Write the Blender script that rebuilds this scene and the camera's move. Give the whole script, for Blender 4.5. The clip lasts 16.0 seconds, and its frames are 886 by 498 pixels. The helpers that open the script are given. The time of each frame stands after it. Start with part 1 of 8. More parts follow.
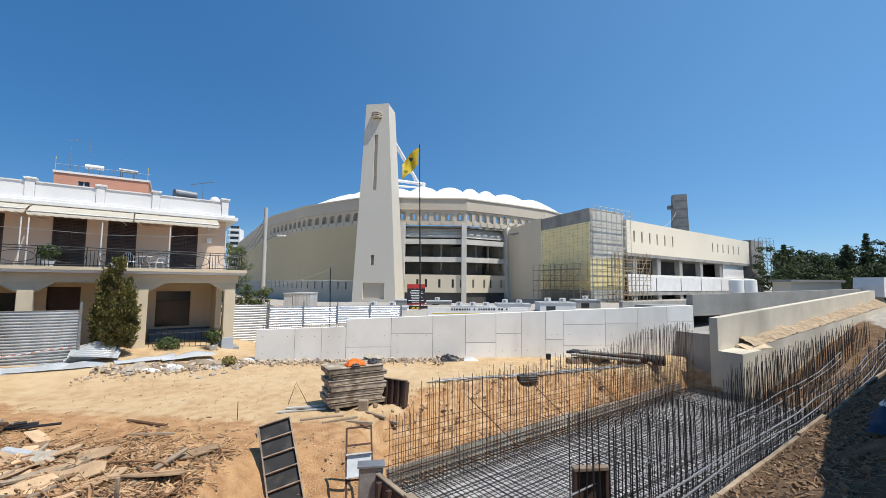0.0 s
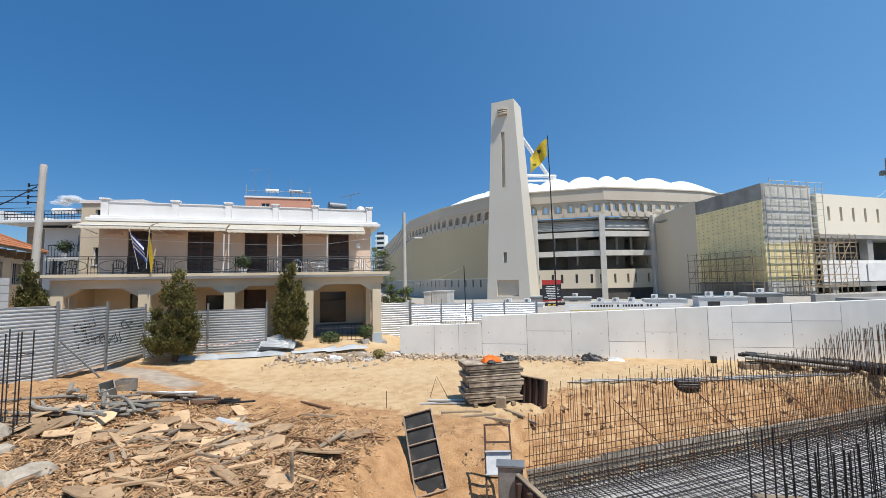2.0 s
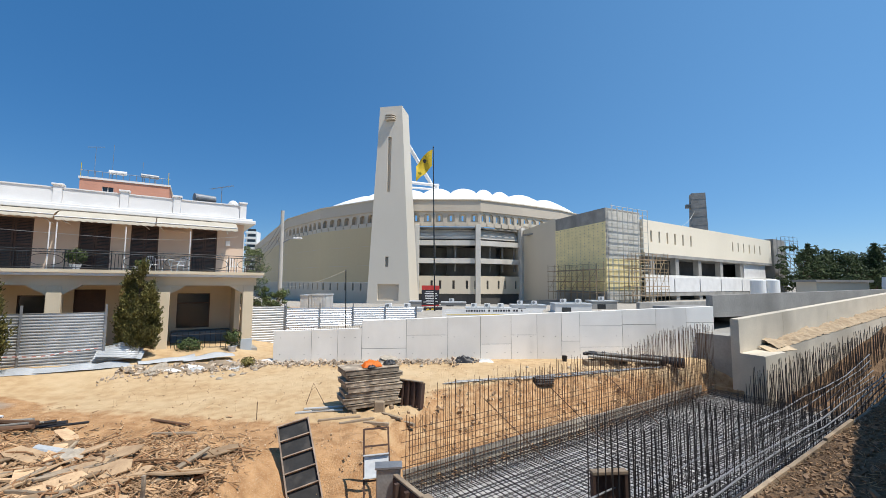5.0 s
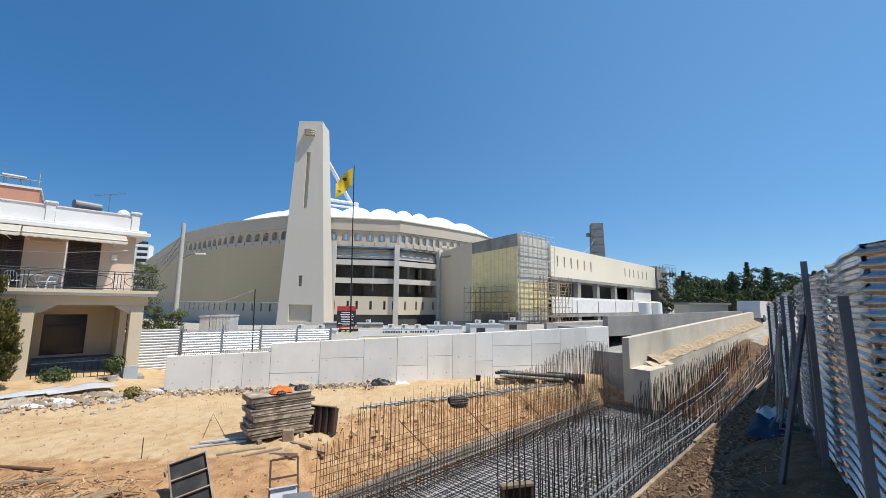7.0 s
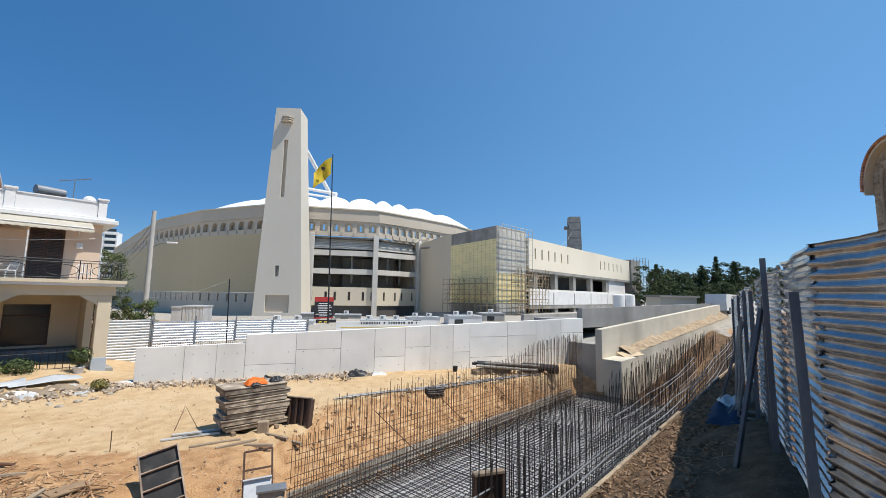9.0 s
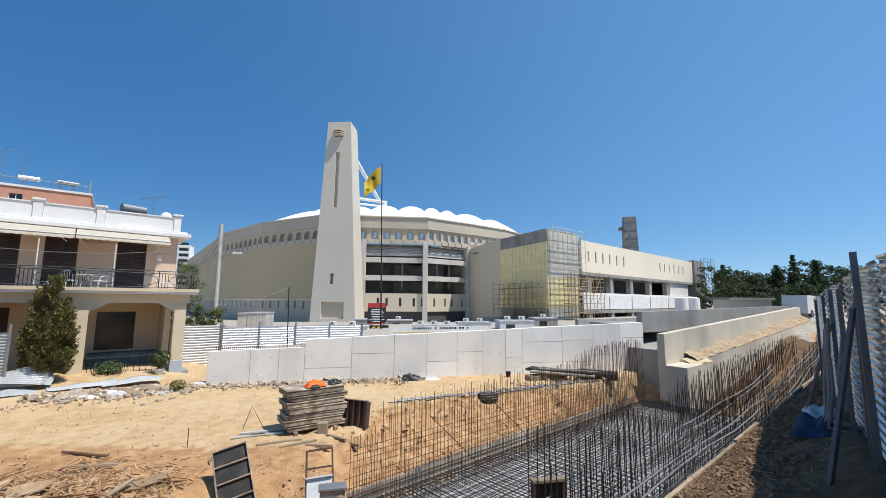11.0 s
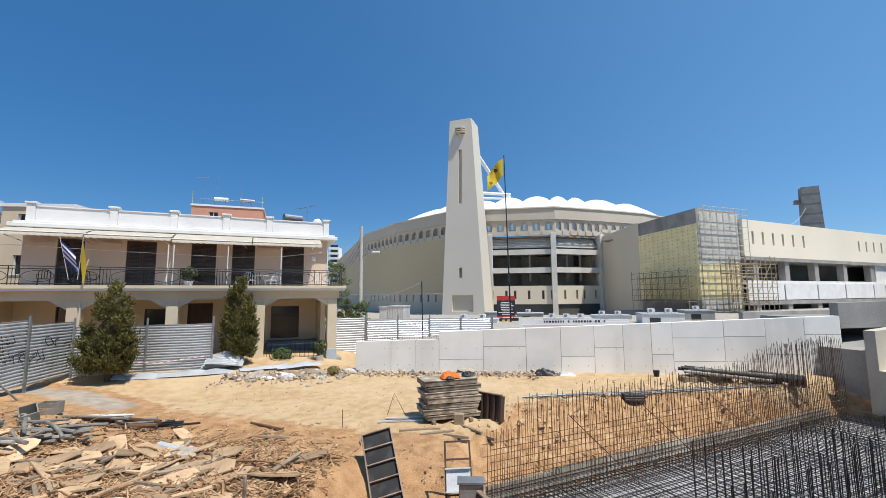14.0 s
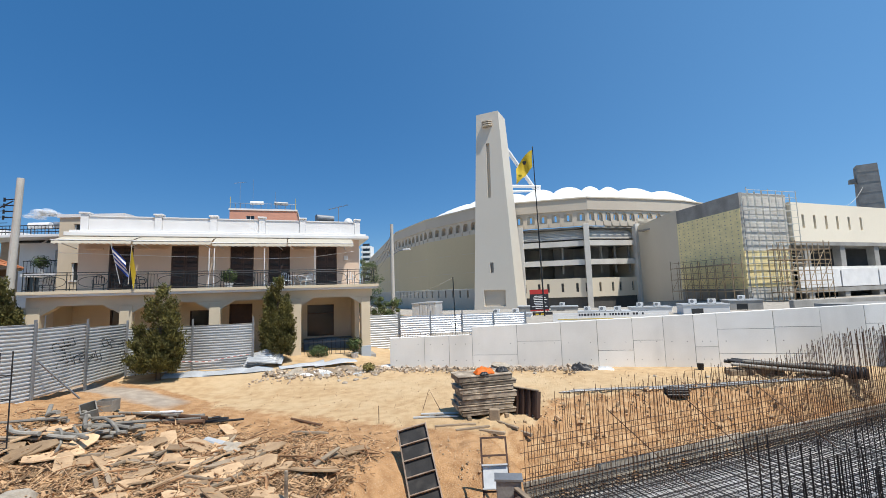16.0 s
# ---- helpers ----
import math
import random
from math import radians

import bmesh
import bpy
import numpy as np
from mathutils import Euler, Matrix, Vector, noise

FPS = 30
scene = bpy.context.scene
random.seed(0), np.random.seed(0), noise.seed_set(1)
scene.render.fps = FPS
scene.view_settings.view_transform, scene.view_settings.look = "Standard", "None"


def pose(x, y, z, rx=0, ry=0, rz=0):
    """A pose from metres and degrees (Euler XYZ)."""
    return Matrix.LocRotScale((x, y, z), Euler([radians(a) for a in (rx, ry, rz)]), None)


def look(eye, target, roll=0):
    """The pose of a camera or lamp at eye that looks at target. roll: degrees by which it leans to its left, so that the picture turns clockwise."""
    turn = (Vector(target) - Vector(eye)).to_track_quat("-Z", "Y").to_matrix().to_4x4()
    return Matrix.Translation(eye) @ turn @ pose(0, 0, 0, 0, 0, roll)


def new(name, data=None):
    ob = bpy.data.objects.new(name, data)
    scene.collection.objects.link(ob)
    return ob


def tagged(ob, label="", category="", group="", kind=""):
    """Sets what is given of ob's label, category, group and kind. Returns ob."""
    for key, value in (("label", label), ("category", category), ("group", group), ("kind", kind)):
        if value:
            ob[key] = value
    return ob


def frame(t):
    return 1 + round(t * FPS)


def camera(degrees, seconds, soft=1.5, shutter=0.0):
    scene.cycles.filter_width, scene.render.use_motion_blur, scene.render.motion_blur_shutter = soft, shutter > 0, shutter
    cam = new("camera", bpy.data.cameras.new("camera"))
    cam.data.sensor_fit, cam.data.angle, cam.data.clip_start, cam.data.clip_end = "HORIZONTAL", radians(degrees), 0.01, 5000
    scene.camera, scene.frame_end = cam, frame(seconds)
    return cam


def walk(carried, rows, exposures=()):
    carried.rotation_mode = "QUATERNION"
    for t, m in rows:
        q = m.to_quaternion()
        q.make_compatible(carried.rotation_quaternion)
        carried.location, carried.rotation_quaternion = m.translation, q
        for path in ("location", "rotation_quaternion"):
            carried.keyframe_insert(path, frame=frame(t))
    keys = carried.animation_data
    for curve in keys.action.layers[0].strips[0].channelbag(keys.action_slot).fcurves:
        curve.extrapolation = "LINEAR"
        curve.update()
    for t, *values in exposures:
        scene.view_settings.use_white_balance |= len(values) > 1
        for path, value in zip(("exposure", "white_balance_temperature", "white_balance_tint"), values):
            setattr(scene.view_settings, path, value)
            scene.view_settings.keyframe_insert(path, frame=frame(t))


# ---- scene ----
cam = camera(94.0, 16.0, soft=0.85)
PATH = [
    (0, (-0.324, -0.196, 4.352), (-0.262, 1.796, 4.513), 0.6),
    (0.5, (-0.319, -0.164, 4.343), (-0.332, 1.829, 4.503), 0.2),
    (1, (-0.323, -0.071, 4.325), (-0.509, 1.915, 4.481), -0.2),
    (1.5, (-0.306, 0.03, 4.306), (-0.766, 1.97, 4.463), -0.8),
    (2, (-0.256, 0.075, 4.298), (-0.824, 1.987, 4.449), -1.0),
    (2.5, (-0.264, 0.098, 4.286), (-0.849, 2.006, 4.429), -1.0),
    (3, (-0.267, 0.097, 4.282), (-0.904, 1.988, 4.424), -1.0),
    (3.5, (-0.253, 0.059, 4.307), (-0.878, 1.954, 4.449), -0.7),
    (4, (-0.273, -0.04, 4.324), (-0.645, 1.919, 4.473), -0.2),
    (4.5, (-0.315, -0.11, 4.343), (-0.504, 1.875, 4.503), -0.1),
    (5, (-0.36, -0.227, 4.371), (-0.365, 1.766, 4.537), 0.4),
    (5.2, (-0.377, -0.255, 4.404), (-0.336, 1.737, 4.573), 0.6),
    (7.5, (-0.407, -0.457, 4.382), (0.028, 1.475, 4.662), 0.6),
    (8, (-0.383, -0.515, 4.39), (0.077, 1.413, 4.655), 0.7),
    (8.5, (-0.351, -0.545, 4.41), (0.13, 1.382, 4.647), 0.9),
    (8.7, (-0.355, -0.508, 4.415), (0.133, 1.418, 4.642), 1.0),
    (11, (-0.402, -0.456, 4.354), (-0.154, 1.512, 4.606), 0.4),
    (11.5, (-0.381, -0.447, 4.347), (-0.192, 1.529, 4.592), 0.2),
    (12, (-0.366, -0.317, 4.361), (-0.325, 1.669, 4.594), 0.2),
    (12.5, (-0.339, -0.261, 4.37), (-0.504, 1.72, 4.587), 0.4),
    (13, (-0.368, -0.214, 4.371), (-0.63, 1.757, 4.58), 0.4),
    (13.5, (-0.423, -0.164, 4.359), (-0.711, 1.804, 4.568), 0.0),
    (14, (-0.427, -0.094, 4.353), (-0.782, 1.862, 4.571), -0.4),
    (14.5, (-0.428, -0.087, 4.36), (-0.817, 1.862, 4.584), -0.9),
    (15, (-0.431, -0.07, 4.348), (-0.856, 1.871, 4.573), -1.3),
    (15.5, (-0.424, -0.05, 4.357), (-0.883, 1.884, 4.574), -1.5),
    (16, (-0.423, -0.005, 4.353), (-0.923, 1.921, 4.553), -1.8),
]
walk(cam, [(t, look(eye, target, roll)) for t, eye, target, roll in PATH], exposures=[(0, 0.1), (16, 0.1)])

# ---- sky, sun ----
SUN = Vector((0.41, -0.235, 1.0)).normalized()
world = bpy.data.worlds.new("sky")
scene.world = world
world.use_nodes = True
wn = world.node_tree
sky = wn.nodes.new("ShaderNodeTexSky")
sky.sky_type = "NISHITA"
sky.sun_disc = False
sky.sun_elevation = math.asin(SUN.z)
sky.sun_rotation = math.atan2(SUN.x, SUN.y)
sky.altitude = 1200
sky.air_density = 1.0
sky.dust_density = 0.2
sky.ozone_density = 3.0
tone = wn.nodes.new("ShaderNodeHueSaturation")
tone.inputs["Saturation"].default_value = 1.3
wn.links.new(sky.outputs[0], tone.inputs["Color"])
clear = wn.nodes.new("ShaderNodeMix")
clear.data_type = "RGBA"
clear.inputs[0].default_value = 0.5
# the air brightens gently towards the sun's side
wco = wn.nodes.new("ShaderNodeTexCoord")
side = wn.nodes.new("ShaderNodeVectorMath")
side.operation = "DOT_PRODUCT"
side.inputs[1].default_value = (0.95, -0.3, 0.0)
wn.links.new(wco.outputs["Generated"], side.inputs[0])
span = wn.nodes.new("ShaderNodeMapRange")
span.interpolation_type = "SMOOTHSTEP"
span.inputs[1].default_value, span.inputs[2].default_value = -1.0, 1.0
wn.links.new(side.outputs["Value"], span.inputs[0])
air = wn.nodes.new("ShaderNodeMix")
air.data_type = "RGBA"
air.inputs[6].default_value, air.inputs[7].default_value = (0.42, 1.62, 3.9, 1), (2.1, 4.5, 7.8, 1)
wn.links.new(span.outputs[0], air.inputs[0])
wn.links.new(air.outputs[2], clear.inputs[7])
wn.links.new(tone.outputs[0], clear.inputs[6])
wn.links.new(clear.outputs[2], wn.nodes["Background"].inputs[0])
wn.nodes["Background"].inputs[1].default_value = 0.114
sun = new("sun", bpy.data.lights.new("sun", "SUN"))
sun.data.energy = 5.0
sun.data.angle = radians(0.53)
sun.data.color = (1.0, 0.955, 0.88)
sun.matrix_world = look(SUN * 80, (0, 0, 0))


# ---- materials ----
def mat(name, c1, c2=None, rough=0.8, metal=0.0, scale=1.2, fine=25.0, bump=0.15, depth=0.02, spread=0.6, rand=0.0, spec=0.35, stain=0.0, c3=None):
    """Two tones mixed by broad and fine noise, with grain in the relief; rand varies pieces by object."""
    m = bpy.data.materials.new(name)
    m.use_nodes = True
    nt = m.node_tree
    n, l = nt.nodes, nt.links
    b = n["Principled BSDF"]
    c2 = c2 or tuple(v * 0.8 for v in c1)
    co = n.new("ShaderNodeTexCoord")
    big = n.new("ShaderNodeTexNoise")
    big.inputs["Scale"].default_value, big.inputs["Detail"].default_value = scale, 5
    small = n.new("ShaderNodeTexNoise")
    small.inputs["Scale"].default_value, small.inputs["Detail"].default_value = fine, 4
    for t in (big, small):
        l.new(co.outputs["Object"], t.inputs["Vector"])
    add = n.new("ShaderNodeMath")
    add.operation = "MULTIPLY_ADD"
    l.new(small.outputs[0], add.inputs[0])
    add.inputs[1].default_value = 0.45
    l.new(big.outputs[0], add.inputs[2])
    ramp = n.new("ShaderNodeMapRange")
    mid = 0.72
    ramp.inputs[1].default_value, ramp.inputs[2].default_value = mid - 0.5 * (1.01 - spread), mid + 0.5 * (1.01 - spread)
    l.new(add.outputs[0], ramp.inputs[0])
    mix = n.new("ShaderNodeMix")
    mix.data_type = "RGBA"
    mix.inputs[6].default_value, mix.inputs[7].default_value = (*c2, 1), (*c1, 1)
    l.new(ramp.outputs[0], mix.inputs[0])
    out = mix.outputs[2]
    if stain:
        st = n.new("ShaderNodeTexNoise")
        st.inputs["Scale"].default_value, st.inputs["Detail"].default_value = scale * 0.37, 6
        mp = n.new("ShaderNodeMapping")
        mp.inputs["Scale"].default_value = (1.6, 1.6, 0.35)
        l.new(co.outputs["Object"], mp.inputs[0])
        l.new(mp.outputs[0], st.inputs["Vector"])
        sr = n.new("ShaderNodeMapRange")
        sr.inputs[1].default_value, sr.inputs[2].default_value, sr.inputs[4].default_value = 0.5, 0.72, stain
        l.new(st.outputs[0], sr.inputs[0])
        mx = n.new("ShaderNodeMix")
        mx.data_type = "RGBA"
        l.new(sr.outputs[0], mx.inputs[0])
        l.new(out, mx.inputs[6])
        mx.inputs[7].default_value = (*(c3 or tuple(v * 0.55 for v in c2)), 1)
        out = mx.outputs[2]
    if rand:
        oi = n.new("ShaderNodeObjectInfo")
        hs = n.new("ShaderNodeHueSaturation")
        mr = n.new("ShaderNodeMapRange")
        mr.inputs[3].default_value, mr.inputs[4].default_value = 1 - rand, 1 + rand
        l.new(oi.outputs["Random"], mr.inputs[0])
        l.new(mr.outputs[0], hs.inputs["Value"])
        l.new(out, hs.inputs["Color"])
        out = hs.outputs[0]
    l.new(out, b.inputs["Base Color"])
    b.inputs["Roughness"].default_value, b.inputs["Metallic"].default_value = rough, metal
    b.inputs["Specular IOR Level"].default_value = spec
    if bump:
        bp = n.new("ShaderNodeBump")
        bp.inputs["Strength"].default_value, bp.inputs["Distance"].default_value = bump, depth
        l.new(add.outputs[0], bp.inputs["Height"])
        l.new(bp.outputs[0], b.inputs["Normal"])
    return m


def island(m, amount=0.35):
    """Vary a joined heap piece by piece."""
    nt = m.node_tree
    b = nt.nodes["Principled BSDF"]
    src = b.inputs["Base Color"].links[0].from_socket
    g = nt.nodes.new("ShaderNodeNewGeometry")
    hs = nt.nodes.new("ShaderNodeHueSaturation")
    mr = nt.nodes.new("ShaderNodeMapRange")
    mr.inputs[3].default_value, mr.inputs[4].default_value = 1 - amount, 1 + amount
    nt.links.new(g.outputs["Random Per Island"], mr.inputs[0])
    nt.links.new(mr.outputs[0], hs.inputs["Value"])
    nt.links.new(src, hs.inputs["Color"])
    nt.links.new(hs.outputs[0], b.inputs["Base Color"])
    return m


M_CONC = mat("fresh_concrete", (0.86, 0.835, 0.775), (0.77, 0.745, 0.685), 0.85, scale=0.7, fine=18, bump=0.12, stain=0.35, rand=0.06)
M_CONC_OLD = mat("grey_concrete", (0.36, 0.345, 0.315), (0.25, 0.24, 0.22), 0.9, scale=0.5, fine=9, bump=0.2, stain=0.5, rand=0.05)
M_RAMP = mat("ramp_concrete", (0.66, 0.59, 0.47), (0.52, 0.46, 0.365), 0.88, scale=0.6, fine=14, bump=0.15, stain=0.5)
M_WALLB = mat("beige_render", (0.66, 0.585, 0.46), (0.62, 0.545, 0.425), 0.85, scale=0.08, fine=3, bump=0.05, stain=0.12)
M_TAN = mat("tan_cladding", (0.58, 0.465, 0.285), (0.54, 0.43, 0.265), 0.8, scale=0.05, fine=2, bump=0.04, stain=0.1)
M_TOWER = mat("tower_render", (0.62, 0.57, 0.485), (0.59, 0.54, 0.455), 0.85, scale=0.08, fine=4, bump=0.04, stain=0.1)
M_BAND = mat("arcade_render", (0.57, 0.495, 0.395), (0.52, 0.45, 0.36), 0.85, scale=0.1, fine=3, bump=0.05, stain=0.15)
M_WHITE_MEM = mat("white_membrane", (0.82, 0.82, 0.80), (0.76, 0.76, 0.75), 0.55, scale=0.1, fine=2, bump=0.02)
# near-black that paints the shade inside openings, recesses and holes
M_OPENING_SHADE = mat("opening_shade", (0.10, 0.095, 0.09), (0.06, 0.058, 0.055), 0.9, scale=0.3, fine=3)
M_GLASS_D = mat("dark_window", (0.035, 0.04, 0.045), (0.025, 0.03, 0.033), 0.12, spec=0.6, bump=0.0)
M_WHITE = mat("white_paint", (0.76, 0.745, 0.72), (0.67, 0.655, 0.63), 0.7, scale=0.8, fine=20, bump=0.06, stain=0.18, c3=(0.5, 0.49, 0.46))
M_CREAM = mat("cream_wall", (0.64, 0.54, 0.39), (0.57, 0.475, 0.335), 0.85, scale=0.6, fine=25, bump=0.08, stain=0.3)
M_PEACH = mat("peach_wall", (0.68, 0.51, 0.38), (0.63, 0.47, 0.35), 0.85, scale=0.6, fine=25, bump=0.06, stain=0.15)
M_PINK = mat("pink_wall", (0.60, 0.30, 0.21), (0.52, 0.26, 0.18), 0.85, scale=0.5, fine=12, bump=0.06)
M_SHUT = mat("brown_shutter", (0.085, 0.048, 0.036), (0.055, 0.032, 0.026), 0.6, scale=3, fine=30)
M_IRON = mat("black_iron", (0.025, 0.026, 0.028), (0.018, 0.018, 0.02), 0.5, metal=0.3, bump=0.05)
M_GALVP = mat("weathered_sheet", (0.64, 0.65, 0.64), (0.48, 0.49, 0.485), 0.5, metal=0.25, scale=0.9, fine=14, bump=0.06, stain=0.4, c3=(0.30, 0.28, 0.26), rand=0.06)
M_FENCE = mat("dull_fence_sheet", (0.52, 0.54, 0.57), (0.34, 0.355, 0.38), 0.22, metal=0.9, scale=1.4, fine=16, bump=0.1, stain=0.4, c3=(0.20, 0.17, 0.14), rand=0.06)
# stained fence sheet, darkened for the shaded ground it would mirror
M_FENCE_SHADE = mat("scuffed_shade_dark_sheet", (0.38, 0.40, 0.43), (0.22, 0.23, 0.25), 0.2, metal=0.95, scale=1.6, fine=16, bump=0.1, stain=0.5, c3=(0.13, 0.105, 0.08))
M_STEEL = mat("grey_steel_tube", (0.30, 0.31, 0.32), (0.20, 0.205, 0.21), 0.5, metal=0.5, scale=2, fine=30)
M_REBAR = mat("dark_rebar", (0.055, 0.05, 0.05), (0.035, 0.033, 0.034), 0.6, metal=0.4, scale=6, fine=60, rand=0.3)
M_RUST = mat("rusty_rebar", (0.17, 0.095, 0.055), (0.10, 0.06, 0.04), 0.8, metal=0.15, scale=4, fine=50, rand=0.3)
M_SCAF = mat("tan_scaffold_tube", (0.44, 0.34, 0.22), (0.30, 0.22, 0.14), 0.7, metal=0.2, scale=3, fine=30, rand=0.2)
M_ROOT = mat("dry_root", (0.36, 0.20, 0.10), (0.20, 0.105, 0.05), 0.9, scale=4, fine=30, bump=0.3, rand=0.35)
M_WOOD = mat("weathered_timber", (0.36, 0.28, 0.19), (0.22, 0.165, 0.115), 0.85, scale=2.5, fine=30, bump=0.25, rand=0.25, stain=0.4)
M_FORM = mat("brown_formwork", (0.095, 0.052, 0.036), (0.055, 0.032, 0.024), 0.75, scale=2, fine=20, stain=0.3, c3=(0.18, 0.15, 0.125))
M_PLY = mat("dark_form_ply", (0.035, 0.034, 0.034), (0.022, 0.022, 0.022), 0.85, scale=3, fine=22, stain=0.4, c3=(0.17, 0.15, 0.13))
M_YEL = mat("yellow_insulation", (0.90, 0.77, 0.42), (0.85, 0.71, 0.37), 0.85, scale=0.5, fine=6, rand=0.08)
M_ORANGE = mat("orange_tarp", (0.80, 0.17, 0.015), (0.62, 0.12, 0.01), 0.6, scale=4, fine=30)
M_BLACKPL = mat("black_plastic", (0.03, 0.03, 0.032), (0.02, 0.02, 0.022), 0.45, scale=4, fine=30)
M_GREYPIPE = mat("grey_pipe", (0.32, 0.295, 0.25), (0.19, 0.172, 0.145), 0.6, scale=3, fine=30, rand=0.3)
M_BLUE = mat("blue_tarp", (0.024, 0.042, 0.085), (0.017, 0.03, 0.06), 0.8, scale=3, fine=20)
M_ROOF = mat("terracotta_tile", (0.48, 0.19, 0.085), (0.36, 0.14, 0.065), 0.8, scale=2, fine=15, rand=0.25)
M_FLAGY = mat("yellow_cloth", (0.66, 0.47, 0.035), (0.55, 0.39, 0.03), 0.8, scale=3, fine=50)
M_FLAGB = mat("blue_cloth", (0.03, 0.07, 0.30), (0.025, 0.06, 0.25), 0.8)
M_AWN = mat("cream_awning", (0.50, 0.455, 0.37), (0.43, 0.39, 0.31), 0.8, scale=1.5, fine=40)
M_RED = mat("red_paint", (0.45, 0.035, 0.03), (0.36, 0.03, 0.025), 0.6)
M_STONE = mat("rubble_stone", (0.47, 0.41, 0.33), (0.33, 0.28, 0.215), 0.9, scale=5, fine=20, bump=0.4, rand=0.2)
M_CHIP = island(mat("wood_chip", (0.46, 0.30, 0.165), (0.27, 0.16, 0.085), 0.9, scale=4, fine=40), 0.55)
M_CLOD = island(mat("soil_clod", (0.52, 0.365, 0.225), (0.43, 0.295, 0.175), 0.95, scale=4, fine=30, bump=0.4), 0.3)
# brown clods, darkened so their colour carries the bank's shade
M_SHADE_CLOD = island(mat("shade_brown_clod", (0.27, 0.175, 0.105), (0.17, 0.11, 0.065), 0.95, scale=4, fine=30, bump=0.4), 0.4)
M_SHINE = mat("bright_sheet", (0.86, 0.87, 0.88), (0.76, 0.77, 0.78), 0.36, metal=0.85, scale=1.1, fine=10, bump=0.1)
M_PLYL = mat("raw_plywood", (0.60, 0.47, 0.31), (0.48, 0.37, 0.24), 0.85, scale=3, fine=20, stain=0.3)
M_EARTH = mat("dry_earth", (0.44, 0.34, 0.225), (0.30, 0.22, 0.14), 0.95, scale=2.5, fine=18, bump=0.5)
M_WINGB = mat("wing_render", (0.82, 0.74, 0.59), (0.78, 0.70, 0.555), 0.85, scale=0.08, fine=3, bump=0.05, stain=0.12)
M_GREYL = mat("pale_grey_concrete", (0.64, 0.615, 0.565), (0.52, 0.50, 0.455), 0.9, scale=0.4, fine=8, bump=0.15, stain=0.4)
M_POLE = mat("weathered_pole_concrete", (0.55, 0.515, 0.455), (0.44, 0.41, 0.36), 0.9, scale=0.8, fine=14, bump=0.15, stain=0.35)
M_BAYC = mat("bay_concrete", (0.64, 0.61, 0.55), (0.53, 0.50, 0.45), 0.88, scale=0.3, fine=6, bump=0.1, stain=0.35)
M_TUBEL = mat("pale_scaffold_tube", (0.66, 0.64, 0.56), (0.52, 0.50, 0.43), 0.5, metal=0.3, scale=2, fine=20)
M_GALVM = mat("worn_sheet", (0.55, 0.56, 0.56), (0.42, 0.43, 0.43), 0.5, metal=0.25, scale=0.9, fine=14, bump=0.06, stain=0.4, c3=(0.28, 0.26, 0.24), rand=0.06)
# grey steel darkened so the posts carry the fence's shade in their colour
M_POST_SHADE = mat("shade_dark_fence_post", (0.17, 0.178, 0.185), (0.11, 0.115, 0.12), 0.5, metal=0.4, scale=3, fine=25)
M_OLDWOOD = mat("grey_splintered_timber", (0.47, 0.39, 0.29), (0.20, 0.155, 0.115), 0.9, scale=3.5, fine=26, bump=0.45, rand=0.35, stain=0.5, spread=0.75)
M_BARK = mat("bark", (0.14, 0.10, 0.07), (0.09, 0.065, 0.045), 0.95, scale=4, fine=30, bump=0.5)
M_CYP = island(mat("cypress_leaf", (0.155, 0.136, 0.034), (0.058, 0.055, 0.016), 0.8, scale=2, fine=12, bump=0), 0.55)
M_PINE = island(mat("pine_leaf", (0.07, 0.095, 0.036), (0.04, 0.058, 0.024), 0.85, scale=0.4, fine=4, bump=0), 0.5)
M_SHRUB = island(mat("shrub_leaf", (0.07, 0.10, 0.03), (0.04, 0.06, 0.018), 0.8, scale=3, fine=14, bump=0), 0.5)
M_OLIVE = island(mat("olive_leaf", (0.13, 0.16, 0.055), (0.08, 0.10, 0.035), 0.8, scale=3, fine=14, bump=0), 0.45)
M_DRYW = island(mat("dry_weed", (0.26, 0.22, 0.07), (0.16, 0.14, 0.045), 0.85, scale=3, fine=14, bump=0), 0.4)
M_BRICKY = mat("church_stone", (0.42, 0.33, 0.235), (0.33, 0.25, 0.175), 0.9, scale=2, fine=12, bump=0.3, rand=0.25)
M_TANK = mat("white_plastic_tank", (0.78, 0.77, 0.74), (0.72, 0.71, 0.68), 0.5)
M_TERR = mat("dark_cloth", (0.03, 0.03, 0.035), (0.02, 0.02, 0.024), 0.9)


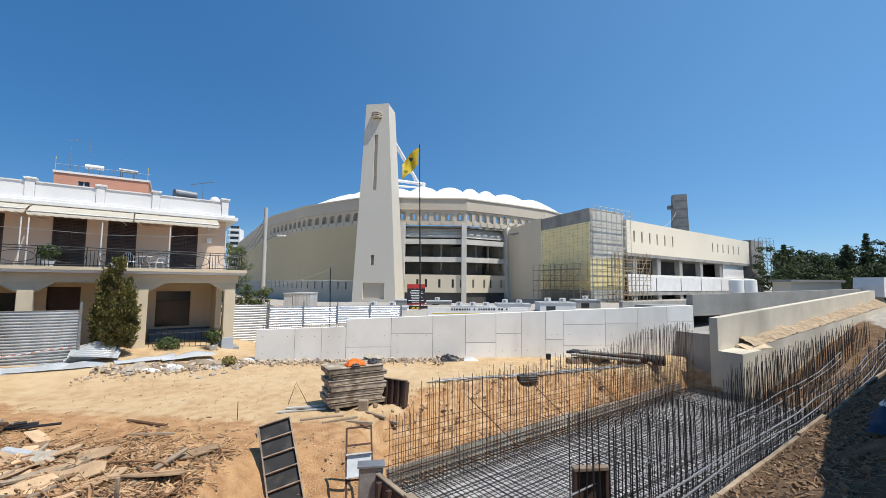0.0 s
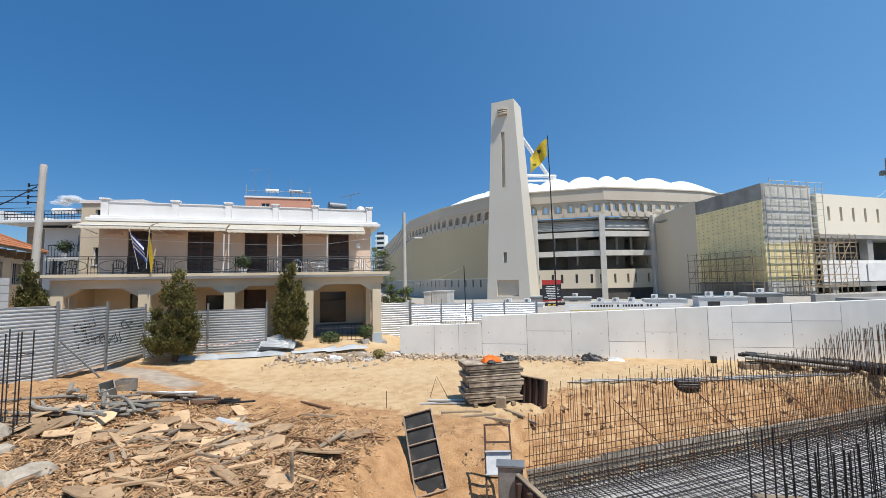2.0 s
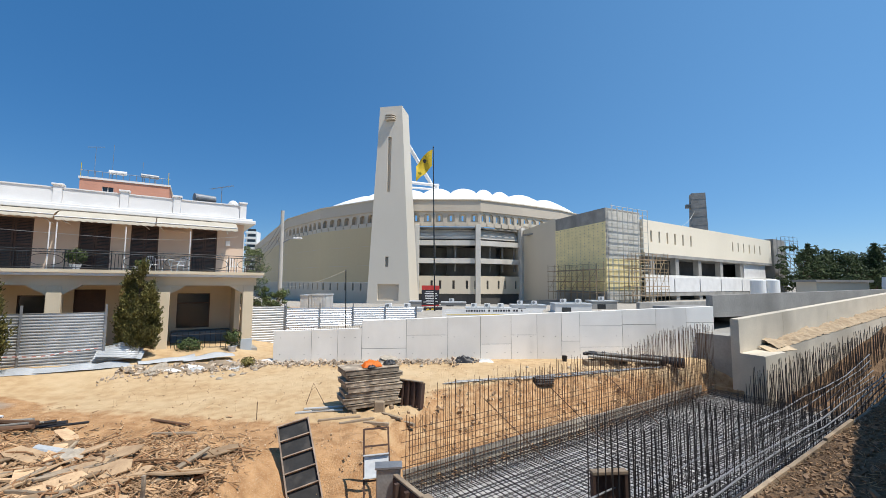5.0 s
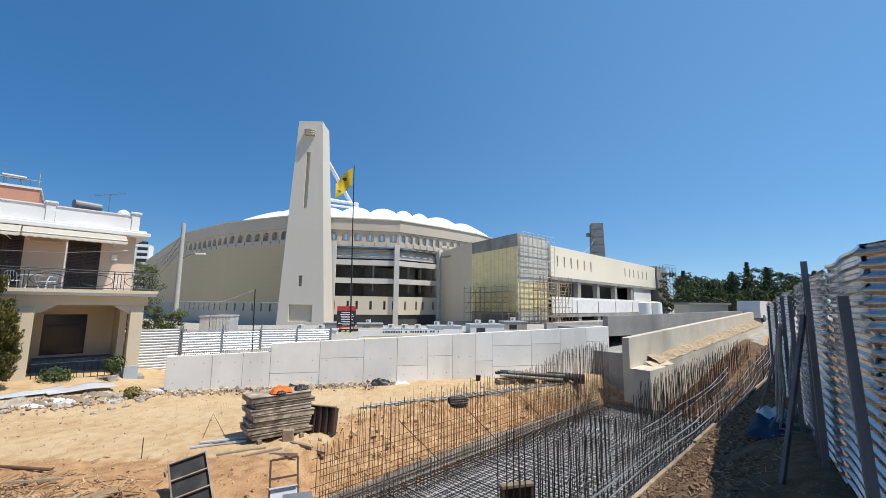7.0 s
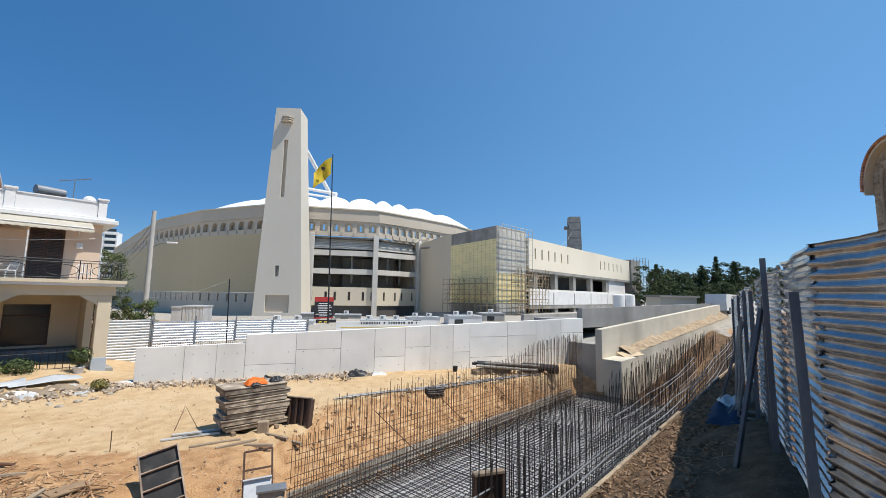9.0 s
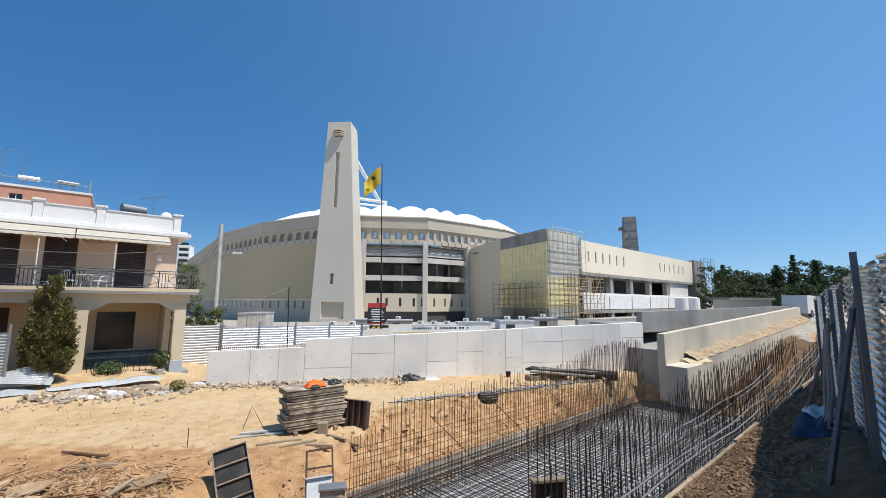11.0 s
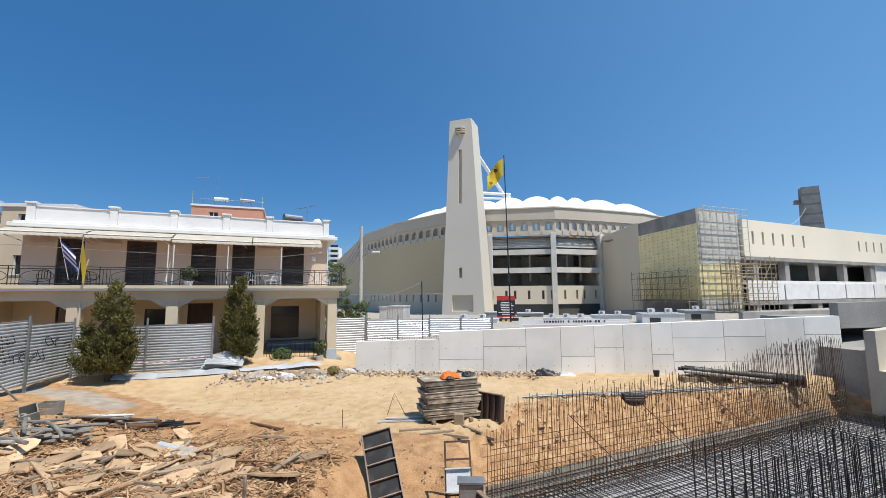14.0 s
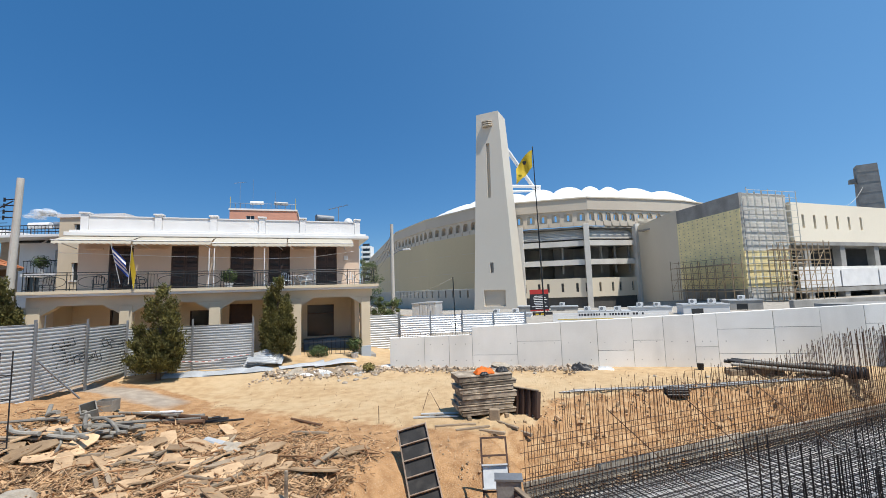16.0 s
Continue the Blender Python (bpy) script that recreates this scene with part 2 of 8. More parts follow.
def soil_material():
    """Packed tan track where soil is 0, loose brown earth at 1, grey made ground at 2, brown earth with painted shade
    at 3.
    """
    m = bpy.data.materials.new("site_soil")
    m.use_nodes = True
    n, l = m.node_tree.nodes, m.node_tree.links
    b = n["Principled BSDF"]
    co = n.new("ShaderNodeTexCoord")
    at = n.new("ShaderNodeAttribute")
    at.attribute_name = "soil"
    tex = []
    for s, d in ((0.35, 6), (2.6, 6), (22.0, 5), (90.0, 3)):
        t = n.new("ShaderNodeTexNoise")
        t.inputs["Scale"].default_value, t.inputs["Detail"].default_value = s, d
        l.new(co.outputs["Object"], t.inputs["Vector"])
        tex.append(t)

    def blend(fac, a, c):
        x = n.new("ShaderNodeMix")
        x.data_type = "RGBA"
        l.new(fac, x.inputs[0])
        for i, v in ((6, a), (7, c)):
            if isinstance(v, tuple):
                x.inputs[i].default_value = (*v, 1)
            else:
                l.new(v, x.inputs[i])
        return x.outputs[2]

    def span(v, a, c, hi=1.0):
        r = n.new("ShaderNodeMapRange")
        r.inputs[1].default_value, r.inputs[2].default_value, r.inputs[4].default_value = a, c, hi
        l.new(v, r.inputs[0])
        return r.outputs[0]

    def math2(op, a, c):
        x = n.new("ShaderNodeMath")
        x.operation = op
        for i, v in enumerate((a, c)):
            if isinstance(v, float):
                x.inputs[i].default_value = v
            else:
                l.new(v, x.inputs[i])
        return x.outputs[0]

    packed = blend(span(tex[1].outputs[0], 0.38, 0.66), (0.56, 0.40, 0.23), (0.46, 0.31, 0.165))
    packed = blend(span(tex[0].outputs[0], 0.46, 0.7, 0.75), packed, (0.60, 0.46, 0.285))
    loose = blend(span(tex[1].outputs[0], 0.36, 0.64), (0.50, 0.295, 0.145), (0.34, 0.185, 0.085))
    loose = blend(span(tex[2].outputs[0], 0.5, 0.75, 0.6), loose, (0.53, 0.37, 0.22))
    grey = blend(span(tex[1].outputs[0], 0.35, 0.65), (0.44, 0.40, 0.34), (0.33, 0.30, 0.255))
    jit = math2("MULTIPLY_ADD", tex[1].outputs[0], 0.9)
    jn = n[jit.node.name]
    l.new(at.outputs["Fac"], jn.inputs[2])
    f1 = span(jit, 0.72, 1.12)
    f2 = span(at.outputs["Fac"], 1.3, 1.8)
    # brown bank earth, its colour darkened to stand in for shade
    bank_shade = blend(span(tex[1].outputs[0], 0.36, 0.64), (0.19, 0.12, 0.07), (0.115, 0.072, 0.042))
    bank_shade = blend(span(tex[2].outputs[0], 0.52, 0.78, 0.5), bank_shade, (0.29, 0.20, 0.12))
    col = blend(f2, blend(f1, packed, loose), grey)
    col = blend(span(at.outputs["Fac"], 2.3, 2.8), col, bank_shade)
    peb = n.new("ShaderNodeTexVoronoi")
    peb.inputs["Scale"].default_value = 16
    l.new(co.outputs["Object"], peb.inputs["Vector"])
    col = blend(span(peb.outputs["Distance"], 0.16, 0.10, 0.45), col, (0.60, 0.50, 0.38))
    l.new(col, b.inputs["Base Color"])
    b.inputs["Roughness"].default_value = 0.95
    b.inputs["Specular IOR Level"].default_value = 0.135
    h = math2("ADD", math2("MULTIPLY", tex[2].outputs[0], 0.6), math2("MULTIPLY", tex[3].outputs[0], 0.25))
    h = math2("ADD", h, tex[1].outputs[0])
    bp = n.new("ShaderNodeBump")
    bp.inputs["Strength"].default_value, bp.inputs["Distance"].default_value = 0.75, 0.08
    l.new(h, bp.inputs["Height"])
    l.new(bp.outputs[0], b.inputs["Normal"])
    return m


M_SOIL = soil_material()


# ---- builders ----
def part(name, bm, material, parent=None, label="", smooth=False):
    me = bpy.data.meshes.new(name)
    bm.normal_update()
    bm.to_mesh(me)
    bm.free()
    me.materials.append(material)
    if smooth:
        me.polygons.foreach_set("use_smooth", [True] * len(me.polygons))
    ob = new(name, me)
    if parent is not None:
        ob.parent = parent
    if label:
        ob["label"] = label
    return ob


def share(name, me, parent, m):
    """One more object on a mesh that others use, at the local pose m."""
    ob = new(name, me)
    ob.parent = parent
    ob.matrix_basis = m
    return ob


def empty(name, m, label, category, group="", kind=""):
    ob = new(name)
    ob.empty_display_size = 0.3
    ob.matrix_basis = m
    return tagged(ob, label, category, group, kind)


def BM():
    return bmesh.new()


def box(bm, x0, x1, y0, y1, z0, z1, m=None, bevel=0.0):
    m = m or Matrix()
    v = [bm.verts.new(m @ Vector((x, y, z))) for z in (z0, z1) for y in (y0, y1) for x in (x0, x1)]
    fs = [bm.faces.new([v[i] for i in f]) for f in ((0, 2, 3, 1), (4, 5, 7, 6), (0, 1, 5, 4), (2, 6, 7, 3), (0, 4, 6, 2), (1, 3, 7, 5))]
    if bevel:
        es = list({e for f in fs for e in f.edges})
        bmesh.ops.bevel(bm, geom=es, offset=bevel, segments=1, affect="EDGES")
    return bm


def tube(bm, a, b, r, n=8, r2=None, caps=True):
    a, b = Vector(a), Vector(b)
    d = (b - a).normalized()
    s = d.orthogonal().normalized()
    t = d.cross(s)
    r2 = r if r2 is None else r2
    rings = []
    for p, q in ((a, r), (b, r2)):
        rings.append([bm.verts.new(p + q * (math.cos(2 * math.pi * i / n) * s + math.sin(2 * math.pi * i / n) * t)) for i in range(n)])
    for i in range(n):
        j = (i + 1) % n
        bm.faces.new((rings[0][i], rings[0][j], rings[1][j], rings[1][i]))
    if caps:
        bm.faces.new(list(reversed(rings[0])))
        bm.faces.new(rings[1])
    return bm


def path_tube(bm, pts, r, n=6):
    pts = [Vector(p) for p in pts]
    rings = []
    for k, p in enumerate(pts):
        d = (pts[min(k + 1, len(pts) - 1)] - pts[max(k - 1, 0)]).normalized()
        s = d.cross(Vector((0, 0, 1)))
        s = s.normalized() if s.length > 0.05 else d.orthogonal().normalized()
        t = s.cross(d)
        rings.append([bm.verts.new(p + r * (math.cos(2 * math.pi * i / n) * s + math.sin(2 * math.pi * i / n) * t)) for i in range(n)])
    for a, b in zip(rings, rings[1:]):
        for i in range(n):
            bm.faces.new((a[i], a[(i + 1) % n], b[(i + 1) % n], b[i]))
    bm.faces.new(list(reversed(rings[0])))
    bm.faces.new(rings[-1])
    return bm


def prism(bm, outline, z0, z1, m=None):
    """An upright prism on a plan outline (counter-clockwise)."""
    m = m or Matrix()
    lo = [bm.verts.new(m @ Vector((x, y, z0))) for x, y in outline]
    hi = [bm.verts.new(m @ Vector((x, y, z1))) for x, y in outline]
    k = len(outline)
    for i in range(k):
        bm.faces.new((lo[i], lo[(i + 1) % k], hi[(i + 1) % k], hi[i]))
    bm.faces.new(list(reversed(lo)))
    bm.faces.new(hi)
    return bm


def slab_xz(bm, outline, y0, y1, m=None):
    """A plate standing in the local xz plane between y0 and y1; outline counter-clockwise seen from -y."""
    m = m or Matrix()
    f = [bm.verts.new(m @ Vector((x, y0, z))) for x, z in outline]
    r = [bm.verts.new(m @ Vector((x, y1, z))) for x, z in outline]
    k = len(outline)
    for i in range(k):
        bm.faces.new((f[(i + 1) % k], f[i], r[i], r[(i + 1) % k]))
    bm.faces.new(f)
    bm.faces.new(list(reversed(r)))
    return bm


def corrugated(bm, length, height, pitch, amp, m=None, sag=0.0, seed=0, thick=0.002, step=None):
    """A sheet in the local xz plane with waves that run along x."""
    m = m or Matrix()
    rng = random.Random(seed)
    n = max(2, int(length / (step or 0.45)))
    prof = []
    z = 0.0
    while z < height - 1e-6:
        for f, o in ((0.0, 0), (0.3, 0), (0.5, 1), (0.8, 1)):
            prof.append((min(z + f * pitch, height), o * amp))
        z += pitch
    prof.append((height, 0))
    ph = rng.random() * 6
    cols = []
    for i in range(n + 1):
        x = length * i / n
        dent = sag * (math.sin(x * 1.7 + ph) + 0.6 * math.sin(x * 4.1 + 2 * ph))
        cols.append([bm.verts.new(m @ Vector((x, -o + dent * (0.4 + z / height), z + 0.4 * dent))) for z, o in prof])
    for a, b in zip(cols, cols[1:]):
        for k in range(len(prof) - 1):
            bm.faces.new((a[k], b[k], b[k + 1], a[k + 1]))
    return bm


def frame2(p, q, z=0.0):
    """The pose at plan point p whose x axis points to q, and the distance."""
    d = Vector((q[0] - p[0], q[1] - p[1]))
    return Matrix.Translation((p[0], p[1], z)) @ Matrix.Rotation(math.atan2(d.y, d.x), 4, "Z"), d.length


# ---- ground ----
AX = radians(35)
U = Vector((math.cos(AX), math.sin(AX)))
N = Vector((-math.sin(AX), math.cos(AX)))


def pit(s, n):
    """Plan point from metres along and across the excavation."""
    return (U.x * s + N.x * n, U.y * s + N.y * n)


PITROT = Matrix.Rotation(AX, 4, "Z")
FLOOR_Z = -1.38


def sm(a, b, x):
    t = np.clip((x - a) / (b - a), 0, 1)
    return t * t * (3 - 2 * t)


def mixv(a, b, f):
    return a + (b - a) * f


def ground_height(x, y):
    """Height and soil kind of the ground, over arrays."""
    s, n = U.x * x + U.y * y, N.x * x + N.y * y
    z = 0.10 + 0.18 * sm(15, 22, y) + 0.30 * sm(-10.5, -13, x) * sm(19, 24, y - 0.56 * (x + 11.5))
    z = z + 0.75 * sm(-9, -15.5, x) * sm(15, 8, y) + 0.28 * sm(-3.5, -6.5, x) * sm(12.5, 9, y)
    z = z + 0.26 * sm(-10.5, -15.0, x) * sm(15.5, 19.0, y) + 0.40 * sm(-14.5, -18.5, x) * sm(9.0, 14.0, y) * sm(19.5, 16.0, y)
    soil = 1.0 * sm(13.2, 11.4, y + 0.10 * x) * sm(2.0, -1.0, x)
    # grey gravel drive that leaves through the gate
    drive = np.exp(-(((y - 13.7 + 0.10 * (x + 17.0)) / 1.15) ** 4)) * sm(-12.5, -15.5, x) * sm(-24.0, -21.0, x)
    soil = np.maximum(soil, 1.7 * drive)
    # hollow dug beside the form panel
    h = np.exp(-(((x + 2.85) / 1.75) ** 4 + ((y - 8.0) / 2.1) ** 4))
    z = z - 1.05 * h
    soil = np.maximum(soil, 0.9 * sm(0.15, 0.5, h))
    # made ground behind the new wall
    wall_y = 21.4 + (x + 9.14) * 0.102
    back = sm(0.3, 2.4, y - wall_y) * sm(-9.3, -8.6, x)
    z = mixv(z, 1.35, back)
    far = sm(34, 60, y)
    z = mixv(z, 1.3, far)
    z = z - 2.2 * sm(62, 80, y) * sm(24, 16, x) * sm(260, 200, y)
    soil = np.maximum(soil, 2.0 * np.maximum(back, far))
    soil = np.maximum(soil, 2.0 * sm(-28, -34, x))
    # right bank and the street embankment under the viewpoint
    fence_n = 0.0 + 0.125 * (s - 4.8)
    bank = mixv(0.8, mixv(2.1, 1.75, sm(6, 18, s)), np.clip((2.95 - n) / np.maximum(2.95 - fence_n, 0.8), 0, 1))
    rb = sm(3.2, 2.95, n)
    street = 2.75 * sm(5.0, 1.7, np.hypot(x + 0.3, np.maximum(y + 0.4, 0)))
    z = mixv(np.where(street > 1e-4, np.maximum(z, street), z), np.maximum(bank, street), rb * sm(3.0, 4.6, s))
    z = np.where(n < -2.5, np.maximum(z, mixv(z, 2.6, sm(-2.5, -4.5, n))), z)
    # soil 3 paints the fence's shade into the bank colour
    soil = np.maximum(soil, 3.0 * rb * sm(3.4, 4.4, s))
    # the excavation: far bank, floor
    crest = np.maximum(14.4 - 0.16 * np.clip(s - 8, 0, 20) - 0.28 * np.clip(s - 14, 0, 7) - 2.3 * sm(9.5, 6.5, s), 10.7)
    toe = 10.35
    slope = sm(1.0, 0.0, (n - toe) / np.maximum(crest - toe, 0.6))
    inside = sm(4.9, 5.5, s) * sm(25.5, 24.5, s)
    z = mixv(z, mixv(z, -0.95, slope), inside * (n > 8) * (n < crest))
    soil = np.maximum(soil, 0.66 * inside * sm(crest + 0.3, crest - 0.4, n) * (n > 8))
    pitm = (n > 3.1) * (n < np.where(s < 24.2, 10.32, 8.8 - (s - 24.4) * 0.163)) * (s > 3.75) * (s < 40) * (s > 3.75 + 0.68 * np.maximum(0, n - 7.6))
    z = np.where(pitm > 0, FLOOR_Z - 0.05 + 3.0 * sm(25, 40, s), z)
    # beyond the mat, soil 3 paints the shade before the ramp footing
    soil = np.where(pitm > 0, np.where(s < 25, 2.0, 3.0), soil)
    # right end beyond the ramp
    z = mixv(z, 2.6, sm(36.0, 44, s) * sm(12, 8, n) * sm(-2.0, 1.0, n))
    return z, soil


def grid_axis(lo, hi, a, b, fine):
    mid = np.arange(a, b + 1e-6, fine)
    left, right, st = [], [], fine
    v = a
    while v > lo:
        st *= 1.22
        v -= st
        left.append(v)
    st, v = fine, b
    while v < hi:
        st *= 1.22
        v += st
        right.append(v)
    return np.array(left[::-1] + list(mid) + right)


def build_ground():
    gx, gy = grid_axis(-2500, 2500, -20, 20, 0.16), grid_axis(-1500, 3000, 3, 24, 0.16)
    X, Y = np.meshgrid(gx, gy)
    Z, S = ground_height(X, Y)
    near = np.exp(-((X / 60) ** 2) - (((Y - 12) / 60) ** 2))
    bumps = np.zeros_like(Z)
    it = np.nditer([X, Y, S, near], flags=["multi_index"])
    for x, y, s, w in it:
        if w > 0.3:
            i = it.multi_index
            rough = 0.012 + 0.085 * min(max(float(s), 0), 1.0) * (s < 1.5 or s > 2.5)
            bumps[i] = rough * (noise.noise((float(x) * 0.9, float(y) * 0.9, 3.1)) + 0.8 * noise.noise((float(x) * 2.7, float(y) * 2.7, 7.7)) + 0.5 * noise.noise((float(x) * 7, float(y) * 7, 1.7))) + 0.035 * noise.noise((float(x) * 0.35, float(y) * 0.6, 9.0))
            hol = math.exp(-(((float(x) + 2.85) / 2.2) ** 4 + ((float(y) - 8.6) / 2.6) ** 4))
            if hol > 0.05:
                bumps[i] += hol * (0.16 * noise.noise((float(x) * 1.6, float(y) * 2.2, 4.0)) + 0.10 * abs(noise.noise((float(x) * 3.4, float(y) * 3.0, 6.0))) - 0.05 * abs(noise.noise((float(x) * 8.0, float(y) * 8.0, 1.0))))
            sn, nn = U.x * float(x) + U.y * float(y), N.x * float(x) + N.y * float(y)
            if 10.4 < nn < 14.4 and 5.5 < sn < 24:
                bumps[i] += 0.17 * noise.ridged_multi_fractal((sn * 1.5, nn * 0.7, 2.0), 1.0, 2.1, 3, 1.0, 2.0) - 0.2 + 0.11 * noise.noise((sn * 4.5, nn * 3.0, 5.0))
    Z = Z + bumps
    ny, nx = X.shape
    verts = np.stack([X, Y, Z], -1).reshape(-1, 3)
    idx = np.arange(nx * ny).reshape(ny, nx)
    faces = np.stack([idx[:-1, :-1], idx[:-1, 1:], idx[1:, 1:], idx[1:, :-1]], -1).reshape(-1, 4)
    me = bpy.data.meshes.new("ground")
    me.from_pydata(verts.tolist(), [], faces.tolist())
    at = me.attributes.new("soil", "FLOAT", "POINT")
    at.data.foreach_set("value", S.ravel().astype(np.float32))
    me.polygons.foreach_set("use_smooth", [True] * len(me.polygons))
    me.materials.append(M_SOIL)
    return tagged(new("ground", me), "bare tan construction-site soil with packed track and excavation", "ground", kind="structure")


build_ground()


def gz(x, y):
    return float(ground_height(np.array([x], float), np.array([y], float))[0][0])


# ---- concrete retaining wall with its panels ----
W0, W1 = (-9.14, 21.40), (15.3, 23.9)
WM, WL = frame2(W0, W1)


def wall_top(s):
    return 1.84 + 0.03 * s if s < 4.5 else 2.36 + (s - 4.5) * 0.0395


def build_retaining_wall():
    wall = empty("wall_1", WM, "new pale concrete retaining wall with formwork panel joints", "wall", kind="structure")
    edges = [0, 1.92, 3.26, 4.5, 6.84, 9.06, 10.85, 12.55, 14.0, 15.4, 16.45, 18.95, 20.95, 22.8, 24.5]
    bm = BM()
    for a, b in ((0, 4.5), (4.5, 24.5)):
        slab_xz(bm, [(a, -0.3), (b, -0.3), (b, wall_top(b - 0.01) - 0.012), (a, wall_top(a + 0.001) - 0.012)], 0.02, 0.38)
    part("core", bm, M_CONC_OLD, wall)
    rng = random.Random(4)
    for k, (a, b) in enumerate(zip(edges, edges[1:])):
        splits = [-0.3]
        if k >= 3:
            for f in ((0.42,) if k % 3 == 0 else (0.33, 0.72) if k > 8 else (0.62,) if k % 3 == 1 else ()):
                splits.append(wall_top(a + 0.01) * f + rng.uniform(-0.1, 0.1))
        splits.append(99)
        for z0, z1 in zip(splits, splits[1:]):
            g = 0.011
            ta, tb = (wall_top(a + 0.002), wall_top(b - 0.002)) if z1 == 99 else (z1 - g, z1 - g)
            off = rng.uniform(-0.006, 0.004)
            bm = BM()
            slab_xz(bm, [(a + g, z0 + g), (b - g, z0 + g), (b - g, tb), (a + g, ta)], off, 0.4 if z1 == 99 else 0.2)
            part("panel", bm, M_CONC, wall)
    # tie holes, drawn as dark plugs with their shade in the colour
    for k, (a, b) in enumerate(zip(edges, edges[1:])):
        for z in (0.65, 1.5):
            for s in (a + 0.35, b - 0.35):
                bm = BM()
                tube(bm, (s, -0.009, z), (s, 0.05, z), 0.02, 6)
                part("tie_hole", bm, M_OPENING_SHADE, wall)


build_retaining_wall()


# ---- ramp with parapet and the wall behind it ----
def build_ramp():
    m, length = frame2((14.85, 21.35), (33.6, 30.4))
    rise = 1.45 / length
    ramp = empty("ramp", m, "rough concrete access ramp with a sloping parapet wall", "ramp", kind="structure")
    top = lambda s: 2.62 + rise * s
    bm = BM()
    for a, b in ((0, 4.2), (4.21, 9.2), (9.21, 14.6), (14.61, length)):
        slab_xz(bm, [(a, -1.6), (b, -1.6), (b, top(b)), (a, top(a))], 0.0, 0.42)
    part("parapet", bm, M_RAMP, ramp)
    bm = BM()
    slab_xz(bm, [(0.0, -1.6), (1.9, -1.6), (1.9, 1.02), (0.0, 0.92)], -1.15, -0.003)
    slab_xz(bm, [(1.9, -1.6), (length, -1.6), (length, top(length) - 1.05), (1.9, top(1.9) - 1.65)], -0.75, -0.003)
    part("footing", bm, M_RAMP, ramp)
    bm = BM()
    slab_xz(bm, [(0.4, -1.2), (length, -1.2), (length, top(length) - 0.9), (0.4, top(0) - 0.95)], 0.42, 4.6)
    part("roadway", bm, M_CONC_OLD, ramp)
    # loose earth lying on the footing
    bm = BM()
    rng = random.Random(9)
    prev = None
    for k in range(150):
        s = 2.0 + k * (length - 2.1) / 149
        led = mixv(top(1.9) - 1.65, top(length) - 1.05, (s - 1.9) / (length - 1.9))
        heap = 0.34 + 0.30 * noise.noise((s * 0.7, 2, 0))
        row = []
        for i in range(9):
            f = i / 8
            rough = 0.10 * noise.noise((s * 3.1, f * 3, 1)) + 0.06 * noise.noise((s * 8, f * 7, 4))
            row.append(bm.verts.new((s, -0.004 - 0.76 * f, led - 0.02 + max(0.015, heap * (1 - 0.85 * f) + rough))))
        if prev:
            for i in range(8):
                bm.faces.new((prev[i], prev[i + 1], row[i + 1], row[i]))
        prev = row
    part("loose_earth", bm, M_EARTH, ramp, "crumbly tan earth on the footing")
    # plywood lying on the footing
    board = empty("plywood_board", m @ pose(2.2, -0.62, 1.12, 16, -4, -20), "weathered plywood board lying on the ramp footing", "board")
    bm = BM()
    box(bm, -0.75, 0.75, -0.38, 0.38, 0, 0.03, bevel=0.006)
    part("panel", bm, M_PLYL, board)
    # wall behind
    m2, l2 = frame2((15.35, 24.1), (38, 33.5))
    back = empty("wall_2", m2, "plain grey-beige concrete wall behind the ramp", "wall", kind="structure")
    bm = BM()
    slab_xz(bm, [(0, 2.75), (3.4, 2.75), (3.4, -0.2), (l2, -0.2), (l2, 4.25), (0, 3.78)], 0, 0.4)
    part("core", bm, M_CONC_OLD, back)
    bm = BM()
    box(bm, -0.03, l2, -0.05, 0.45, 2.52, 2.74)
    part("lintel", bm, M_CONC_OLD, back)
    part("tunnel_end", box(BM(), 0.02, 3.4, 3.6, 3.9, -0.3, 2.75), M_OPENING_SHADE, back)
    part("tunnel_roof", box(BM(), -0.3, 3.7, 0.402, 3.9, 2.76, 3.0), M_CONC_OLD, back)
    part("tunnel_side", box(BM(), -0.3, 0.0, 0.402, 3.59, -0.3, 2.75), M_CONC_OLD, back)
    part("tunnel_side", box(BM(), 3.41, 3.7, 0.402, 3.59, -0.3, 2.75), M_CONC_OLD, back)


build_ramp()


# ---- stadium ----
def rel(px, d):
    """Plan point at the sideways slope px and the distance d ahead of the first standpoint."""
    a = radians(-1.78)
    x = px * d
    return (-0.32 + x * math.cos(a) - d * math.sin(a), -0.2 + d * math.cos(a) + x * math.sin(a))


STAD = empty("stadium", Matrix(), "beige stadium with arched gallery, stair bays and white membrane roof", "stadium")
RING = [rel(-0.505, 252), rel(-0.416, 131), rel(-0.334, 112.5), rel(-0.262, 105.5), rel(-0.203, 100.6), rel(-0.115, 99.6), rel(0.056, 100), rel(0.158, 106.5), rel(0.246, 114), rel(0.315, 126)]
TOP_Z, BAND_LO, FASC = 24.6, 18.2, 21.9


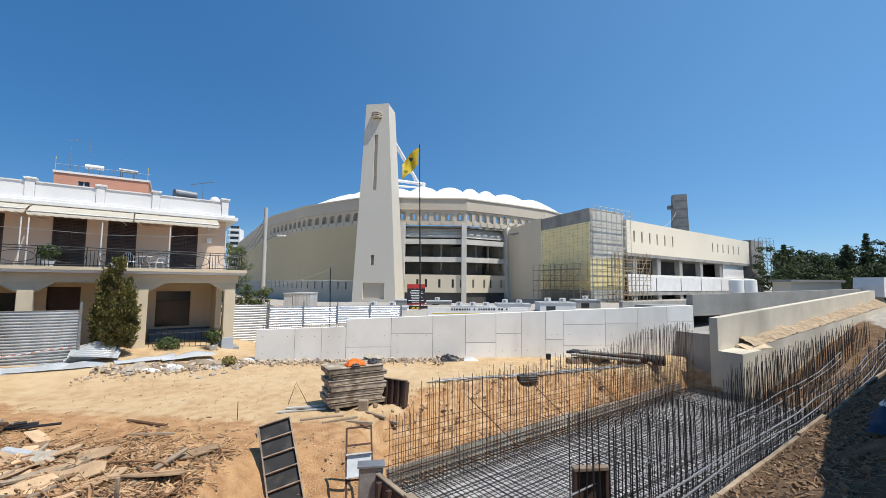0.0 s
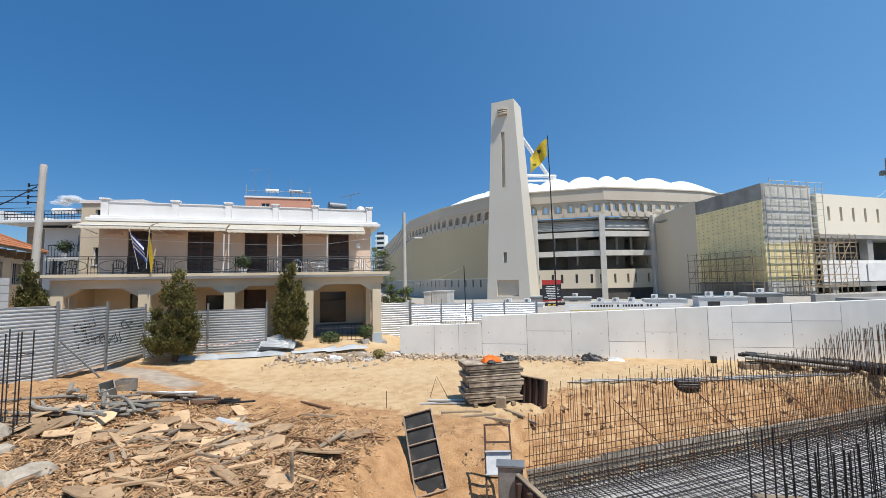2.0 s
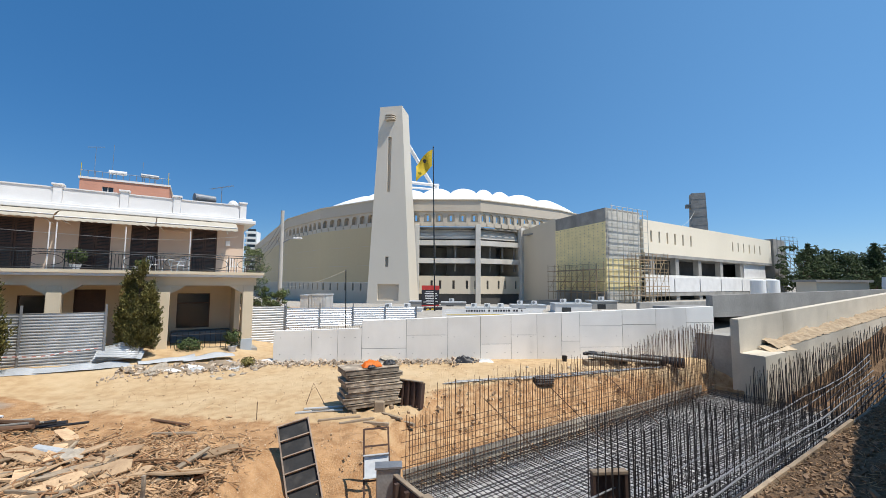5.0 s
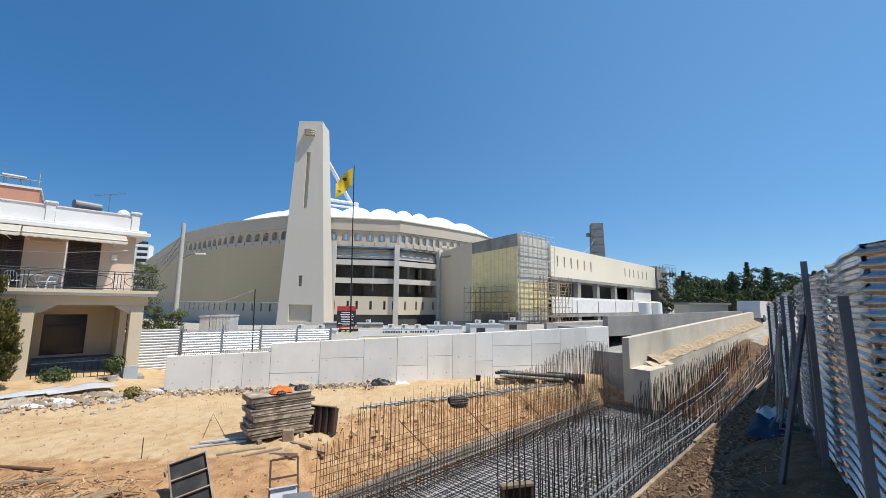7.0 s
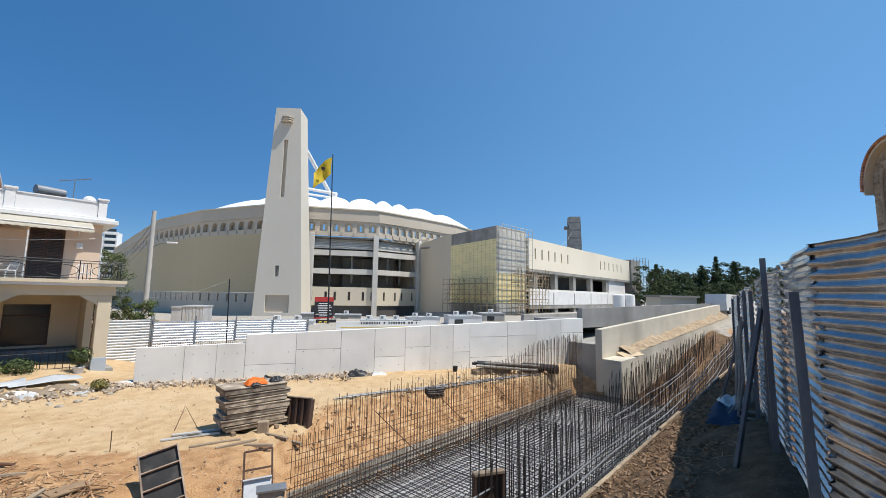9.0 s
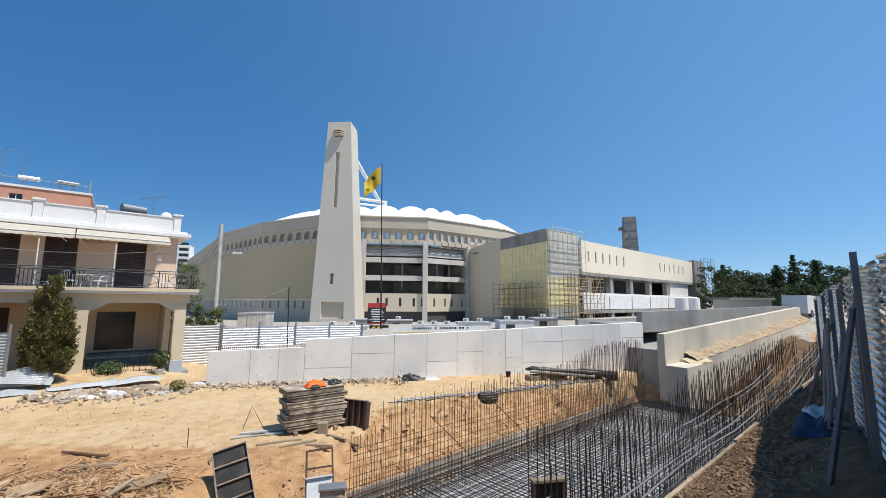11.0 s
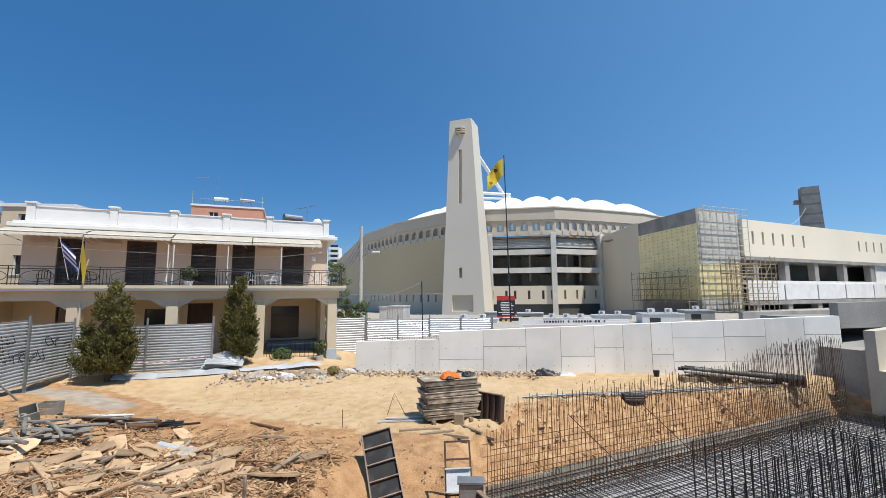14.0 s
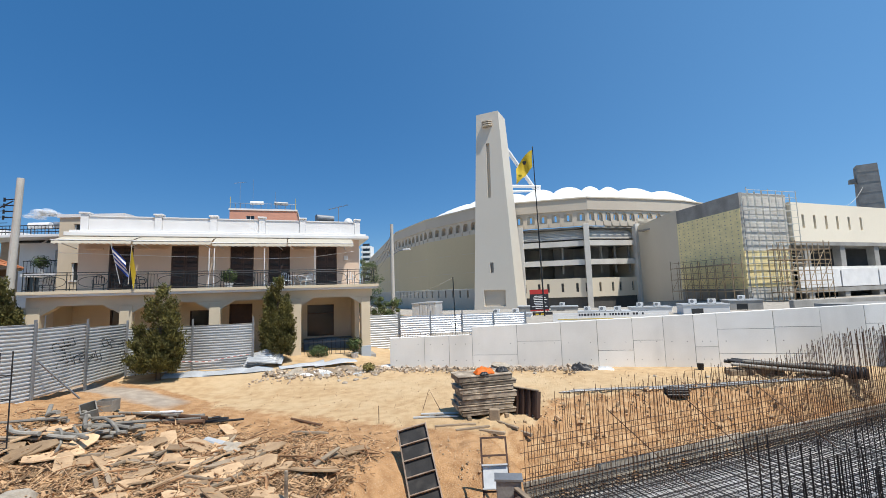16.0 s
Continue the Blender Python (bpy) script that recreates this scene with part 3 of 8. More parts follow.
def facade_bay(a, b, z0, z1, material, name, y0=0.0, y1=0.8, holes=()):
    """A wall from plan point a to b; holes are (x0, x1, z0, z1) that go through it."""
    m, length = frame2(a, b)
    bm = BM()
    xs = sorted({0.0, length, *[h[0] for h in holes], *[h[1] for h in holes]})
    for x0, x1 in zip(xs, xs[1:]):
        cut = sorted((h[2], h[3]) for h in holes if h[0] <= x0 + 1e-6 and h[1] >= x1 - 1e-6)
        z = z0
        for c0, c1 in cut + [(z1, z1)]:
            if c0 - z > 1e-4:
                box(bm, x0, x1, y0, y1, z, c0, m)
            z = c1
    bmesh.ops.remove_doubles(bm, verts=bm.verts, dist=1e-4)
    return part(name, bm, material, STAD), m, length


def arch(x, w, z0, h):
    """The outline of an arched opening, w wide and h high."""
    return [(x - w / 2, z0)] + [(x - w / 2 * math.cos(t), z0 + h - w / 2 + w / 2 * math.sin(t)) for t in np.linspace(0, math.pi, 9)] + [(x + w / 2, z0)]


def gallery(a, b, count, band=M_BAND, lit=False):
    """The arched gallery band: wall, arched openings, corbels and the sloping fascia above."""
    m, length = frame2(a, b)
    zc, hh = 19.3, 2.05
    w = min(1.75 if lit else 2.1, 0.66 * length / count)
    bm = BM()
    pitch = length / count
    for k in range(count):
        x = (k + 0.5) * pitch
        inner = arch(x, w, zc, hh)
        L, R = k * pitch, (k + 1) * pitch
        f = [bm.verts.new(m @ Vector((px, 0, pz))) for px, pz in inner]
        r = [bm.verts.new(m @ Vector((px, 0.7 if lit else 1.15, pz))) for px, pz in inner]
        for i in range(len(inner) - 1):
            bm.faces.new((f[i + 1], f[i], r[i], r[i + 1]))
        tl, tr = bm.verts.new(m @ Vector((L, 0, FASC))), bm.verts.new(m @ Vector((R, 0, FASC)))
        ml, mr = bm.verts.new(m @ Vector((L, 0, zc))), bm.verts.new(m @ Vector((R, 0, zc)))
        top = bm.verts.new(m @ Vector((x, 0, FASC)))
        half = len(inner) // 2
        bm.faces.new([ml, f[0]] + f[1:half + 1] + [top, tl])
        bm.faces.new([mr, tr, top] + f[half:][:])
        bl, br = bm.verts.new(m @ Vector((L, 0, BAND_LO))), bm.verts.new(m @ Vector((R, 0, BAND_LO)))
        bm.faces.new([bl, br, mr, f[-1], f[0], ml])
    bmesh.ops.remove_doubles(bm, verts=bm.verts, dist=1e-3)
    part("gallery_wall", bm, band, STAD)
    if not lit:
        bm = BM()
        box(bm, 0, length, 1.6, 1.9, BAND_LO, FASC, m)
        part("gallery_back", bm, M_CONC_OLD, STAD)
    for k in range(count):
        x = (k + 0.5) * pitch
        bm = BM()
        if lit:
            box(bm, x - w * 0.55, x - w * 0.13, 0.5, 0.69, zc, FASC, m)
            box(bm, x + w * 0.13, x + w * 0.55, 0.5, 0.69, zc, FASC, m)
            box(bm, x - w * 0.13, x + w * 0.13, 0.5, 0.69, zc + 1.65, FASC, m)
            box(bm, x - w * 0.13, x + w * 0.13, 0.5, 0.69, zc, zc + 0.3, m)
        else:
            box(bm, x - w * 0.56, x + w * 0.56, 1.1, 1.4, zc - 0.5, FASC, m)
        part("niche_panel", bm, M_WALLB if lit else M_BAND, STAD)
        bm = BM()
        box(bm, x + pitch / 2 - 0.22, x + pitch / 2 + 0.22, -0.22, -0.002, zc - 0.95, zc - 0.1, m)
        part("corbel", bm, band, STAD)
    bm = BM()
    slab_xz(bm, [(-0.1, FASC), (length + 0.1, FASC), (length + 0.1, TOP_Z), (-0.1, TOP_Z)], -0.35, 1.5, m)
    part("fascia", bm, band, STAD)
    bm = BM()
    box(bm, -0.2, length + 0.2, -0.6, 1.6, TOP_Z + 0.003, TOP_Z + 0.28, m)
    part("coping", bm, M_WALLB, STAD)
    return m, length


COUNTS = (22, 8, 4, 3, 0, 6, 6, 5, 5)
for k, (a, b) in enumerate(zip(RING, RING[1:])):
    if COUNTS[k]:
        gallery(a, b, COUNTS[k], lit=k > 4)
    m, length = frame2(a, b)
    if k < 4:
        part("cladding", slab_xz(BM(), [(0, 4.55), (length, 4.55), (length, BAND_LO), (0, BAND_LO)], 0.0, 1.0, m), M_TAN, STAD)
        n = max(3, int(length / 2.8))
        holes = [((i + 0.5) * length / n - 0.28, (i + 0.5) * length / n + 0.28, 2.4, 4.2) for i in range(n)]
        facade_bay(a, b, -1.2, 4.5, M_BAND, "plinth_wall", -0.03, 0.9, holes)
        # black sheet behind the slits, painted as their inner shade
        part("plinth_shade", box(BM(), 0, length, 0.9, 1.0, -1.2, 4.4, m), M_OPENING_SHADE, STAD)
        for z in (8.6, 13.4):
            part("panel_joint", box(BM(), 0.3 * length, length - 0.1, -0.02, -0.002, z, z + 0.07, m), M_BAND, STAD)
    elif k == 4:
        part("cladding", slab_xz(BM(), [(0, -1.2), (length - 2.6, -1.2), (length - 2.6, TOP_Z), (0, TOP_Z)], 0.2, 1.2, m), M_TAN, STAD)

# open stair bays to the right of the tower
for k in (5, 6):
    a, b = RING[k], RING[k + 1]
    m, length = frame2(a, b)
    n = 4 if k == 5 else 3
    holes = []
    for i in range(n):
        x = (i + 0.5) * length / n
        holes += [(x - 1.3, x - 0.75, 3.1, 5.1), (x + 0.75, x + 1.3, 3.1, 5.1)] if i % 2 else [(x - 0.28, x + 0.28, 3.1, 5.1)]
    facade_bay(a, b, 1.9, 6.2, M_WALLB, "parapet_wall", 0.0, 0.4, holes)
    # black sheet that paints the shade behind the parapet openings
    part("plinth_shade", box(BM(), 0, length, 0.42, 0.5, -1.2, 6.1, m), M_OPENING_SHADE, STAD)
    for z in (9.75, 14.1):
        part("floor_slab", box(BM(), -0.1, length + 0.1, 0.3, 9, z - 0.35, z, m), M_CONC_OLD, STAD)
        part("floor_parapet", box(BM(), -0.05, length + 0.05, 0.05, 0.28, z - 0.5, z + 0.75, m), M_BAYC, STAD)
    for i in range(7):
        part("seating_step", box(BM(), 0.5, length - 0.5, 0.75 + i * 0.3, 1.6 + i * 0.3, 15.3 + i * 0.4, 15.62 + i * 0.4, m), M_BAYC, STAD)
    for i in range(4):
        x = 0.8 + i * (length - 1.6) / 3
        part("inner_column", tube(BM(), m @ Vector((x, 2.5, 7.4)), m @ Vector((x, 2.5, 16)), 0.28, 6), M_CONC_OLD, STAD)
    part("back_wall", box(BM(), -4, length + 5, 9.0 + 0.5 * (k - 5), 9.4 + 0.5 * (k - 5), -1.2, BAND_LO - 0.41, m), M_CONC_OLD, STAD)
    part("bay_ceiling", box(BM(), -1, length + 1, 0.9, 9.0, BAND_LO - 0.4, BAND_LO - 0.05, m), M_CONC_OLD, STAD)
    for x in ((0.1, 0.97) if k == 5 else (0.97,)):
        part("bay_column", box(BM(), length * x - 0.6, length * x + 0.6, -0.75, 0.55, -1.2, BAND_LO + 0.4, m, 0.04), M_BAYC, STAD)
    if k == 6:
        part("bay_side", box(BM(), length - 0.2, length + 0.3, 0.5, 12, -1.2, BAND_LO + 2, m), M_WALLB, STAD)
    part("downpipe", tube(BM(), m @ Vector((length * (0.0 if k == 5 else 1.0) + 0.1, -0.9, -1.0)), m @ Vector((length * (0.0 if k == 5 else 1.0) + 0.1, -0.9, BAND_LO)), 0.11), M_GREYPIPE, STAD)
# plain wall that closes the bays
part("end_wall", slab_xz(BM(), [(0, -1.2), (frame2(RING[7], rel(0.238, 86))[1], -1.2), (frame2(RING[7], rel(0.238, 86))[1], 18.0), (0, 18.0)], 0, 0.6, frame2(RING[7], rel(0.238, 86))[0]), M_WALLB, STAD)
part("gallery_end", box(BM(), 0, 14, 0, 0.8, 16.5, 20, frame2(RING[7], RING[8])[0]), M_WALLB, STAD)


def membrane():
    """White scalloped roof skirts that rise behind the fascia."""
    pts = [Vector(p) for p in RING]
    cen = Vector(rel(0.02, 190))
    for k, (a, b) in enumerate(zip(pts, pts[1:])):
        nb = (3, 2, 1, 1, 1, 2, 2, 1, 1)[k]
        for i in range(nb):
            p, q = a.lerp(b, i / nb), a.lerp(b, (i + 1) / nb)
            bm = BM()
            rows = []
            for v in np.linspace(0, 1, 11):
                row = []
                for u in np.linspace(0, 1, 13):
                    base = p.lerp(q, u)
                    inw = base.lerp(cen, (0.012 if k in (2, 3) else 0.035) + 0.30 * v)
                    zz = TOP_Z - 0.4 + (1.6, 3.4, 5.4, 6.2, 6.0, 6.4, 6.4, 6.4, 6.4)[k] * min(1.0, v / 0.42) ** 0.6 * (0.79 + 0.21 * max(0.0, math.sin(math.pi * u)) ** 0.7) + 1.0 * v
                    row.append(bm.verts.new((inw.x, inw.y, zz)))
                rows.append(row)
            for r0, r1 in zip(rows, rows[1:]):
                for j in range(12):
                    bm.faces.new((r0[j], r0[j + 1], r1[j + 1], r1[j]))
            ob = part("roof_membrane", bm, M_WHITE_MEM, STAD, "white stretched roof membrane", smooth=True)


membrane()


def build_tower():
    cx, cy = rel(-0.1575, 95)
    m = Matrix.Translation((cx, cy, 0)) @ Matrix.Rotation(radians(-11), 4, "Z")
    tower = empty("stadium_tower", m, "tall tapering pale concrete tower with slot window and vent", "tower")
    z0, z1 = -1.2, 45.6
    lo, hi = (-4.85, 5.3, -3.2, 4.4), (-3.0, 2.35, -1.9, 3.6)

    def sec(z):
        f = (z - z0) / (z1 - z0)
        return [mixv(p, q, f) for p, q in zip(lo, hi)]

    def front(x, z, out=0.0):
        return Vector((x, sec(z)[2] - out, z))

    bm = BM()
    rings = []
    for z in (z0, z1):
        x0, x1, y0, y1 = sec(z)
        rings.append([bm.verts.new(v) for v in ((x0, y0, z), (x1, y0, z), (x1, y1, z), (x0, y1, z))])
    for i in (1, 2, 3):
        bm.faces.new((rings[0][i], rings[0][(i + 1) % 4], rings[1][(i + 1) % 4], rings[1][i]))
    bm.faces.new(rings[1])
    # front face with a slot, a small window and a doorway cut through it
    cuts = [(-0.8, 0.05, 25.2, 38.2), (-0.75, 0.05, 8.0, 10.3), (-2.4, 2.6, 0.5, 4.1), (-1.35, 0.75, 42.0, 43.3)]
    zs = sorted({z0, z1, *[c[2] for c in cuts], *[c[3] for c in cuts]})
    for a, b in zip(zs, zs[1:]):
        c = next((c for c in cuts if c[2] <= a + 1e-6 and c[3] >= b - 1e-6), None)
        spans = [(sec(a)[0], sec(b)[0], sec(a)[1], sec(b)[1])] if c is None else [(sec(a)[0], sec(b)[0], c[0], c[0]), (c[1], c[1], sec(a)[1], sec(b)[1])]
        for xa0, xb0, xa1, xb1 in spans:
            bm.faces.new([bm.verts.new(v) for v in (front(xa0, a), front(xa1, a), front(xb1, b), front(xb0, b))])
        if c is not None:
            for x in (c[0], c[1]):
                bm.faces.new([bm.verts.new(v) for v in (front(x, a), front(x, a, -0.6), front(x, b, -0.6), front(x, b))])
    for c in cuts:
        for z in (c[2], c[3]):
            bm.faces.new([bm.verts.new(v) for v in (front(c[0], z), front(c[1], z), front(c[1], z, -0.6), front(c[0], z, -0.6))])
    bmesh.ops.recalc_face_normals(bm, faces=bm.faces)
    part("shaft", bm, M_TOWER, tower)
    for c, mt in zip(cuts, (M_BAND, M_CONC_OLD, M_BAND, M_OPENING_SHADE)):
        bm = BM()
        bm.faces.new([bm.verts.new(v) for v in (front(c[0], c[2], -0.6), front(c[1], c[2], -0.6), front(c[1], c[3], -0.6), front(c[0], c[3], -0.6))])
        part("recess_panel", bm, mt, tower)
    for z in (42.15, 42.62, 43.1):
        bm = BM()
        o = [(-1.5, 0.0), (-1.5, -0.85), (-0.9, -1.4), (0.3, -1.4), (0.9, -0.85), (0.9, 0.0)]
        y = sec(z)[2]
        prism(bm, [(px, y + py + 0.25) for px, py in o], z, z + 0.22)
        part("vent_louvre", bm, M_BAND, tower)


build_tower()


def roof_mast():
    """Steel roof struts behind the tower."""
    mast = empty("roof_strut", Matrix(), "white tubular steel roof strut over the stadium", "strut")
    a, b = rel(-0.135, 118), rel(-0.052, 126)
    part("diagonal", tube(BM(), (*a, 47.5), (*b, 32.5), 0.55, 10), M_WHITE, mast)
    c = rel(-0.118, 120)
    part("beam", tube(BM(), (*c, 34.2), (*rel(-0.046, 126), 34.6), 0.45, 10), M_WHITE, mast)
    part("beam", tube(BM(), (*c, 32.6), (*rel(-0.05, 126), 33.4), 0.32, 10), M_WHITE, mast)
    part("node", tube(BM(), (*rel(-0.052, 126), 30.0), (*rel(-0.052, 126), 35.0), 0.9, 10), M_WHITE, mast)


roof_mast()


def arrow_block():
    """Corner block with yellow insulation boards and scaffolding, and the long wing behind it."""
    c, l, r = (27.6, 70.9), rel(0.238, 86), (36.0, 76.0)
    blk = empty("corner_block", Matrix(), "corner building block half clad in yellow insulation boards", "building")
    ml, ll = frame2(l, c)
    mr, lr = frame2(c, r)
    z1 = 17.75
    part("side_wall", box(BM(), 0, ll, 0.02, 0.6, 0.8, z1, ml), M_CONC_OLD, blk)
    part("front_wall", box(BM(), 0.62, lr, 0.02, 0.6, 0.8, z1, mr), M_GREYL, blk)
    part("roof", prism(BM(), [c, r, (r[0] - 6, r[1] + 12), (l[0] + 1, l[1] + 2), l], z1 - 0.4, z1 - 0.1), M_CONC_OLD, blk)
    # insulation boards with their fixings
    nx = int(ll / 1.2)
    rng = random.Random(3)
    dots = BM()
    me = box(BM(), 0.006, ll / nx - 0.006, -0.06, 0.0, 0.006, 0.6)
    first = part("insulation_board", me, M_YEL, blk)
    first.matrix_basis = ml @ Matrix.Translation((0, 0, 3.2))
    rows = int((15.4 - 3.2) / 0.606)
    for j in range(rows):
        for i in range(nx):
            if (j, i) != (0, 0):
                share("insulation_board", first.data, blk, ml @ Matrix.Translation((i * ll / nx, rng.uniform(-0.008, 0.008), 3.2 + j * 0.606)))
            box(dots, (i + 0.5) * ll / nx - 0.1, (i + 0.5) * ll / nx + 0.1, -0.085, -0.068, 3.2 + j * 0.606 + 0.22, 3.2 + j * 0.606 + 0.36, ml)
    tagged(part("adhesive_dab", dots, M_CONC_OLD, blk, "grey adhesive dabs"), kind="stuff")
    nx2 = int(lr / 1.2)
    second = None
    for j in range(9):
        for i in range(nx2):
            mm = mr @ Matrix.Translation((i * lr / nx2, 0, 3.4 + j * 0.606))
            if second is None:
                second = part("insulation_board", box(BM(), 0.006, lr / nx2 - 0.006, -0.06, 0.0, 0.006, 0.6), M_YEL, blk)
                second.matrix_basis = mm
            else:
                share("insulation_board", second.data, blk, mm)

    # long wing
    a, b = (36.1, 76.1), (88, 112)
    m, length = frame2(a, b)
    wing = empty("stadium_wing", m, "long beige stadium wing with slit windows and open galleries", "building")

    def strip(name, z0, z1, y0, y1, material, holes=()):
        bm = BM()
        xs = sorted({0.0, length, *[h[0] for h in holes], *[h[1] for h in holes]})
        for x0, x1 in zip(xs, xs[1:]):
            c = next((h for h in holes if h[0] <= x0 + 1e-6 and h[1] >= x1 - 1e-6), None)
            if c:
                box(bm, x0, x1, y0, y1, z0, c[2])
                box(bm, x0, x1, y0, y1, c[3], z1)
            else:
                box(bm, x0, x1, y0, y1, z0, z1)
        return part(name, bm, material, wing)

    slits = [(x, x + 0.6, 12.4, 14.6) for x in (2.5, 5.4, 8.4, 11.4, 14.6, 18.0, 38.5, 41.6, 44.8, 48.2, 51.5, 55.0)]
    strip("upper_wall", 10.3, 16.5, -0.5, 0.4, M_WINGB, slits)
    # black backing that stands for the shade within the slits
    strip("slit_back", 10.5, 16.4, 0.5, 0.6, M_OPENING_SHADE)
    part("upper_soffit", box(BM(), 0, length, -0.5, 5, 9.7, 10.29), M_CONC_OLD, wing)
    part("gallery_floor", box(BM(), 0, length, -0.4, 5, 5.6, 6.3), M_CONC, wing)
    # black back plane for the shade deep in the open gallery
    part("gallery_back", box(BM(), 0, length, 5, 5.3, 0.6, 10), M_OPENING_SHADE, wing)
    for x in (3.5, 12.8, 22.5, 33.0, 44.0):
        part("gallery_column", box(BM(), x - 0.7, x + 0.7, -0.2, 0.9, 0.8, 9.7, None, 0.03), M_CONC_OLD, wing)
    part("white_panel", box(BM(), 46, 59.8, 0.0, 0.5, 6.3, 9.69), M_WHITE, wing)
    for x0, x1 in ((0.3, 10.8), (11.2, 21.5), (21.9, 31.6), (32.0, 43.0), (43.4, 59.0)):
        part("parapet_panel", box(BM(), x0, x1, -0.45, -0.2, 3.0, 5.9, None, 0.02), M_WHITE, wing)
    part("lower_floor", box(BM(), 0, length, -0.4, 5, 2.2, 2.9), M_CONC_OLD, wing)
    part("roof", box(BM(), 0, length, 0.3, 30, 16.2, 16.5), M_CONC_OLD, wing)
    part("stair_tower", box(BM(), length + 0.2, length + 9, -1, 8, 0.8, 17.0), M_CONC_OLD, wing)

    # chimney-like raw concrete tower far behind
    tm = Matrix.Translation((*rel(0.578, 150), 0)) @ Matrix.Rotation(radians(-20), 4, "Z")
    t2 = empty("concrete_tower", tm, "raw grey concrete stair tower still under construction", "tower")
    bm = BM()
    lo = [bm.verts.new(v) for v in ((-3.1, -2.2, 1), (3.1, -2.2, 1), (3.1, 2.2, 1), (-3.1, 2.2, 1))]
    hi = [bm.verts.new(v) for v in ((-2.3, -1.9, 37.2), (2.1, -1.9, 37.2), (2.1, 1.9, 37.2), (-2.3, 1.9, 37.2))]
    for i in range(4):
        bm.faces.new((lo[i], lo[(i + 1) % 4], hi[(i + 1) % 4], hi[i]))
    bm.faces.new(hi)
    part("shaft", bm, M_CONC_OLD, t2)
    for z in np.arange(4, 37, 3.1):
        f = (z - 1) / 36.2
        part("pour_joint", box(BM(), -3.15 + 0.8 * f, 3.15 - 1.0 * f, -2.25 + 0.3 * f, 2.25 - 0.3 * f, z, z + 0.12), M_CONC_OLD, t2)
    part("bracket", box(BM(), -3.9, -2.3, -1.0, 1.0, 32.2, 33.4), M_CONC_OLD, t2)
    return ml, ll, mr, lr


BLOCK = arrow_block()


def scaffold(name, m, length, z0, heights, bays, depth=0.9, label="grey tubular scaffolding against the building", seed=0, mt=M_STEEL, braces=True, boards=True):
    """Standards, ledgers and boards of a tube scaffold along the local x axis."""
    sc = empty(name, m, label, "scaffolding", "scaffolds")
    rng = random.Random(seed)
    zs = list(heights)
    for i in range(bays + 1):
        x = length * i / bays
        for y in (0, -depth):
            part("standard", tube(BM(), (x, y, z0), (x, y, zs[-1] + 0.9 + rng.uniform(-0.4, 0.5)), 0.055, 5, caps=False), mt, sc)
    for z in zs:
        for y in (0, -depth):
            part("ledger", tube(BM(), (-0.2, y, z), (length + 0.2, y, z), 0.045, 5, caps=False), mt, sc)
        part("ledger", tube(BM(), (-0.2, -depth, z + 0.95), (length + 0.2, -depth, z + 0.95), 0.04, 5, caps=False), mt, sc)
        if boards and rng.random() < 0.75:
            part("scaffold_board", box(BM(), 0.1, length - 0.1, -depth + 0.08, -0.08, z + 0.05, z + 0.1), M_WOOD, sc)
    for i in range(bays if braces else 0):
        for k in range(len(zs) - 1):
            if (i + k) % 2 == 0:
                part("brace", tube(BM(), (length * i / bays, -depth, zs[k]), (length * (i + 1) / bays, -depth, zs[k + 1]), 0.04, 5, caps=False), mt, sc)
    return sc


ml, ll, mr, lr = BLOCK
scaffold("scaffolding", mr @ Matrix.Translation((-0.2, -0.5, 0)), lr + 0.4, 1.4, [2.9, 4.9, 6.9, 8.9, 10.9, 12.9, 14.9, 16.9], 7, seed=1, mt=M_TUBEL, braces=False, boards=False, label="pale tubular scaffolding against the unclad wall")
scaffold("scaffolding", ml @ Matrix.Translation((1.0, -1.0, 0)), ll - 0.5, 1.4, [2.9, 4.9, 6.9], 8, depth=1.6, seed=2, mt=M_SCAF, label="rusty brown tubular scaffolding before the insulation boards")
scaffold("scaffolding", mr @ Matrix.Translation((0.2, -3.2, 0)), lr + 0.6, 1.4, [2.6, 4.1, 5.6, 7.1, 8.6], 9, depth=1.4, seed=3, mt=M_SCAF, label="rusty brown tubular scaffolding before the insulation boards")
scaffold("scaffolding", frame2((88, 112), (96, 116))[0] @ Matrix.Translation((0, -2, 0)), 8.5, 1.4, [3, 5, 7, 9, 11, 13, 15, 16.6], 4, seed=4)


# ---- two-storey house with balcony ----
HM = Matrix.Translation((-11.46, 24.17, 0.5)) @ Matrix.Rotation(radians(34), 4, "Z")


def wall_with_holes(bm, x0, x1, y0, y1, z0, z1, holes, m=None):
    xs = sorted({x0, x1, *[h[0] for h in holes], *[h[1] for h in holes]})
    for a, b in zip(xs, xs[1:]):
        cut = sorted((h[2], h[3]) for h in holes if h[0] <= a + 1e-6 and h[1] >= b - 1e-6)
        z = z0
        for c0, c1 in cut + [(z1, z1)]:
            if c0 - z > 1e-4:
                box(bm, a, b, y0, y1, z, c0, m)
            z = c1
    bmesh.ops.remove_doubles(bm, verts=bm.verts, dist=1e-4)
    return bm


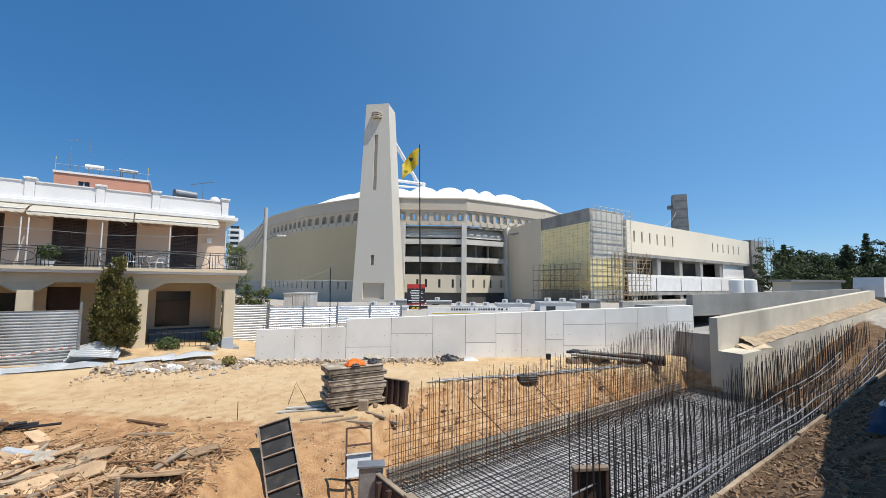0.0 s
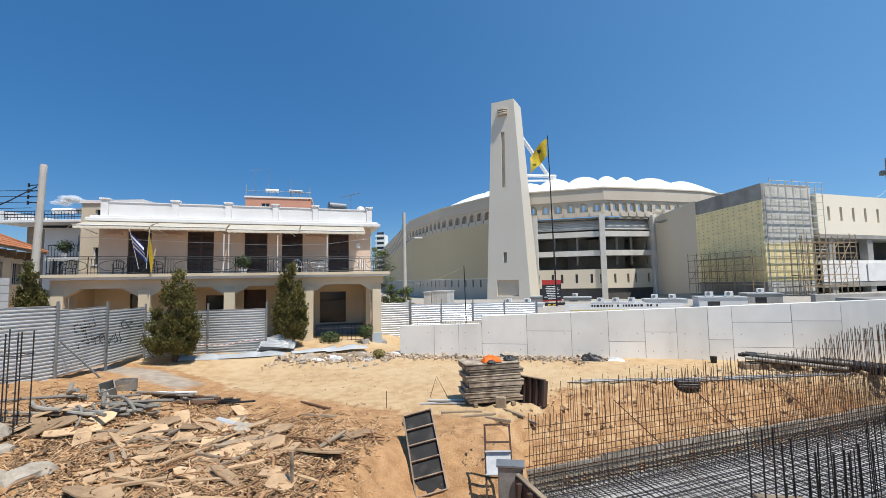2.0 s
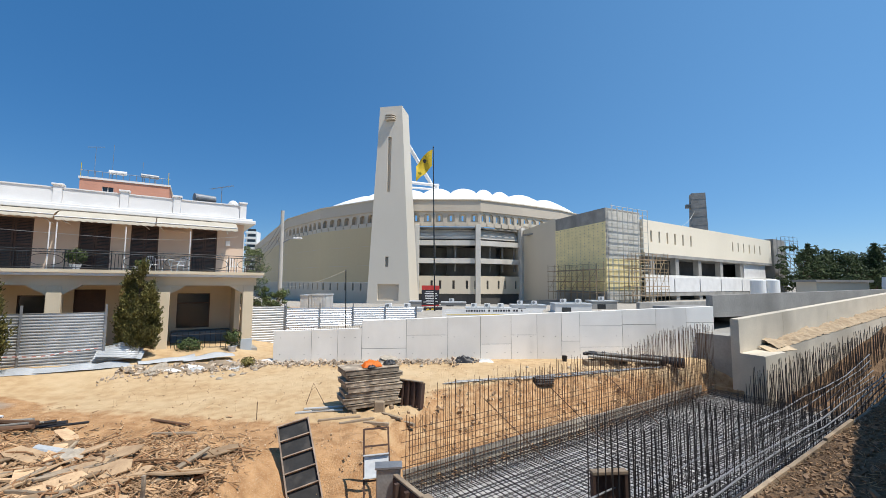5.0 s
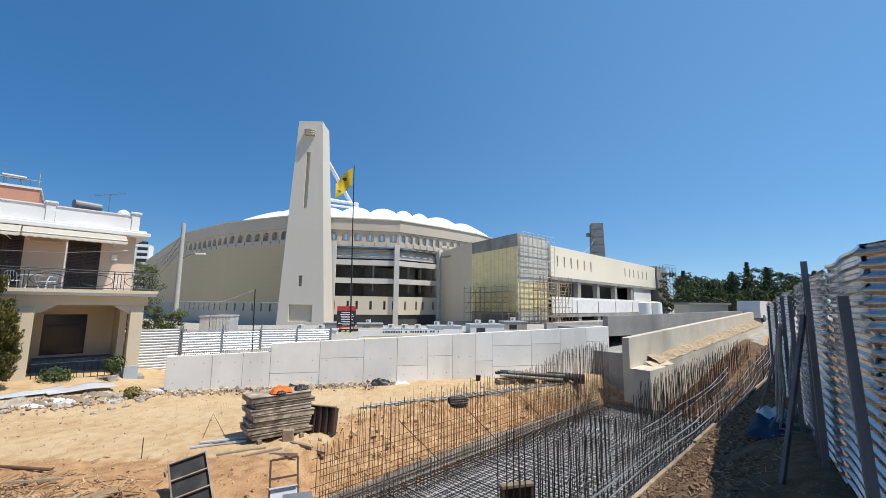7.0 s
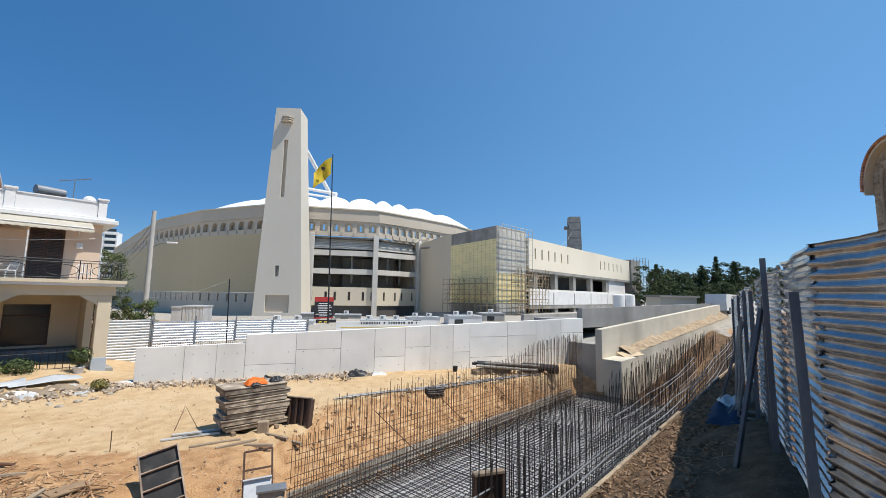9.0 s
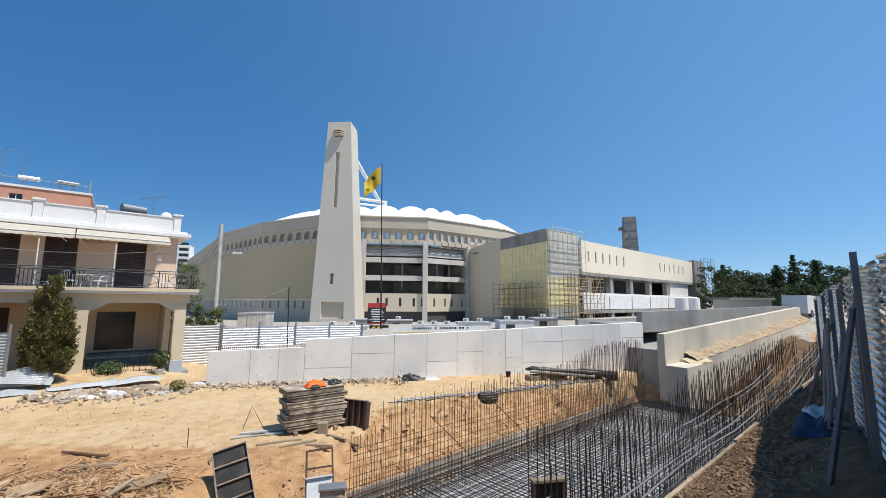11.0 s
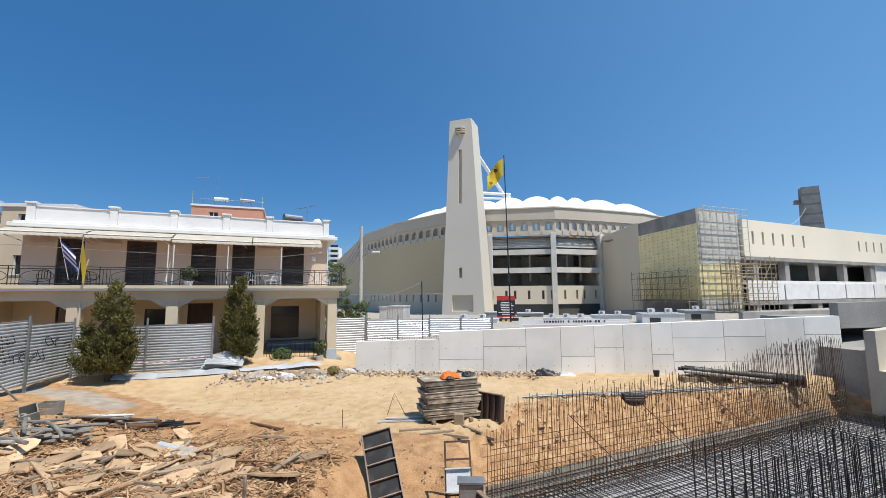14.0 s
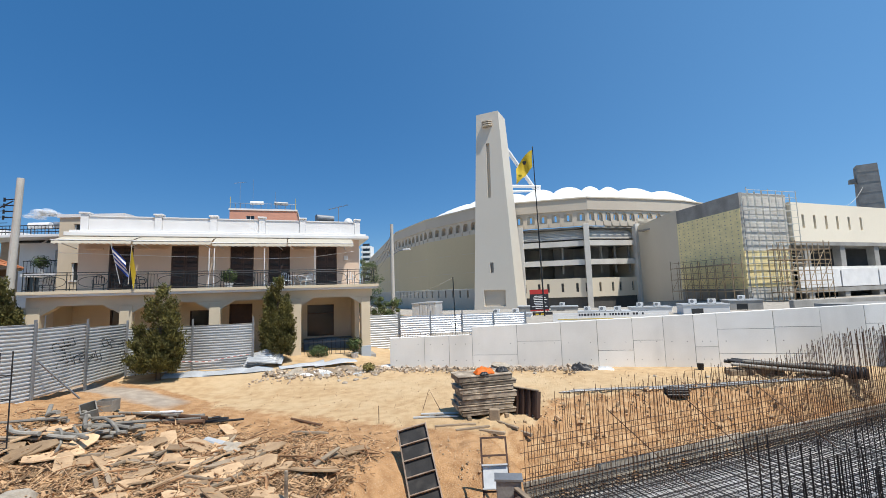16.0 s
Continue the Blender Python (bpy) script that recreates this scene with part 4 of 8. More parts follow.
def shutter_leaf(name, parent, x0, x1, y, z0, z1):
    """A louvred wooden leaf: stiles and rails, with each slat under it."""
    bm = BM()
    box(bm, x0, x0 + 0.07, y, y + 0.045, z0, z1)
    box(bm, x1 - 0.07, x1, y, y + 0.045, z0, z1)
    for z in (z0, (z0 + z1) / 2 - 0.05, z1 - 0.1):
        box(bm, x0 + 0.07, x1 - 0.07, y, y + 0.045, z, z + 0.1)
    leaf_ = part(name, bm, M_SHUT, parent)
    z, first = z0 + 0.12, None
    while z < z1 - 0.12:
        if first is None:
            first = part("slat", box(BM(), x0 + 0.07, x1 - 0.07, y + 0.012, y + 0.03, 0, 0.045), M_SHUT, leaf_)
            first.matrix_basis = Matrix.Translation((0, 0, z))
        else:
            share("slat", first.data, leaf_, Matrix.Translation((0, 0, z)))
        z += 0.075
    return leaf_


def railing(parent, x0, x1, y, z):
    """Iron railing: rails, bars and oval rings, panel by panel."""
    n = max(1, round((x1 - x0) / 1.75))
    w = (x1 - x0) / n
    for zz in (0.08, 0.8, 0.92):
        part("rail", tube(BM(), (x0, y, z + zz), (x1, y, z + zz), 0.02, 5), M_IRON, parent)
    for i in range(n):
        a = x0 + i * w
        for k in (0.0, 0.14, 0.28, 0.42):
            part("baluster", tube(BM(), (a + k, y, z + 0.0), (a + k, y, z + (0.94 if k == 0 else 0.8)), 0.014 if k else 0.022, 5), M_IRON, parent)
        bm = BM()
        cx, cw = a + 0.42 + (w - 0.42) / 2, (w - 0.5) / 2
        path_tube(bm, [(cx + cw * math.cos(t), y, z + 0.44 + 0.27 * math.sin(t)) for t in np.linspace(0, 2 * math.pi, 21)], 0.015, 5)
        part("ring", bm, M_IRON, parent)


def build_house():
    h = empty("house", HM, "two-storey cream house with long balcony, awnings and white parapet", "house")
    X0, X1 = -17.2, 0.35
    # ground floor: recessed wall, columns with haunches, slab
    gh = [(-3.75, -2.0, 1.05, 3.15), (-8.5, -7.15, 0.15, 3.4), (-10.7, -9.4, 1.3, 3.1), (-14.8, -13.7, 1.3, 3.3)]
    part("ground_wall", wall_with_holes(BM(), -16.9, -0.55, 3.5, 3.8, -0.6, 3.95, gh), M_CREAM, h)
    for a, b, c, d in gh:
        w = part("window", box(BM(), a, b, 3.65, 3.7, c, d), M_GLASS_D if c > 0.3 else M_SHUT, h)
        bm = BM()
        for q in ((a, a + 0.06, c, d), (b - 0.06, b, c, d), (a + 0.06, b - 0.06, d - 0.06, d), (a + 0.06, b - 0.06, c, c + 0.06)):
            box(bm, q[0], q[1], 3.58, 3.64, q[2], q[3])
        if b - a > 1.5:
            box(bm, a + 0.06, b - 0.06, 3.58, 3.63, d - 0.62, d - 0.56)
        part("frame", bm, M_SHUT, w)
    part("end_wall", box(BM(), -0.85, -0.55, 1.55, 3.495, -0.6, 3.95), M_CREAM, h)
    part("end_wall", box(BM(), -16.9, -16.6, 1.55, 3.495, -0.6, 3.95), M_CREAM, h)
    cols = [-0.36, -4.45, -8.75, -12.9, -16.75]
    for c in cols:
        part("column", box(BM(), c - 0.28, c + 0.28, -0.02, 0.5, -0.5, 3.6, None, 0.02), M_CREAM, h)
        if c == -0.36:
            part("column_base", box(BM(), c - 0.3, c + 0.3, -0.05, 0.53, -0.5, 0.62, None, 0.01), mat("pale_blue_dado", (0.42, 0.47, 0.52), (0.36, 0.41, 0.46), 0.85, scale=2, fine=20, stain=0.4), h)
        o = [(c - 0.28, 3.2), (c + 0.28, 3.2), (c + 0.95, 3.62), (c + 0.95, 3.66), (c - 0.95, 3.66), (c - 0.95, 3.62)]
        if c > -1:
            o = [(c - 0.28, 3.2), (c + 0.28, 3.2), (c + 0.28, 3.66), (c - 0.95, 3.66), (c - 0.95, 3.62)]
        part("haunch", slab_xz(BM(), o, 0.02, 0.46), M_CREAM, h)
    part("beam", box(BM(), X0 + 0.15, X1 - 0.3, 0.0, 0.48, 3.665, 4.12), M_CREAM, h)
    part("porch_soffit", box(BM(), X0 + 0.15, X1 - 0.3, 0.485, 3.5, 3.98, 4.12), M_CREAM, h)
    part("balcony_slab", box(BM(), X0, X1, -0.35, 9.0, 4.125, 4.32, None, 0.015), M_WHITE, h)
    part("slab_edge", box(BM(), X0 - 0.05, X1 + 0.05, -0.42, -0.353, 4.26, 4.42), M_CREAM, h)
    part("porch_floor", box(BM(), X0, X1 - 0.1, 0.0, 3.5, -0.5, 0.05), M_CONC_OLD, h)
    # upper floor
    doors = [(-14.35, -13.2), (-11.35, -9.95), (-8.25, -6.95), (-6.1, -4.85), (-3.25, -1.95)]
    uh = [(a, b, 4.33, 6.95) for a, b in doors]
    part("upper_wall", wall_with_holes(BM(), -15.75, -0.5, 1.7, 2.0, 4.33, 7.4, uh), M_PEACH, h)
    part("upper_side", box(BM(), -0.8, -0.5, 2.003, 9, 4.33, 7.4), M_CREAM, h)
    part("upper_side", box(BM(), -15.75, -15.45, 2.003, 9, 4.33, 7.4), M_CREAM, h)
    part("lower_side", box(BM(), -16.9, -16.6, 3.803, 9, -0.6, 4.1), M_CREAM, h)
    part("lower_side", box(BM(), -0.85, -0.55, 3.803, 9, -0.6, 4.1), M_CREAM, h)
    part("back_wall", box(BM(), -16.9, -0.5, 9.003, 9.3, -0.6, 7.4), M_CREAM, h)
    for k, (a, b) in enumerate(doors):
        d = part("door", box(BM(), a, b, 1.9, 1.98, 4.33, 6.95), M_GLASS_D, h, "dark balcony door behind shutters")
        mid = (a + b) / 2
        shutter_leaf("shutter", d, a + 0.01, mid - 0.01, 1.76, 4.36, 6.93)
        shutter_leaf("shutter", d, mid + 0.01, b - 0.01, 1.76, 4.36, 6.93)
    for a, b in ((-15.4, -14.6), (-12.9, -11.6), (-4.6, -3.5)):
        part("wall_lamp_ledge", box(BM(), a, b, 1.55, 1.698, 6.72, 6.8), M_PEACH, h)
    # cornice and parapet
    part("cornice", box(BM(), -16.2, 0.05, 1.05, 9.4, 7.403, 7.62, None, 0.03), M_WHITE, h)
    part("cornice", box(BM(), -16.05, -0.1, 1.25, 9.3, 7.623, 7.75, None, 0.02), M_WHITE, h)
    posts = [-15.55, -12.05, -9.2, -6.5, -4.08, -0.6]
    for a, b in zip(posts, posts[1:]):
        part("parapet", box(BM(), a + 0.19, b - 0.19, 1.75, 1.95, 7.753, 8.58), M_WHITE, h)
        part("parapet_cap", box(BM(), a + 0.19, b - 0.19, 1.7, 2.0, 8.583, 8.64), M_WHITE, h)
    for p in posts:
        q = part("parapet_post", box(BM(), p - 0.18, p + 0.18, 1.68, 2.03, 7.753, 8.72), M_WHITE, h)
        part("post_cap", box(BM(), p - 0.25, p + 0.25, 1.61, 2.1, 8.723, 8.82, None, 0.015), M_WHITE, q)
    for x in (-15.55, -0.6):
        part("parapet", box(BM(), x - 0.1, x + 0.1, 2.04, 9.2, 7.753, 8.5), M_WHITE, h)
    part("roof", box(BM(), -15.4, -0.75, 2.05, 9.2, 7.5, 7.78), M_CONC_OLD, h)
    railing(h, X0 + 0.1, X1 - 0.1, -0.25, 4.42)
    for y in (0.5, 1.2):
        part("baluster", tube(BM(), (X1 - 0.1, y, 4.33), (X1 - 0.1, y, 5.34), 0.02, 5), M_IRON, h)
    part("rail", tube(BM(), (X1 - 0.1, -0.25, 5.34), (X1 - 0.1, 1.7, 5.34), 0.02, 5), M_IRON, h)
    # awnings in their frames
    for k, (a, b, drop) in enumerate(((-16.1, -12.7, 7.0), (-12.65, -8.95, 6.98), (-8.9, -5.0, 6.9), (-4.95, -1.1, 6.92))):
        bm = BM()
        n = 26
        up = [bm.verts.new((a + (b - a) * i / n, 1.15, 7.38)) for i in range(n + 1)]
        mi = [bm.verts.new((a + (b - a) * i / n, 0.45, 7.2 - 0.03 * math.sin(i * 0.9))) for i in range(n + 1)]
        lo = [bm.verts.new((a + (b - a) * i / n, -0.25, drop)) for i in range(n + 1)]
        va = [bm.verts.new((a + (b - a) * i / n, -0.27 + 0.02 * math.sin(i * 2.1), drop - 0.15 - 0.04 * (i % 2))) for i in range(n + 1)]
        for r0, r1 in ((up, mi), (mi, lo), (lo, va)):
            for i in range(n):
                bm.faces.new((r0[i], r1[i], r1[i + 1], r0[i + 1]))
        aw = part("awning", bm, M_AWN, h, "cream cloth awning with scalloped edge", smooth=True)
        part("front_bar", tube(BM(), (a, -0.25, drop + 0.02), (b, -0.25, drop + 0.02), 0.025, 6), M_WHITE, aw)
        for x in (a + 0.3, b - 0.3):
            part("arm", tube(BM(), (x, 1.65, 6.75), (x - 0.35, -0.24, drop + 0.04), 0.02, 5), M_WHITE, aw)
        part("roller", tube(BM(), (a, 1.18, 7.3), (b, 1.18, 7.3), 0.07, 8), M_AWN, aw)
    for x in (-9.05, -8.8, -6.2, -3.4, -0.75):
        part("awning_pole", tube(BM(), (x, -0.2, 4.35), (x, -0.2, 6.62), 0.028, 6), M_WHITE, h)
    part("clothes_line", path_tube(BM(), [(-16, 0.2, 6.4), (-11, 0.2, 6.2), (-6, 0.2, 6.05), (-3.5, 0.2, 6.15), (-1, 0.2, 6.5)], 0.012, 4), M_WHITE, h)
    part("meter_box", box(BM(), -1.5, -1.25, 1.6, 1.698, 6.05, 6.35, None, 0.01), M_WHITE, h)
    # ground-floor iron fence
    for i in range(14):
        x = -4.0 + i * 0.26
        part("fence_bar", tube(BM(), (x, 0.05, 0.0), (x, 0.05, 1.15), 0.015, 5), M_IRON, h)
    for z in (0.25, 1.0):
        part("fence_rail", tube(BM(), (-4.1, 0.05, z), (-0.65, 0.05, z), 0.018, 5), M_IRON, h)
    part("porch_tank", box(BM(), -4.0, -0.9, 2.3, 3.4, 0.06, 0.95, None, 0.02), mat("blue_grey_paint", (0.10, 0.14, 0.18), (0.08, 0.11, 0.14), 0.6), h)


build_house()
HP = lambda x, y, z: HM @ Vector((x, y, z))


def plant(x, y, z, r, hgt, seed, m0=HM, potted=True, label="leafy green potted plant on the balcony floor", bush=M_SHRUB):
    p = empty("potted_plant" if potted else "shrub", m0 @ Matrix.Translation((x, y, z)), label, "plant")
    rng = random.Random(seed)
    base = 0.0
    if potted:
        bm = BM()
        tube(bm, (0, 0, 0), (0, 0, 0.3), 0.15, 12, 0.22)
        tube(bm, (0, 0, 0.3), (0, 0, 0.34), 0.24, 12)
        part("pot", bm, M_WHITE, p)
        base = 0.32
    bm = BM()
    for i in range(5):
        a = rng.uniform(0, 6.28)
        tube(bm, (0, 0, base * 0.9), (0.5 * r * math.cos(a), 0.5 * r * math.sin(a), base + hgt * 0.6), 0.015, 5, 0.006)
    part("stem", bm, M_BARK, p)
    bm = BM()
    for i in range(int(260 * r / 0.4)):
        d = Vector((rng.gauss(0, 1), rng.gauss(0, 1), rng.gauss(0, 1))).normalized() * rng.uniform(0.45, 1.0)
        c = Vector((d.x * r, d.y * r, base + hgt / 2 + d.z * hgt / 2))
        leaf(bm, c, d, rng.uniform(0.06, 0.12), rng)
    part("foliage", bm, bush, p)
    return p


def leaf(bm, c, d, size, rng):
    """A pointed leaf bent along its middle."""
    q = Matrix.Rotation(rng.uniform(0, 6.28), 3, Vector(d) if Vector(d).length > 0.01 else Vector((0, 0, 1)))
    t = q @ Vector(d).orthogonal().normalized()
    s = t.cross(Vector(d)).normalized()
    a = Vector(d).normalized()
    v = [bm.verts.new(c + p) for p in (-t * size, s * size * 0.4 + a * size * 0.2, t * size, -s * size * 0.4 + a * size * 0.2)]
    bm.faces.new((v[0], v[1], v[2]))
    bm.faces.new((v[0], v[2], v[3]))


plant(-8.1, 0.3, 4.33, 0.5, 0.85, 1)
plant(-5.6, 0.6, 4.33, 0.22, 0.35, 2)
plant(-1.15, -0.6, 0.0, 0.5, 1.0, 3, potted=True, label="dark leafy plant in a pot beside the porch fence")
plant(-3.2, -0.4, 0.0, 0.75, 0.95, 4, potted=False, label="oleander shrub at the foot of the porch")


def chair(x, y, rz, mt, label):
    c = empty("garden_chair", HM @ Matrix.Translation((x, y, 4.33)) @ Matrix.Rotation(rz, 4, "Z"), label, "chair", "balcony chairs")
    part("seat", box(BM(), -0.24, 0.24, -0.22, 0.22, 0.41, 0.45, None, 0.01), mt, c)
    bm = BM()
    path_tube(bm, [(-0.22, 0.24, 0.45), (-0.22, 0.34, 0.8), (-0.1, 0.36, 0.9), (0.1, 0.36, 0.9), (0.22, 0.34, 0.8), (0.22, 0.24, 0.45)], 0.02, 5)
    for k in (-0.1, 0, 0.1):
        tube(bm, (k, 0.24, 0.45), (k, 0.36, 0.88), 0.016, 5)
    part("backrest", bm, mt, c)
    for a in (-0.21, 0.21):
        for b in (-0.19, 0.2):
            part("leg", tube(BM(), (a, b, 0.41), (a * 1.1, b * 1.15, 0), 0.02, 5), mt, c)
        part("armrest", path_tube(BM(), [(a * 1.15, 0.28, 0.66), (a * 1.2, -0.1, 0.66), (a * 1.15, -0.2, 0.43)], 0.02, 5), mt, c)


chair(-5.0, 0.6, 0.4, M_WHITE, "white plastic garden chair on the balcony")
chair(-3.9, 0.6, -0.9, M_WHITE, "white plastic garden chair on the balcony")
chair(-1.2, 0.6, 0.2, M_WHITE, "white plastic garden chair on the balcony")
for x, a in ((-14.4, 0.3), (-13.3, -0.4), (-12.6, 0.9), (-16.6, 0.1)):
    chair(x, 0.7, a, M_BLACKPL, "black garden chair on the balcony")


def table(x, y):
    t = empty("balcony_table", HM @ Matrix.Translation((x, y, 4.33)), "round white metal table on the balcony", "table")
    part("tabletop", tube(BM(), (0, 0, 0.7), (0, 0, 0.73), 0.42, 20), M_WHITE, t)
    for k in range(3):
        a = k * 2.1
        part("leg", tube(BM(), (0.1 * math.cos(a), 0.1 * math.sin(a), 0.7), (0.33 * math.cos(a), 0.33 * math.sin(a), 0), 0.018, 5), M_WHITE, t)


table(-4.45, 0.6)


def hung_flag(x, colours, lab, lean, width, drop, seed):
    """A flag that hangs from a slanting staff fixed to the rail."""
    f = empty("balcony_flag", HM @ Matrix.Translation((x, -0.3, 4.5)), lab, "flag", "flags on the balcony")
    top = Vector((lean, -0.5, 2.25))
    part("staff", tube(BM(), (0, 0, 0.2), top, 0.018, 6), M_WHITE, f)
    strips = colours
    n = len(strips)
    for k, mt in enumerate(strips):
        bm = BM()
        rows = []
        for i in range(9):
            v = i / 8
            row = []
            for u in (k / n, (k + 1) / n):
                fold = 0.07 * math.sin(9 * u + seed) * v
                p = top.lerp(Vector((0, 0, 0.2)), 0.06 + 0.5 * u * 0.9)
                row.append(bm.verts.new((p.x + width * v, p.y + fold - 0.01, p.z - drop * v)))
            rows.append(row)
        for a, b in zip(rows, rows[1:]):
            bm.faces.new((a[0], b[0], b[1], a[1]))
        part("cloth", bm, mt, f, smooth=True)


hung_flag(-13.1, [M_FLAGB, M_WHITE, M_FLAGB, M_WHITE, M_FLAGB, M_WHITE, M_FLAGB], "blue and white striped flag hanging from the balcony rail", -0.3, 0.6, 0.7, 1)
hung_flag(-12.75, [M_FLAGY, M_FLAGY], "yellow club flag hanging from the balcony rail", 0.25, 0.22, 1.35, 2)


# ---- roof things ----
def solar_boiler(m, mt=M_STEEL, size=1.0):
    s = empty("solar_water_heater", m, "rooftop solar water heater with horizontal steel tank", "water heater", "rooftop heaters")
    part("tank", tube(BM(), (-0.62 * size, 0, 0.95), (0.62 * size, 0, 0.95), 0.24, 16), mt, s)
    bm = BM()
    slab_xz(bm, [(-0.9, 0.05), (0.9, 0.05), (0.9, 0.12), (-0.9, 0.12)], -1.0, -0.05, Matrix.Rotation(radians(32), 4, "X"))
    part("collector", bm, M_GLASS_D, s)
    for x in (-0.5, 0.5):
        for y in (-0.15, 0.15):
            part("leg", tube(BM(), (x, y, -0.35), (x, y, 0.78), 0.025, 5), M_STEEL, s)


def antenna(m, hgt, yagi=True, label="thin television aerial on a roof mast"):
    a = empty("aerial", m, label, "aerial", "roof aerials")
    part("mast", tube(BM(), (0, 0, 0), (0, 0, hgt), 0.022, 5), M_STEEL, a)
    if yagi:
        part("boom", tube(BM(), (-0.75, 0, hgt - 0.1), (0.75, 0, hgt + 0.15), 0.018, 5), M_STEEL, a)
        for k in range(9):
            x = -0.7 + k * 0.17
            part("element", tube(BM(), (x, -0.22, hgt - 0.1 + (x + 0.75) * 0.167), (x, 0.22, hgt - 0.1 + (x + 0.75) * 0.167), 0.009, 4), M_STEEL, a)


solar_boiler(HM @ pose(-2.6, 3.6, 8.2, 0, 0, 20))
antenna(HM @ pose(-1.6, 4.2, 7.75, 0, 0, -30), 2.35)
dish = empty("satellite_dish", HM @ pose(-1.0, 3.2, 8.6, 0, 0, 0), "white satellite dish on the parapet", "dish")
bm = BM()
rings = [[bm.verts.new((0.3 * r * math.cos(t), -0.1 + 0.1 * r * r, 0.25 + 0.3 * r * math.sin(t))) for t in np.linspace(0, 2 * math.pi, 17)[:-1]] for r in (0.15, 0.55, 1.0)]
for a, b in zip(rings, rings[1:]):
    for i in range(16):
        bm.faces.new((a[i], a[(i + 1) % 16], b[(i + 1) % 16], b[i]))
bm.faces.new(rings[0])
part("reflector", bm, M_WHITE, dish, smooth=True)
part("bracket", tube(BM(), (0, 0, -0.9), (0, 0, 0.25), 0.025, 6), M_STEEL, dish)
chim = empty("roof_flue", HM @ pose(-4.3, 5.2, 7.75), "small dark flue pipe on the roof", "flue")
part("pipe", tube(BM(), (0, 0, 0), (0, 0, 1.3), 0.06, 8), M_IRON, chim)
part("cowl", tube(BM(), (0.25, 0, 0.5), (0.25, 0, 1.0), 0.13, 8), M_WHITE, chim)


def far_block(name, p, rz, sx, sy, z1, mt, label, rows=(), penthouse=None):
    """A plain neighbour building with windows cut as recessed units."""
    b = empty(name, Matrix.Translation((p[0], p[1], 0)) @ Matrix.Rotation(radians(rz), 4, "Z"), label, "building")
    holes = [(x - w / 2, x + w / 2, z - hh / 2, z + hh / 2) for x, z, w, hh in rows]
    part("front_wall", wall_with_holes(BM(), 0, sx, 0, 0.3, 0.3, z1, holes), mt, b)
    part("side_wall", box(BM(), 0, 0.3, 0.303, sy, 0.3, z1), mt, b)
    part("side_wall", box(BM(), sx - 0.3, sx, 0.303, sy, 0.3, z1), mt, b)
    part("back_wall", box(BM(), 0, sx, sy + 0.003, sy + 0.3, 0.3, z1), mt, b)
    part("roof", box(BM(), -0.1, sx + 0.1, -0.1, sy + 0.35, z1 + 0.003, z1 + 0.22), M_WHITE, b)
    for x, z, w, hh in rows:
        wn_ = part("window", box(BM(), x - w / 2, x + w / 2, 0.2, 0.25, z - hh / 2, z + hh / 2), M_GLASS_D, b)
        for q in ((x - w / 2 - 0.02, x - w / 2 + 0.05), (x + w / 2 - 0.05, x + w / 2 + 0.02), (x - 0.03, x + 0.03)):
            part("frame_bar", box(BM(), q[0], q[1], 0.1, 0.18, z - hh / 2, z + hh / 2), M_WHITE, wn_)
        part("sill", box(BM(), x - w / 2 - 0.1, x + w / 2 + 0.1, -0.06, 0.12, z - hh / 2 - 0.08, z - hh / 2), M_WHITE, wn_)
    return b


# pink building behind
pk = far_block("apartment_building", (-39.2, 42.9), 31, 8.0, 8, 15.3, M_PINK, "pink apartment building with white roof edge behind the house", [(2.4, 14.3, 1.0, 0.6)])
PK = pk.matrix_basis
solar_boiler(PK @ pose(2.9, 2.0, 15.75, 0, 0, 0), M_WHITE, 1.3)
solar_boiler(PK @ pose(5.9, 2.0, 15.75, 0, 0, 10), M_STEEL, 1.4)
antenna(PK @ pose(1.0, 1.0, 15.5), 3.6)
antenna(PK @ pose(2.4, 2.0, 15.5), 4.4, False, "tall thin aerial mast on the roof")
antenna(PK @ pose(5.2, 2.0, 15.5), 2.8, False, "thin aerial mast on the roof")
rail_y = empty("roof_railing", PK @ pose(0, 0, 15.5), "thin ochre iron railing round the flat roof", "railing")
for i in range(14):
    part("post", tube(BM(), (0.05 + i * 0.6, 0.05, 0), (0.05 + i * 0.6, 0.05, 0.75 if i not in (0, 13) else 1.5), 0.03, 5), M_FLAGY if i in (0, 13) else M_STEEL, rail_y)
part("rail", tube(BM(), (0, 0.05, 0.72), (8.0, 0.05, 0.72), 0.025, 5), M_STEEL, rail_y)

# white apartment house to the left
wa = far_block("apartment_building", (-38.03, 21.3), 18, 5.6, 8, 8.7, M_WHITE, "white apartment building with roof terrace and balcony", [(3.3, 7.6, 1.6, 1.2), (1.0, 5.6, 1.0, 1.3)])
WA = wa.matrix_basis
part("terrace_slab", box(BM(), -2.0, 4.8, -1.9, 6.0, 8.925, 9.12, None, 0.02), M_WHITE, wa)
part("terrace_end", box(BM(), -2.0, -1.2, -1.9, 5.0, 9.125, 9.8), M_WHITE, wa)
part("side_wing", box(BM(), -1.7, -0.003, 0.4, 5.5, 0.3, 8.92), M_BRICKY, wa)
for z in (9.3, 9.5, 9.75):
    part("terrace_rail", tube(BM(), (-1.2, -1.85, z), (4.75, -1.85, z), 0.03, 5), M_IRON, wa)
for i in range(26):
    part("terrace_baluster", tube(BM(), (-1.2 + i * 0.235, -1.85, 9.12), (-1.2 + i * 0.235, -1.85, 9.75), 0.014, 4), M_IRON, wa)
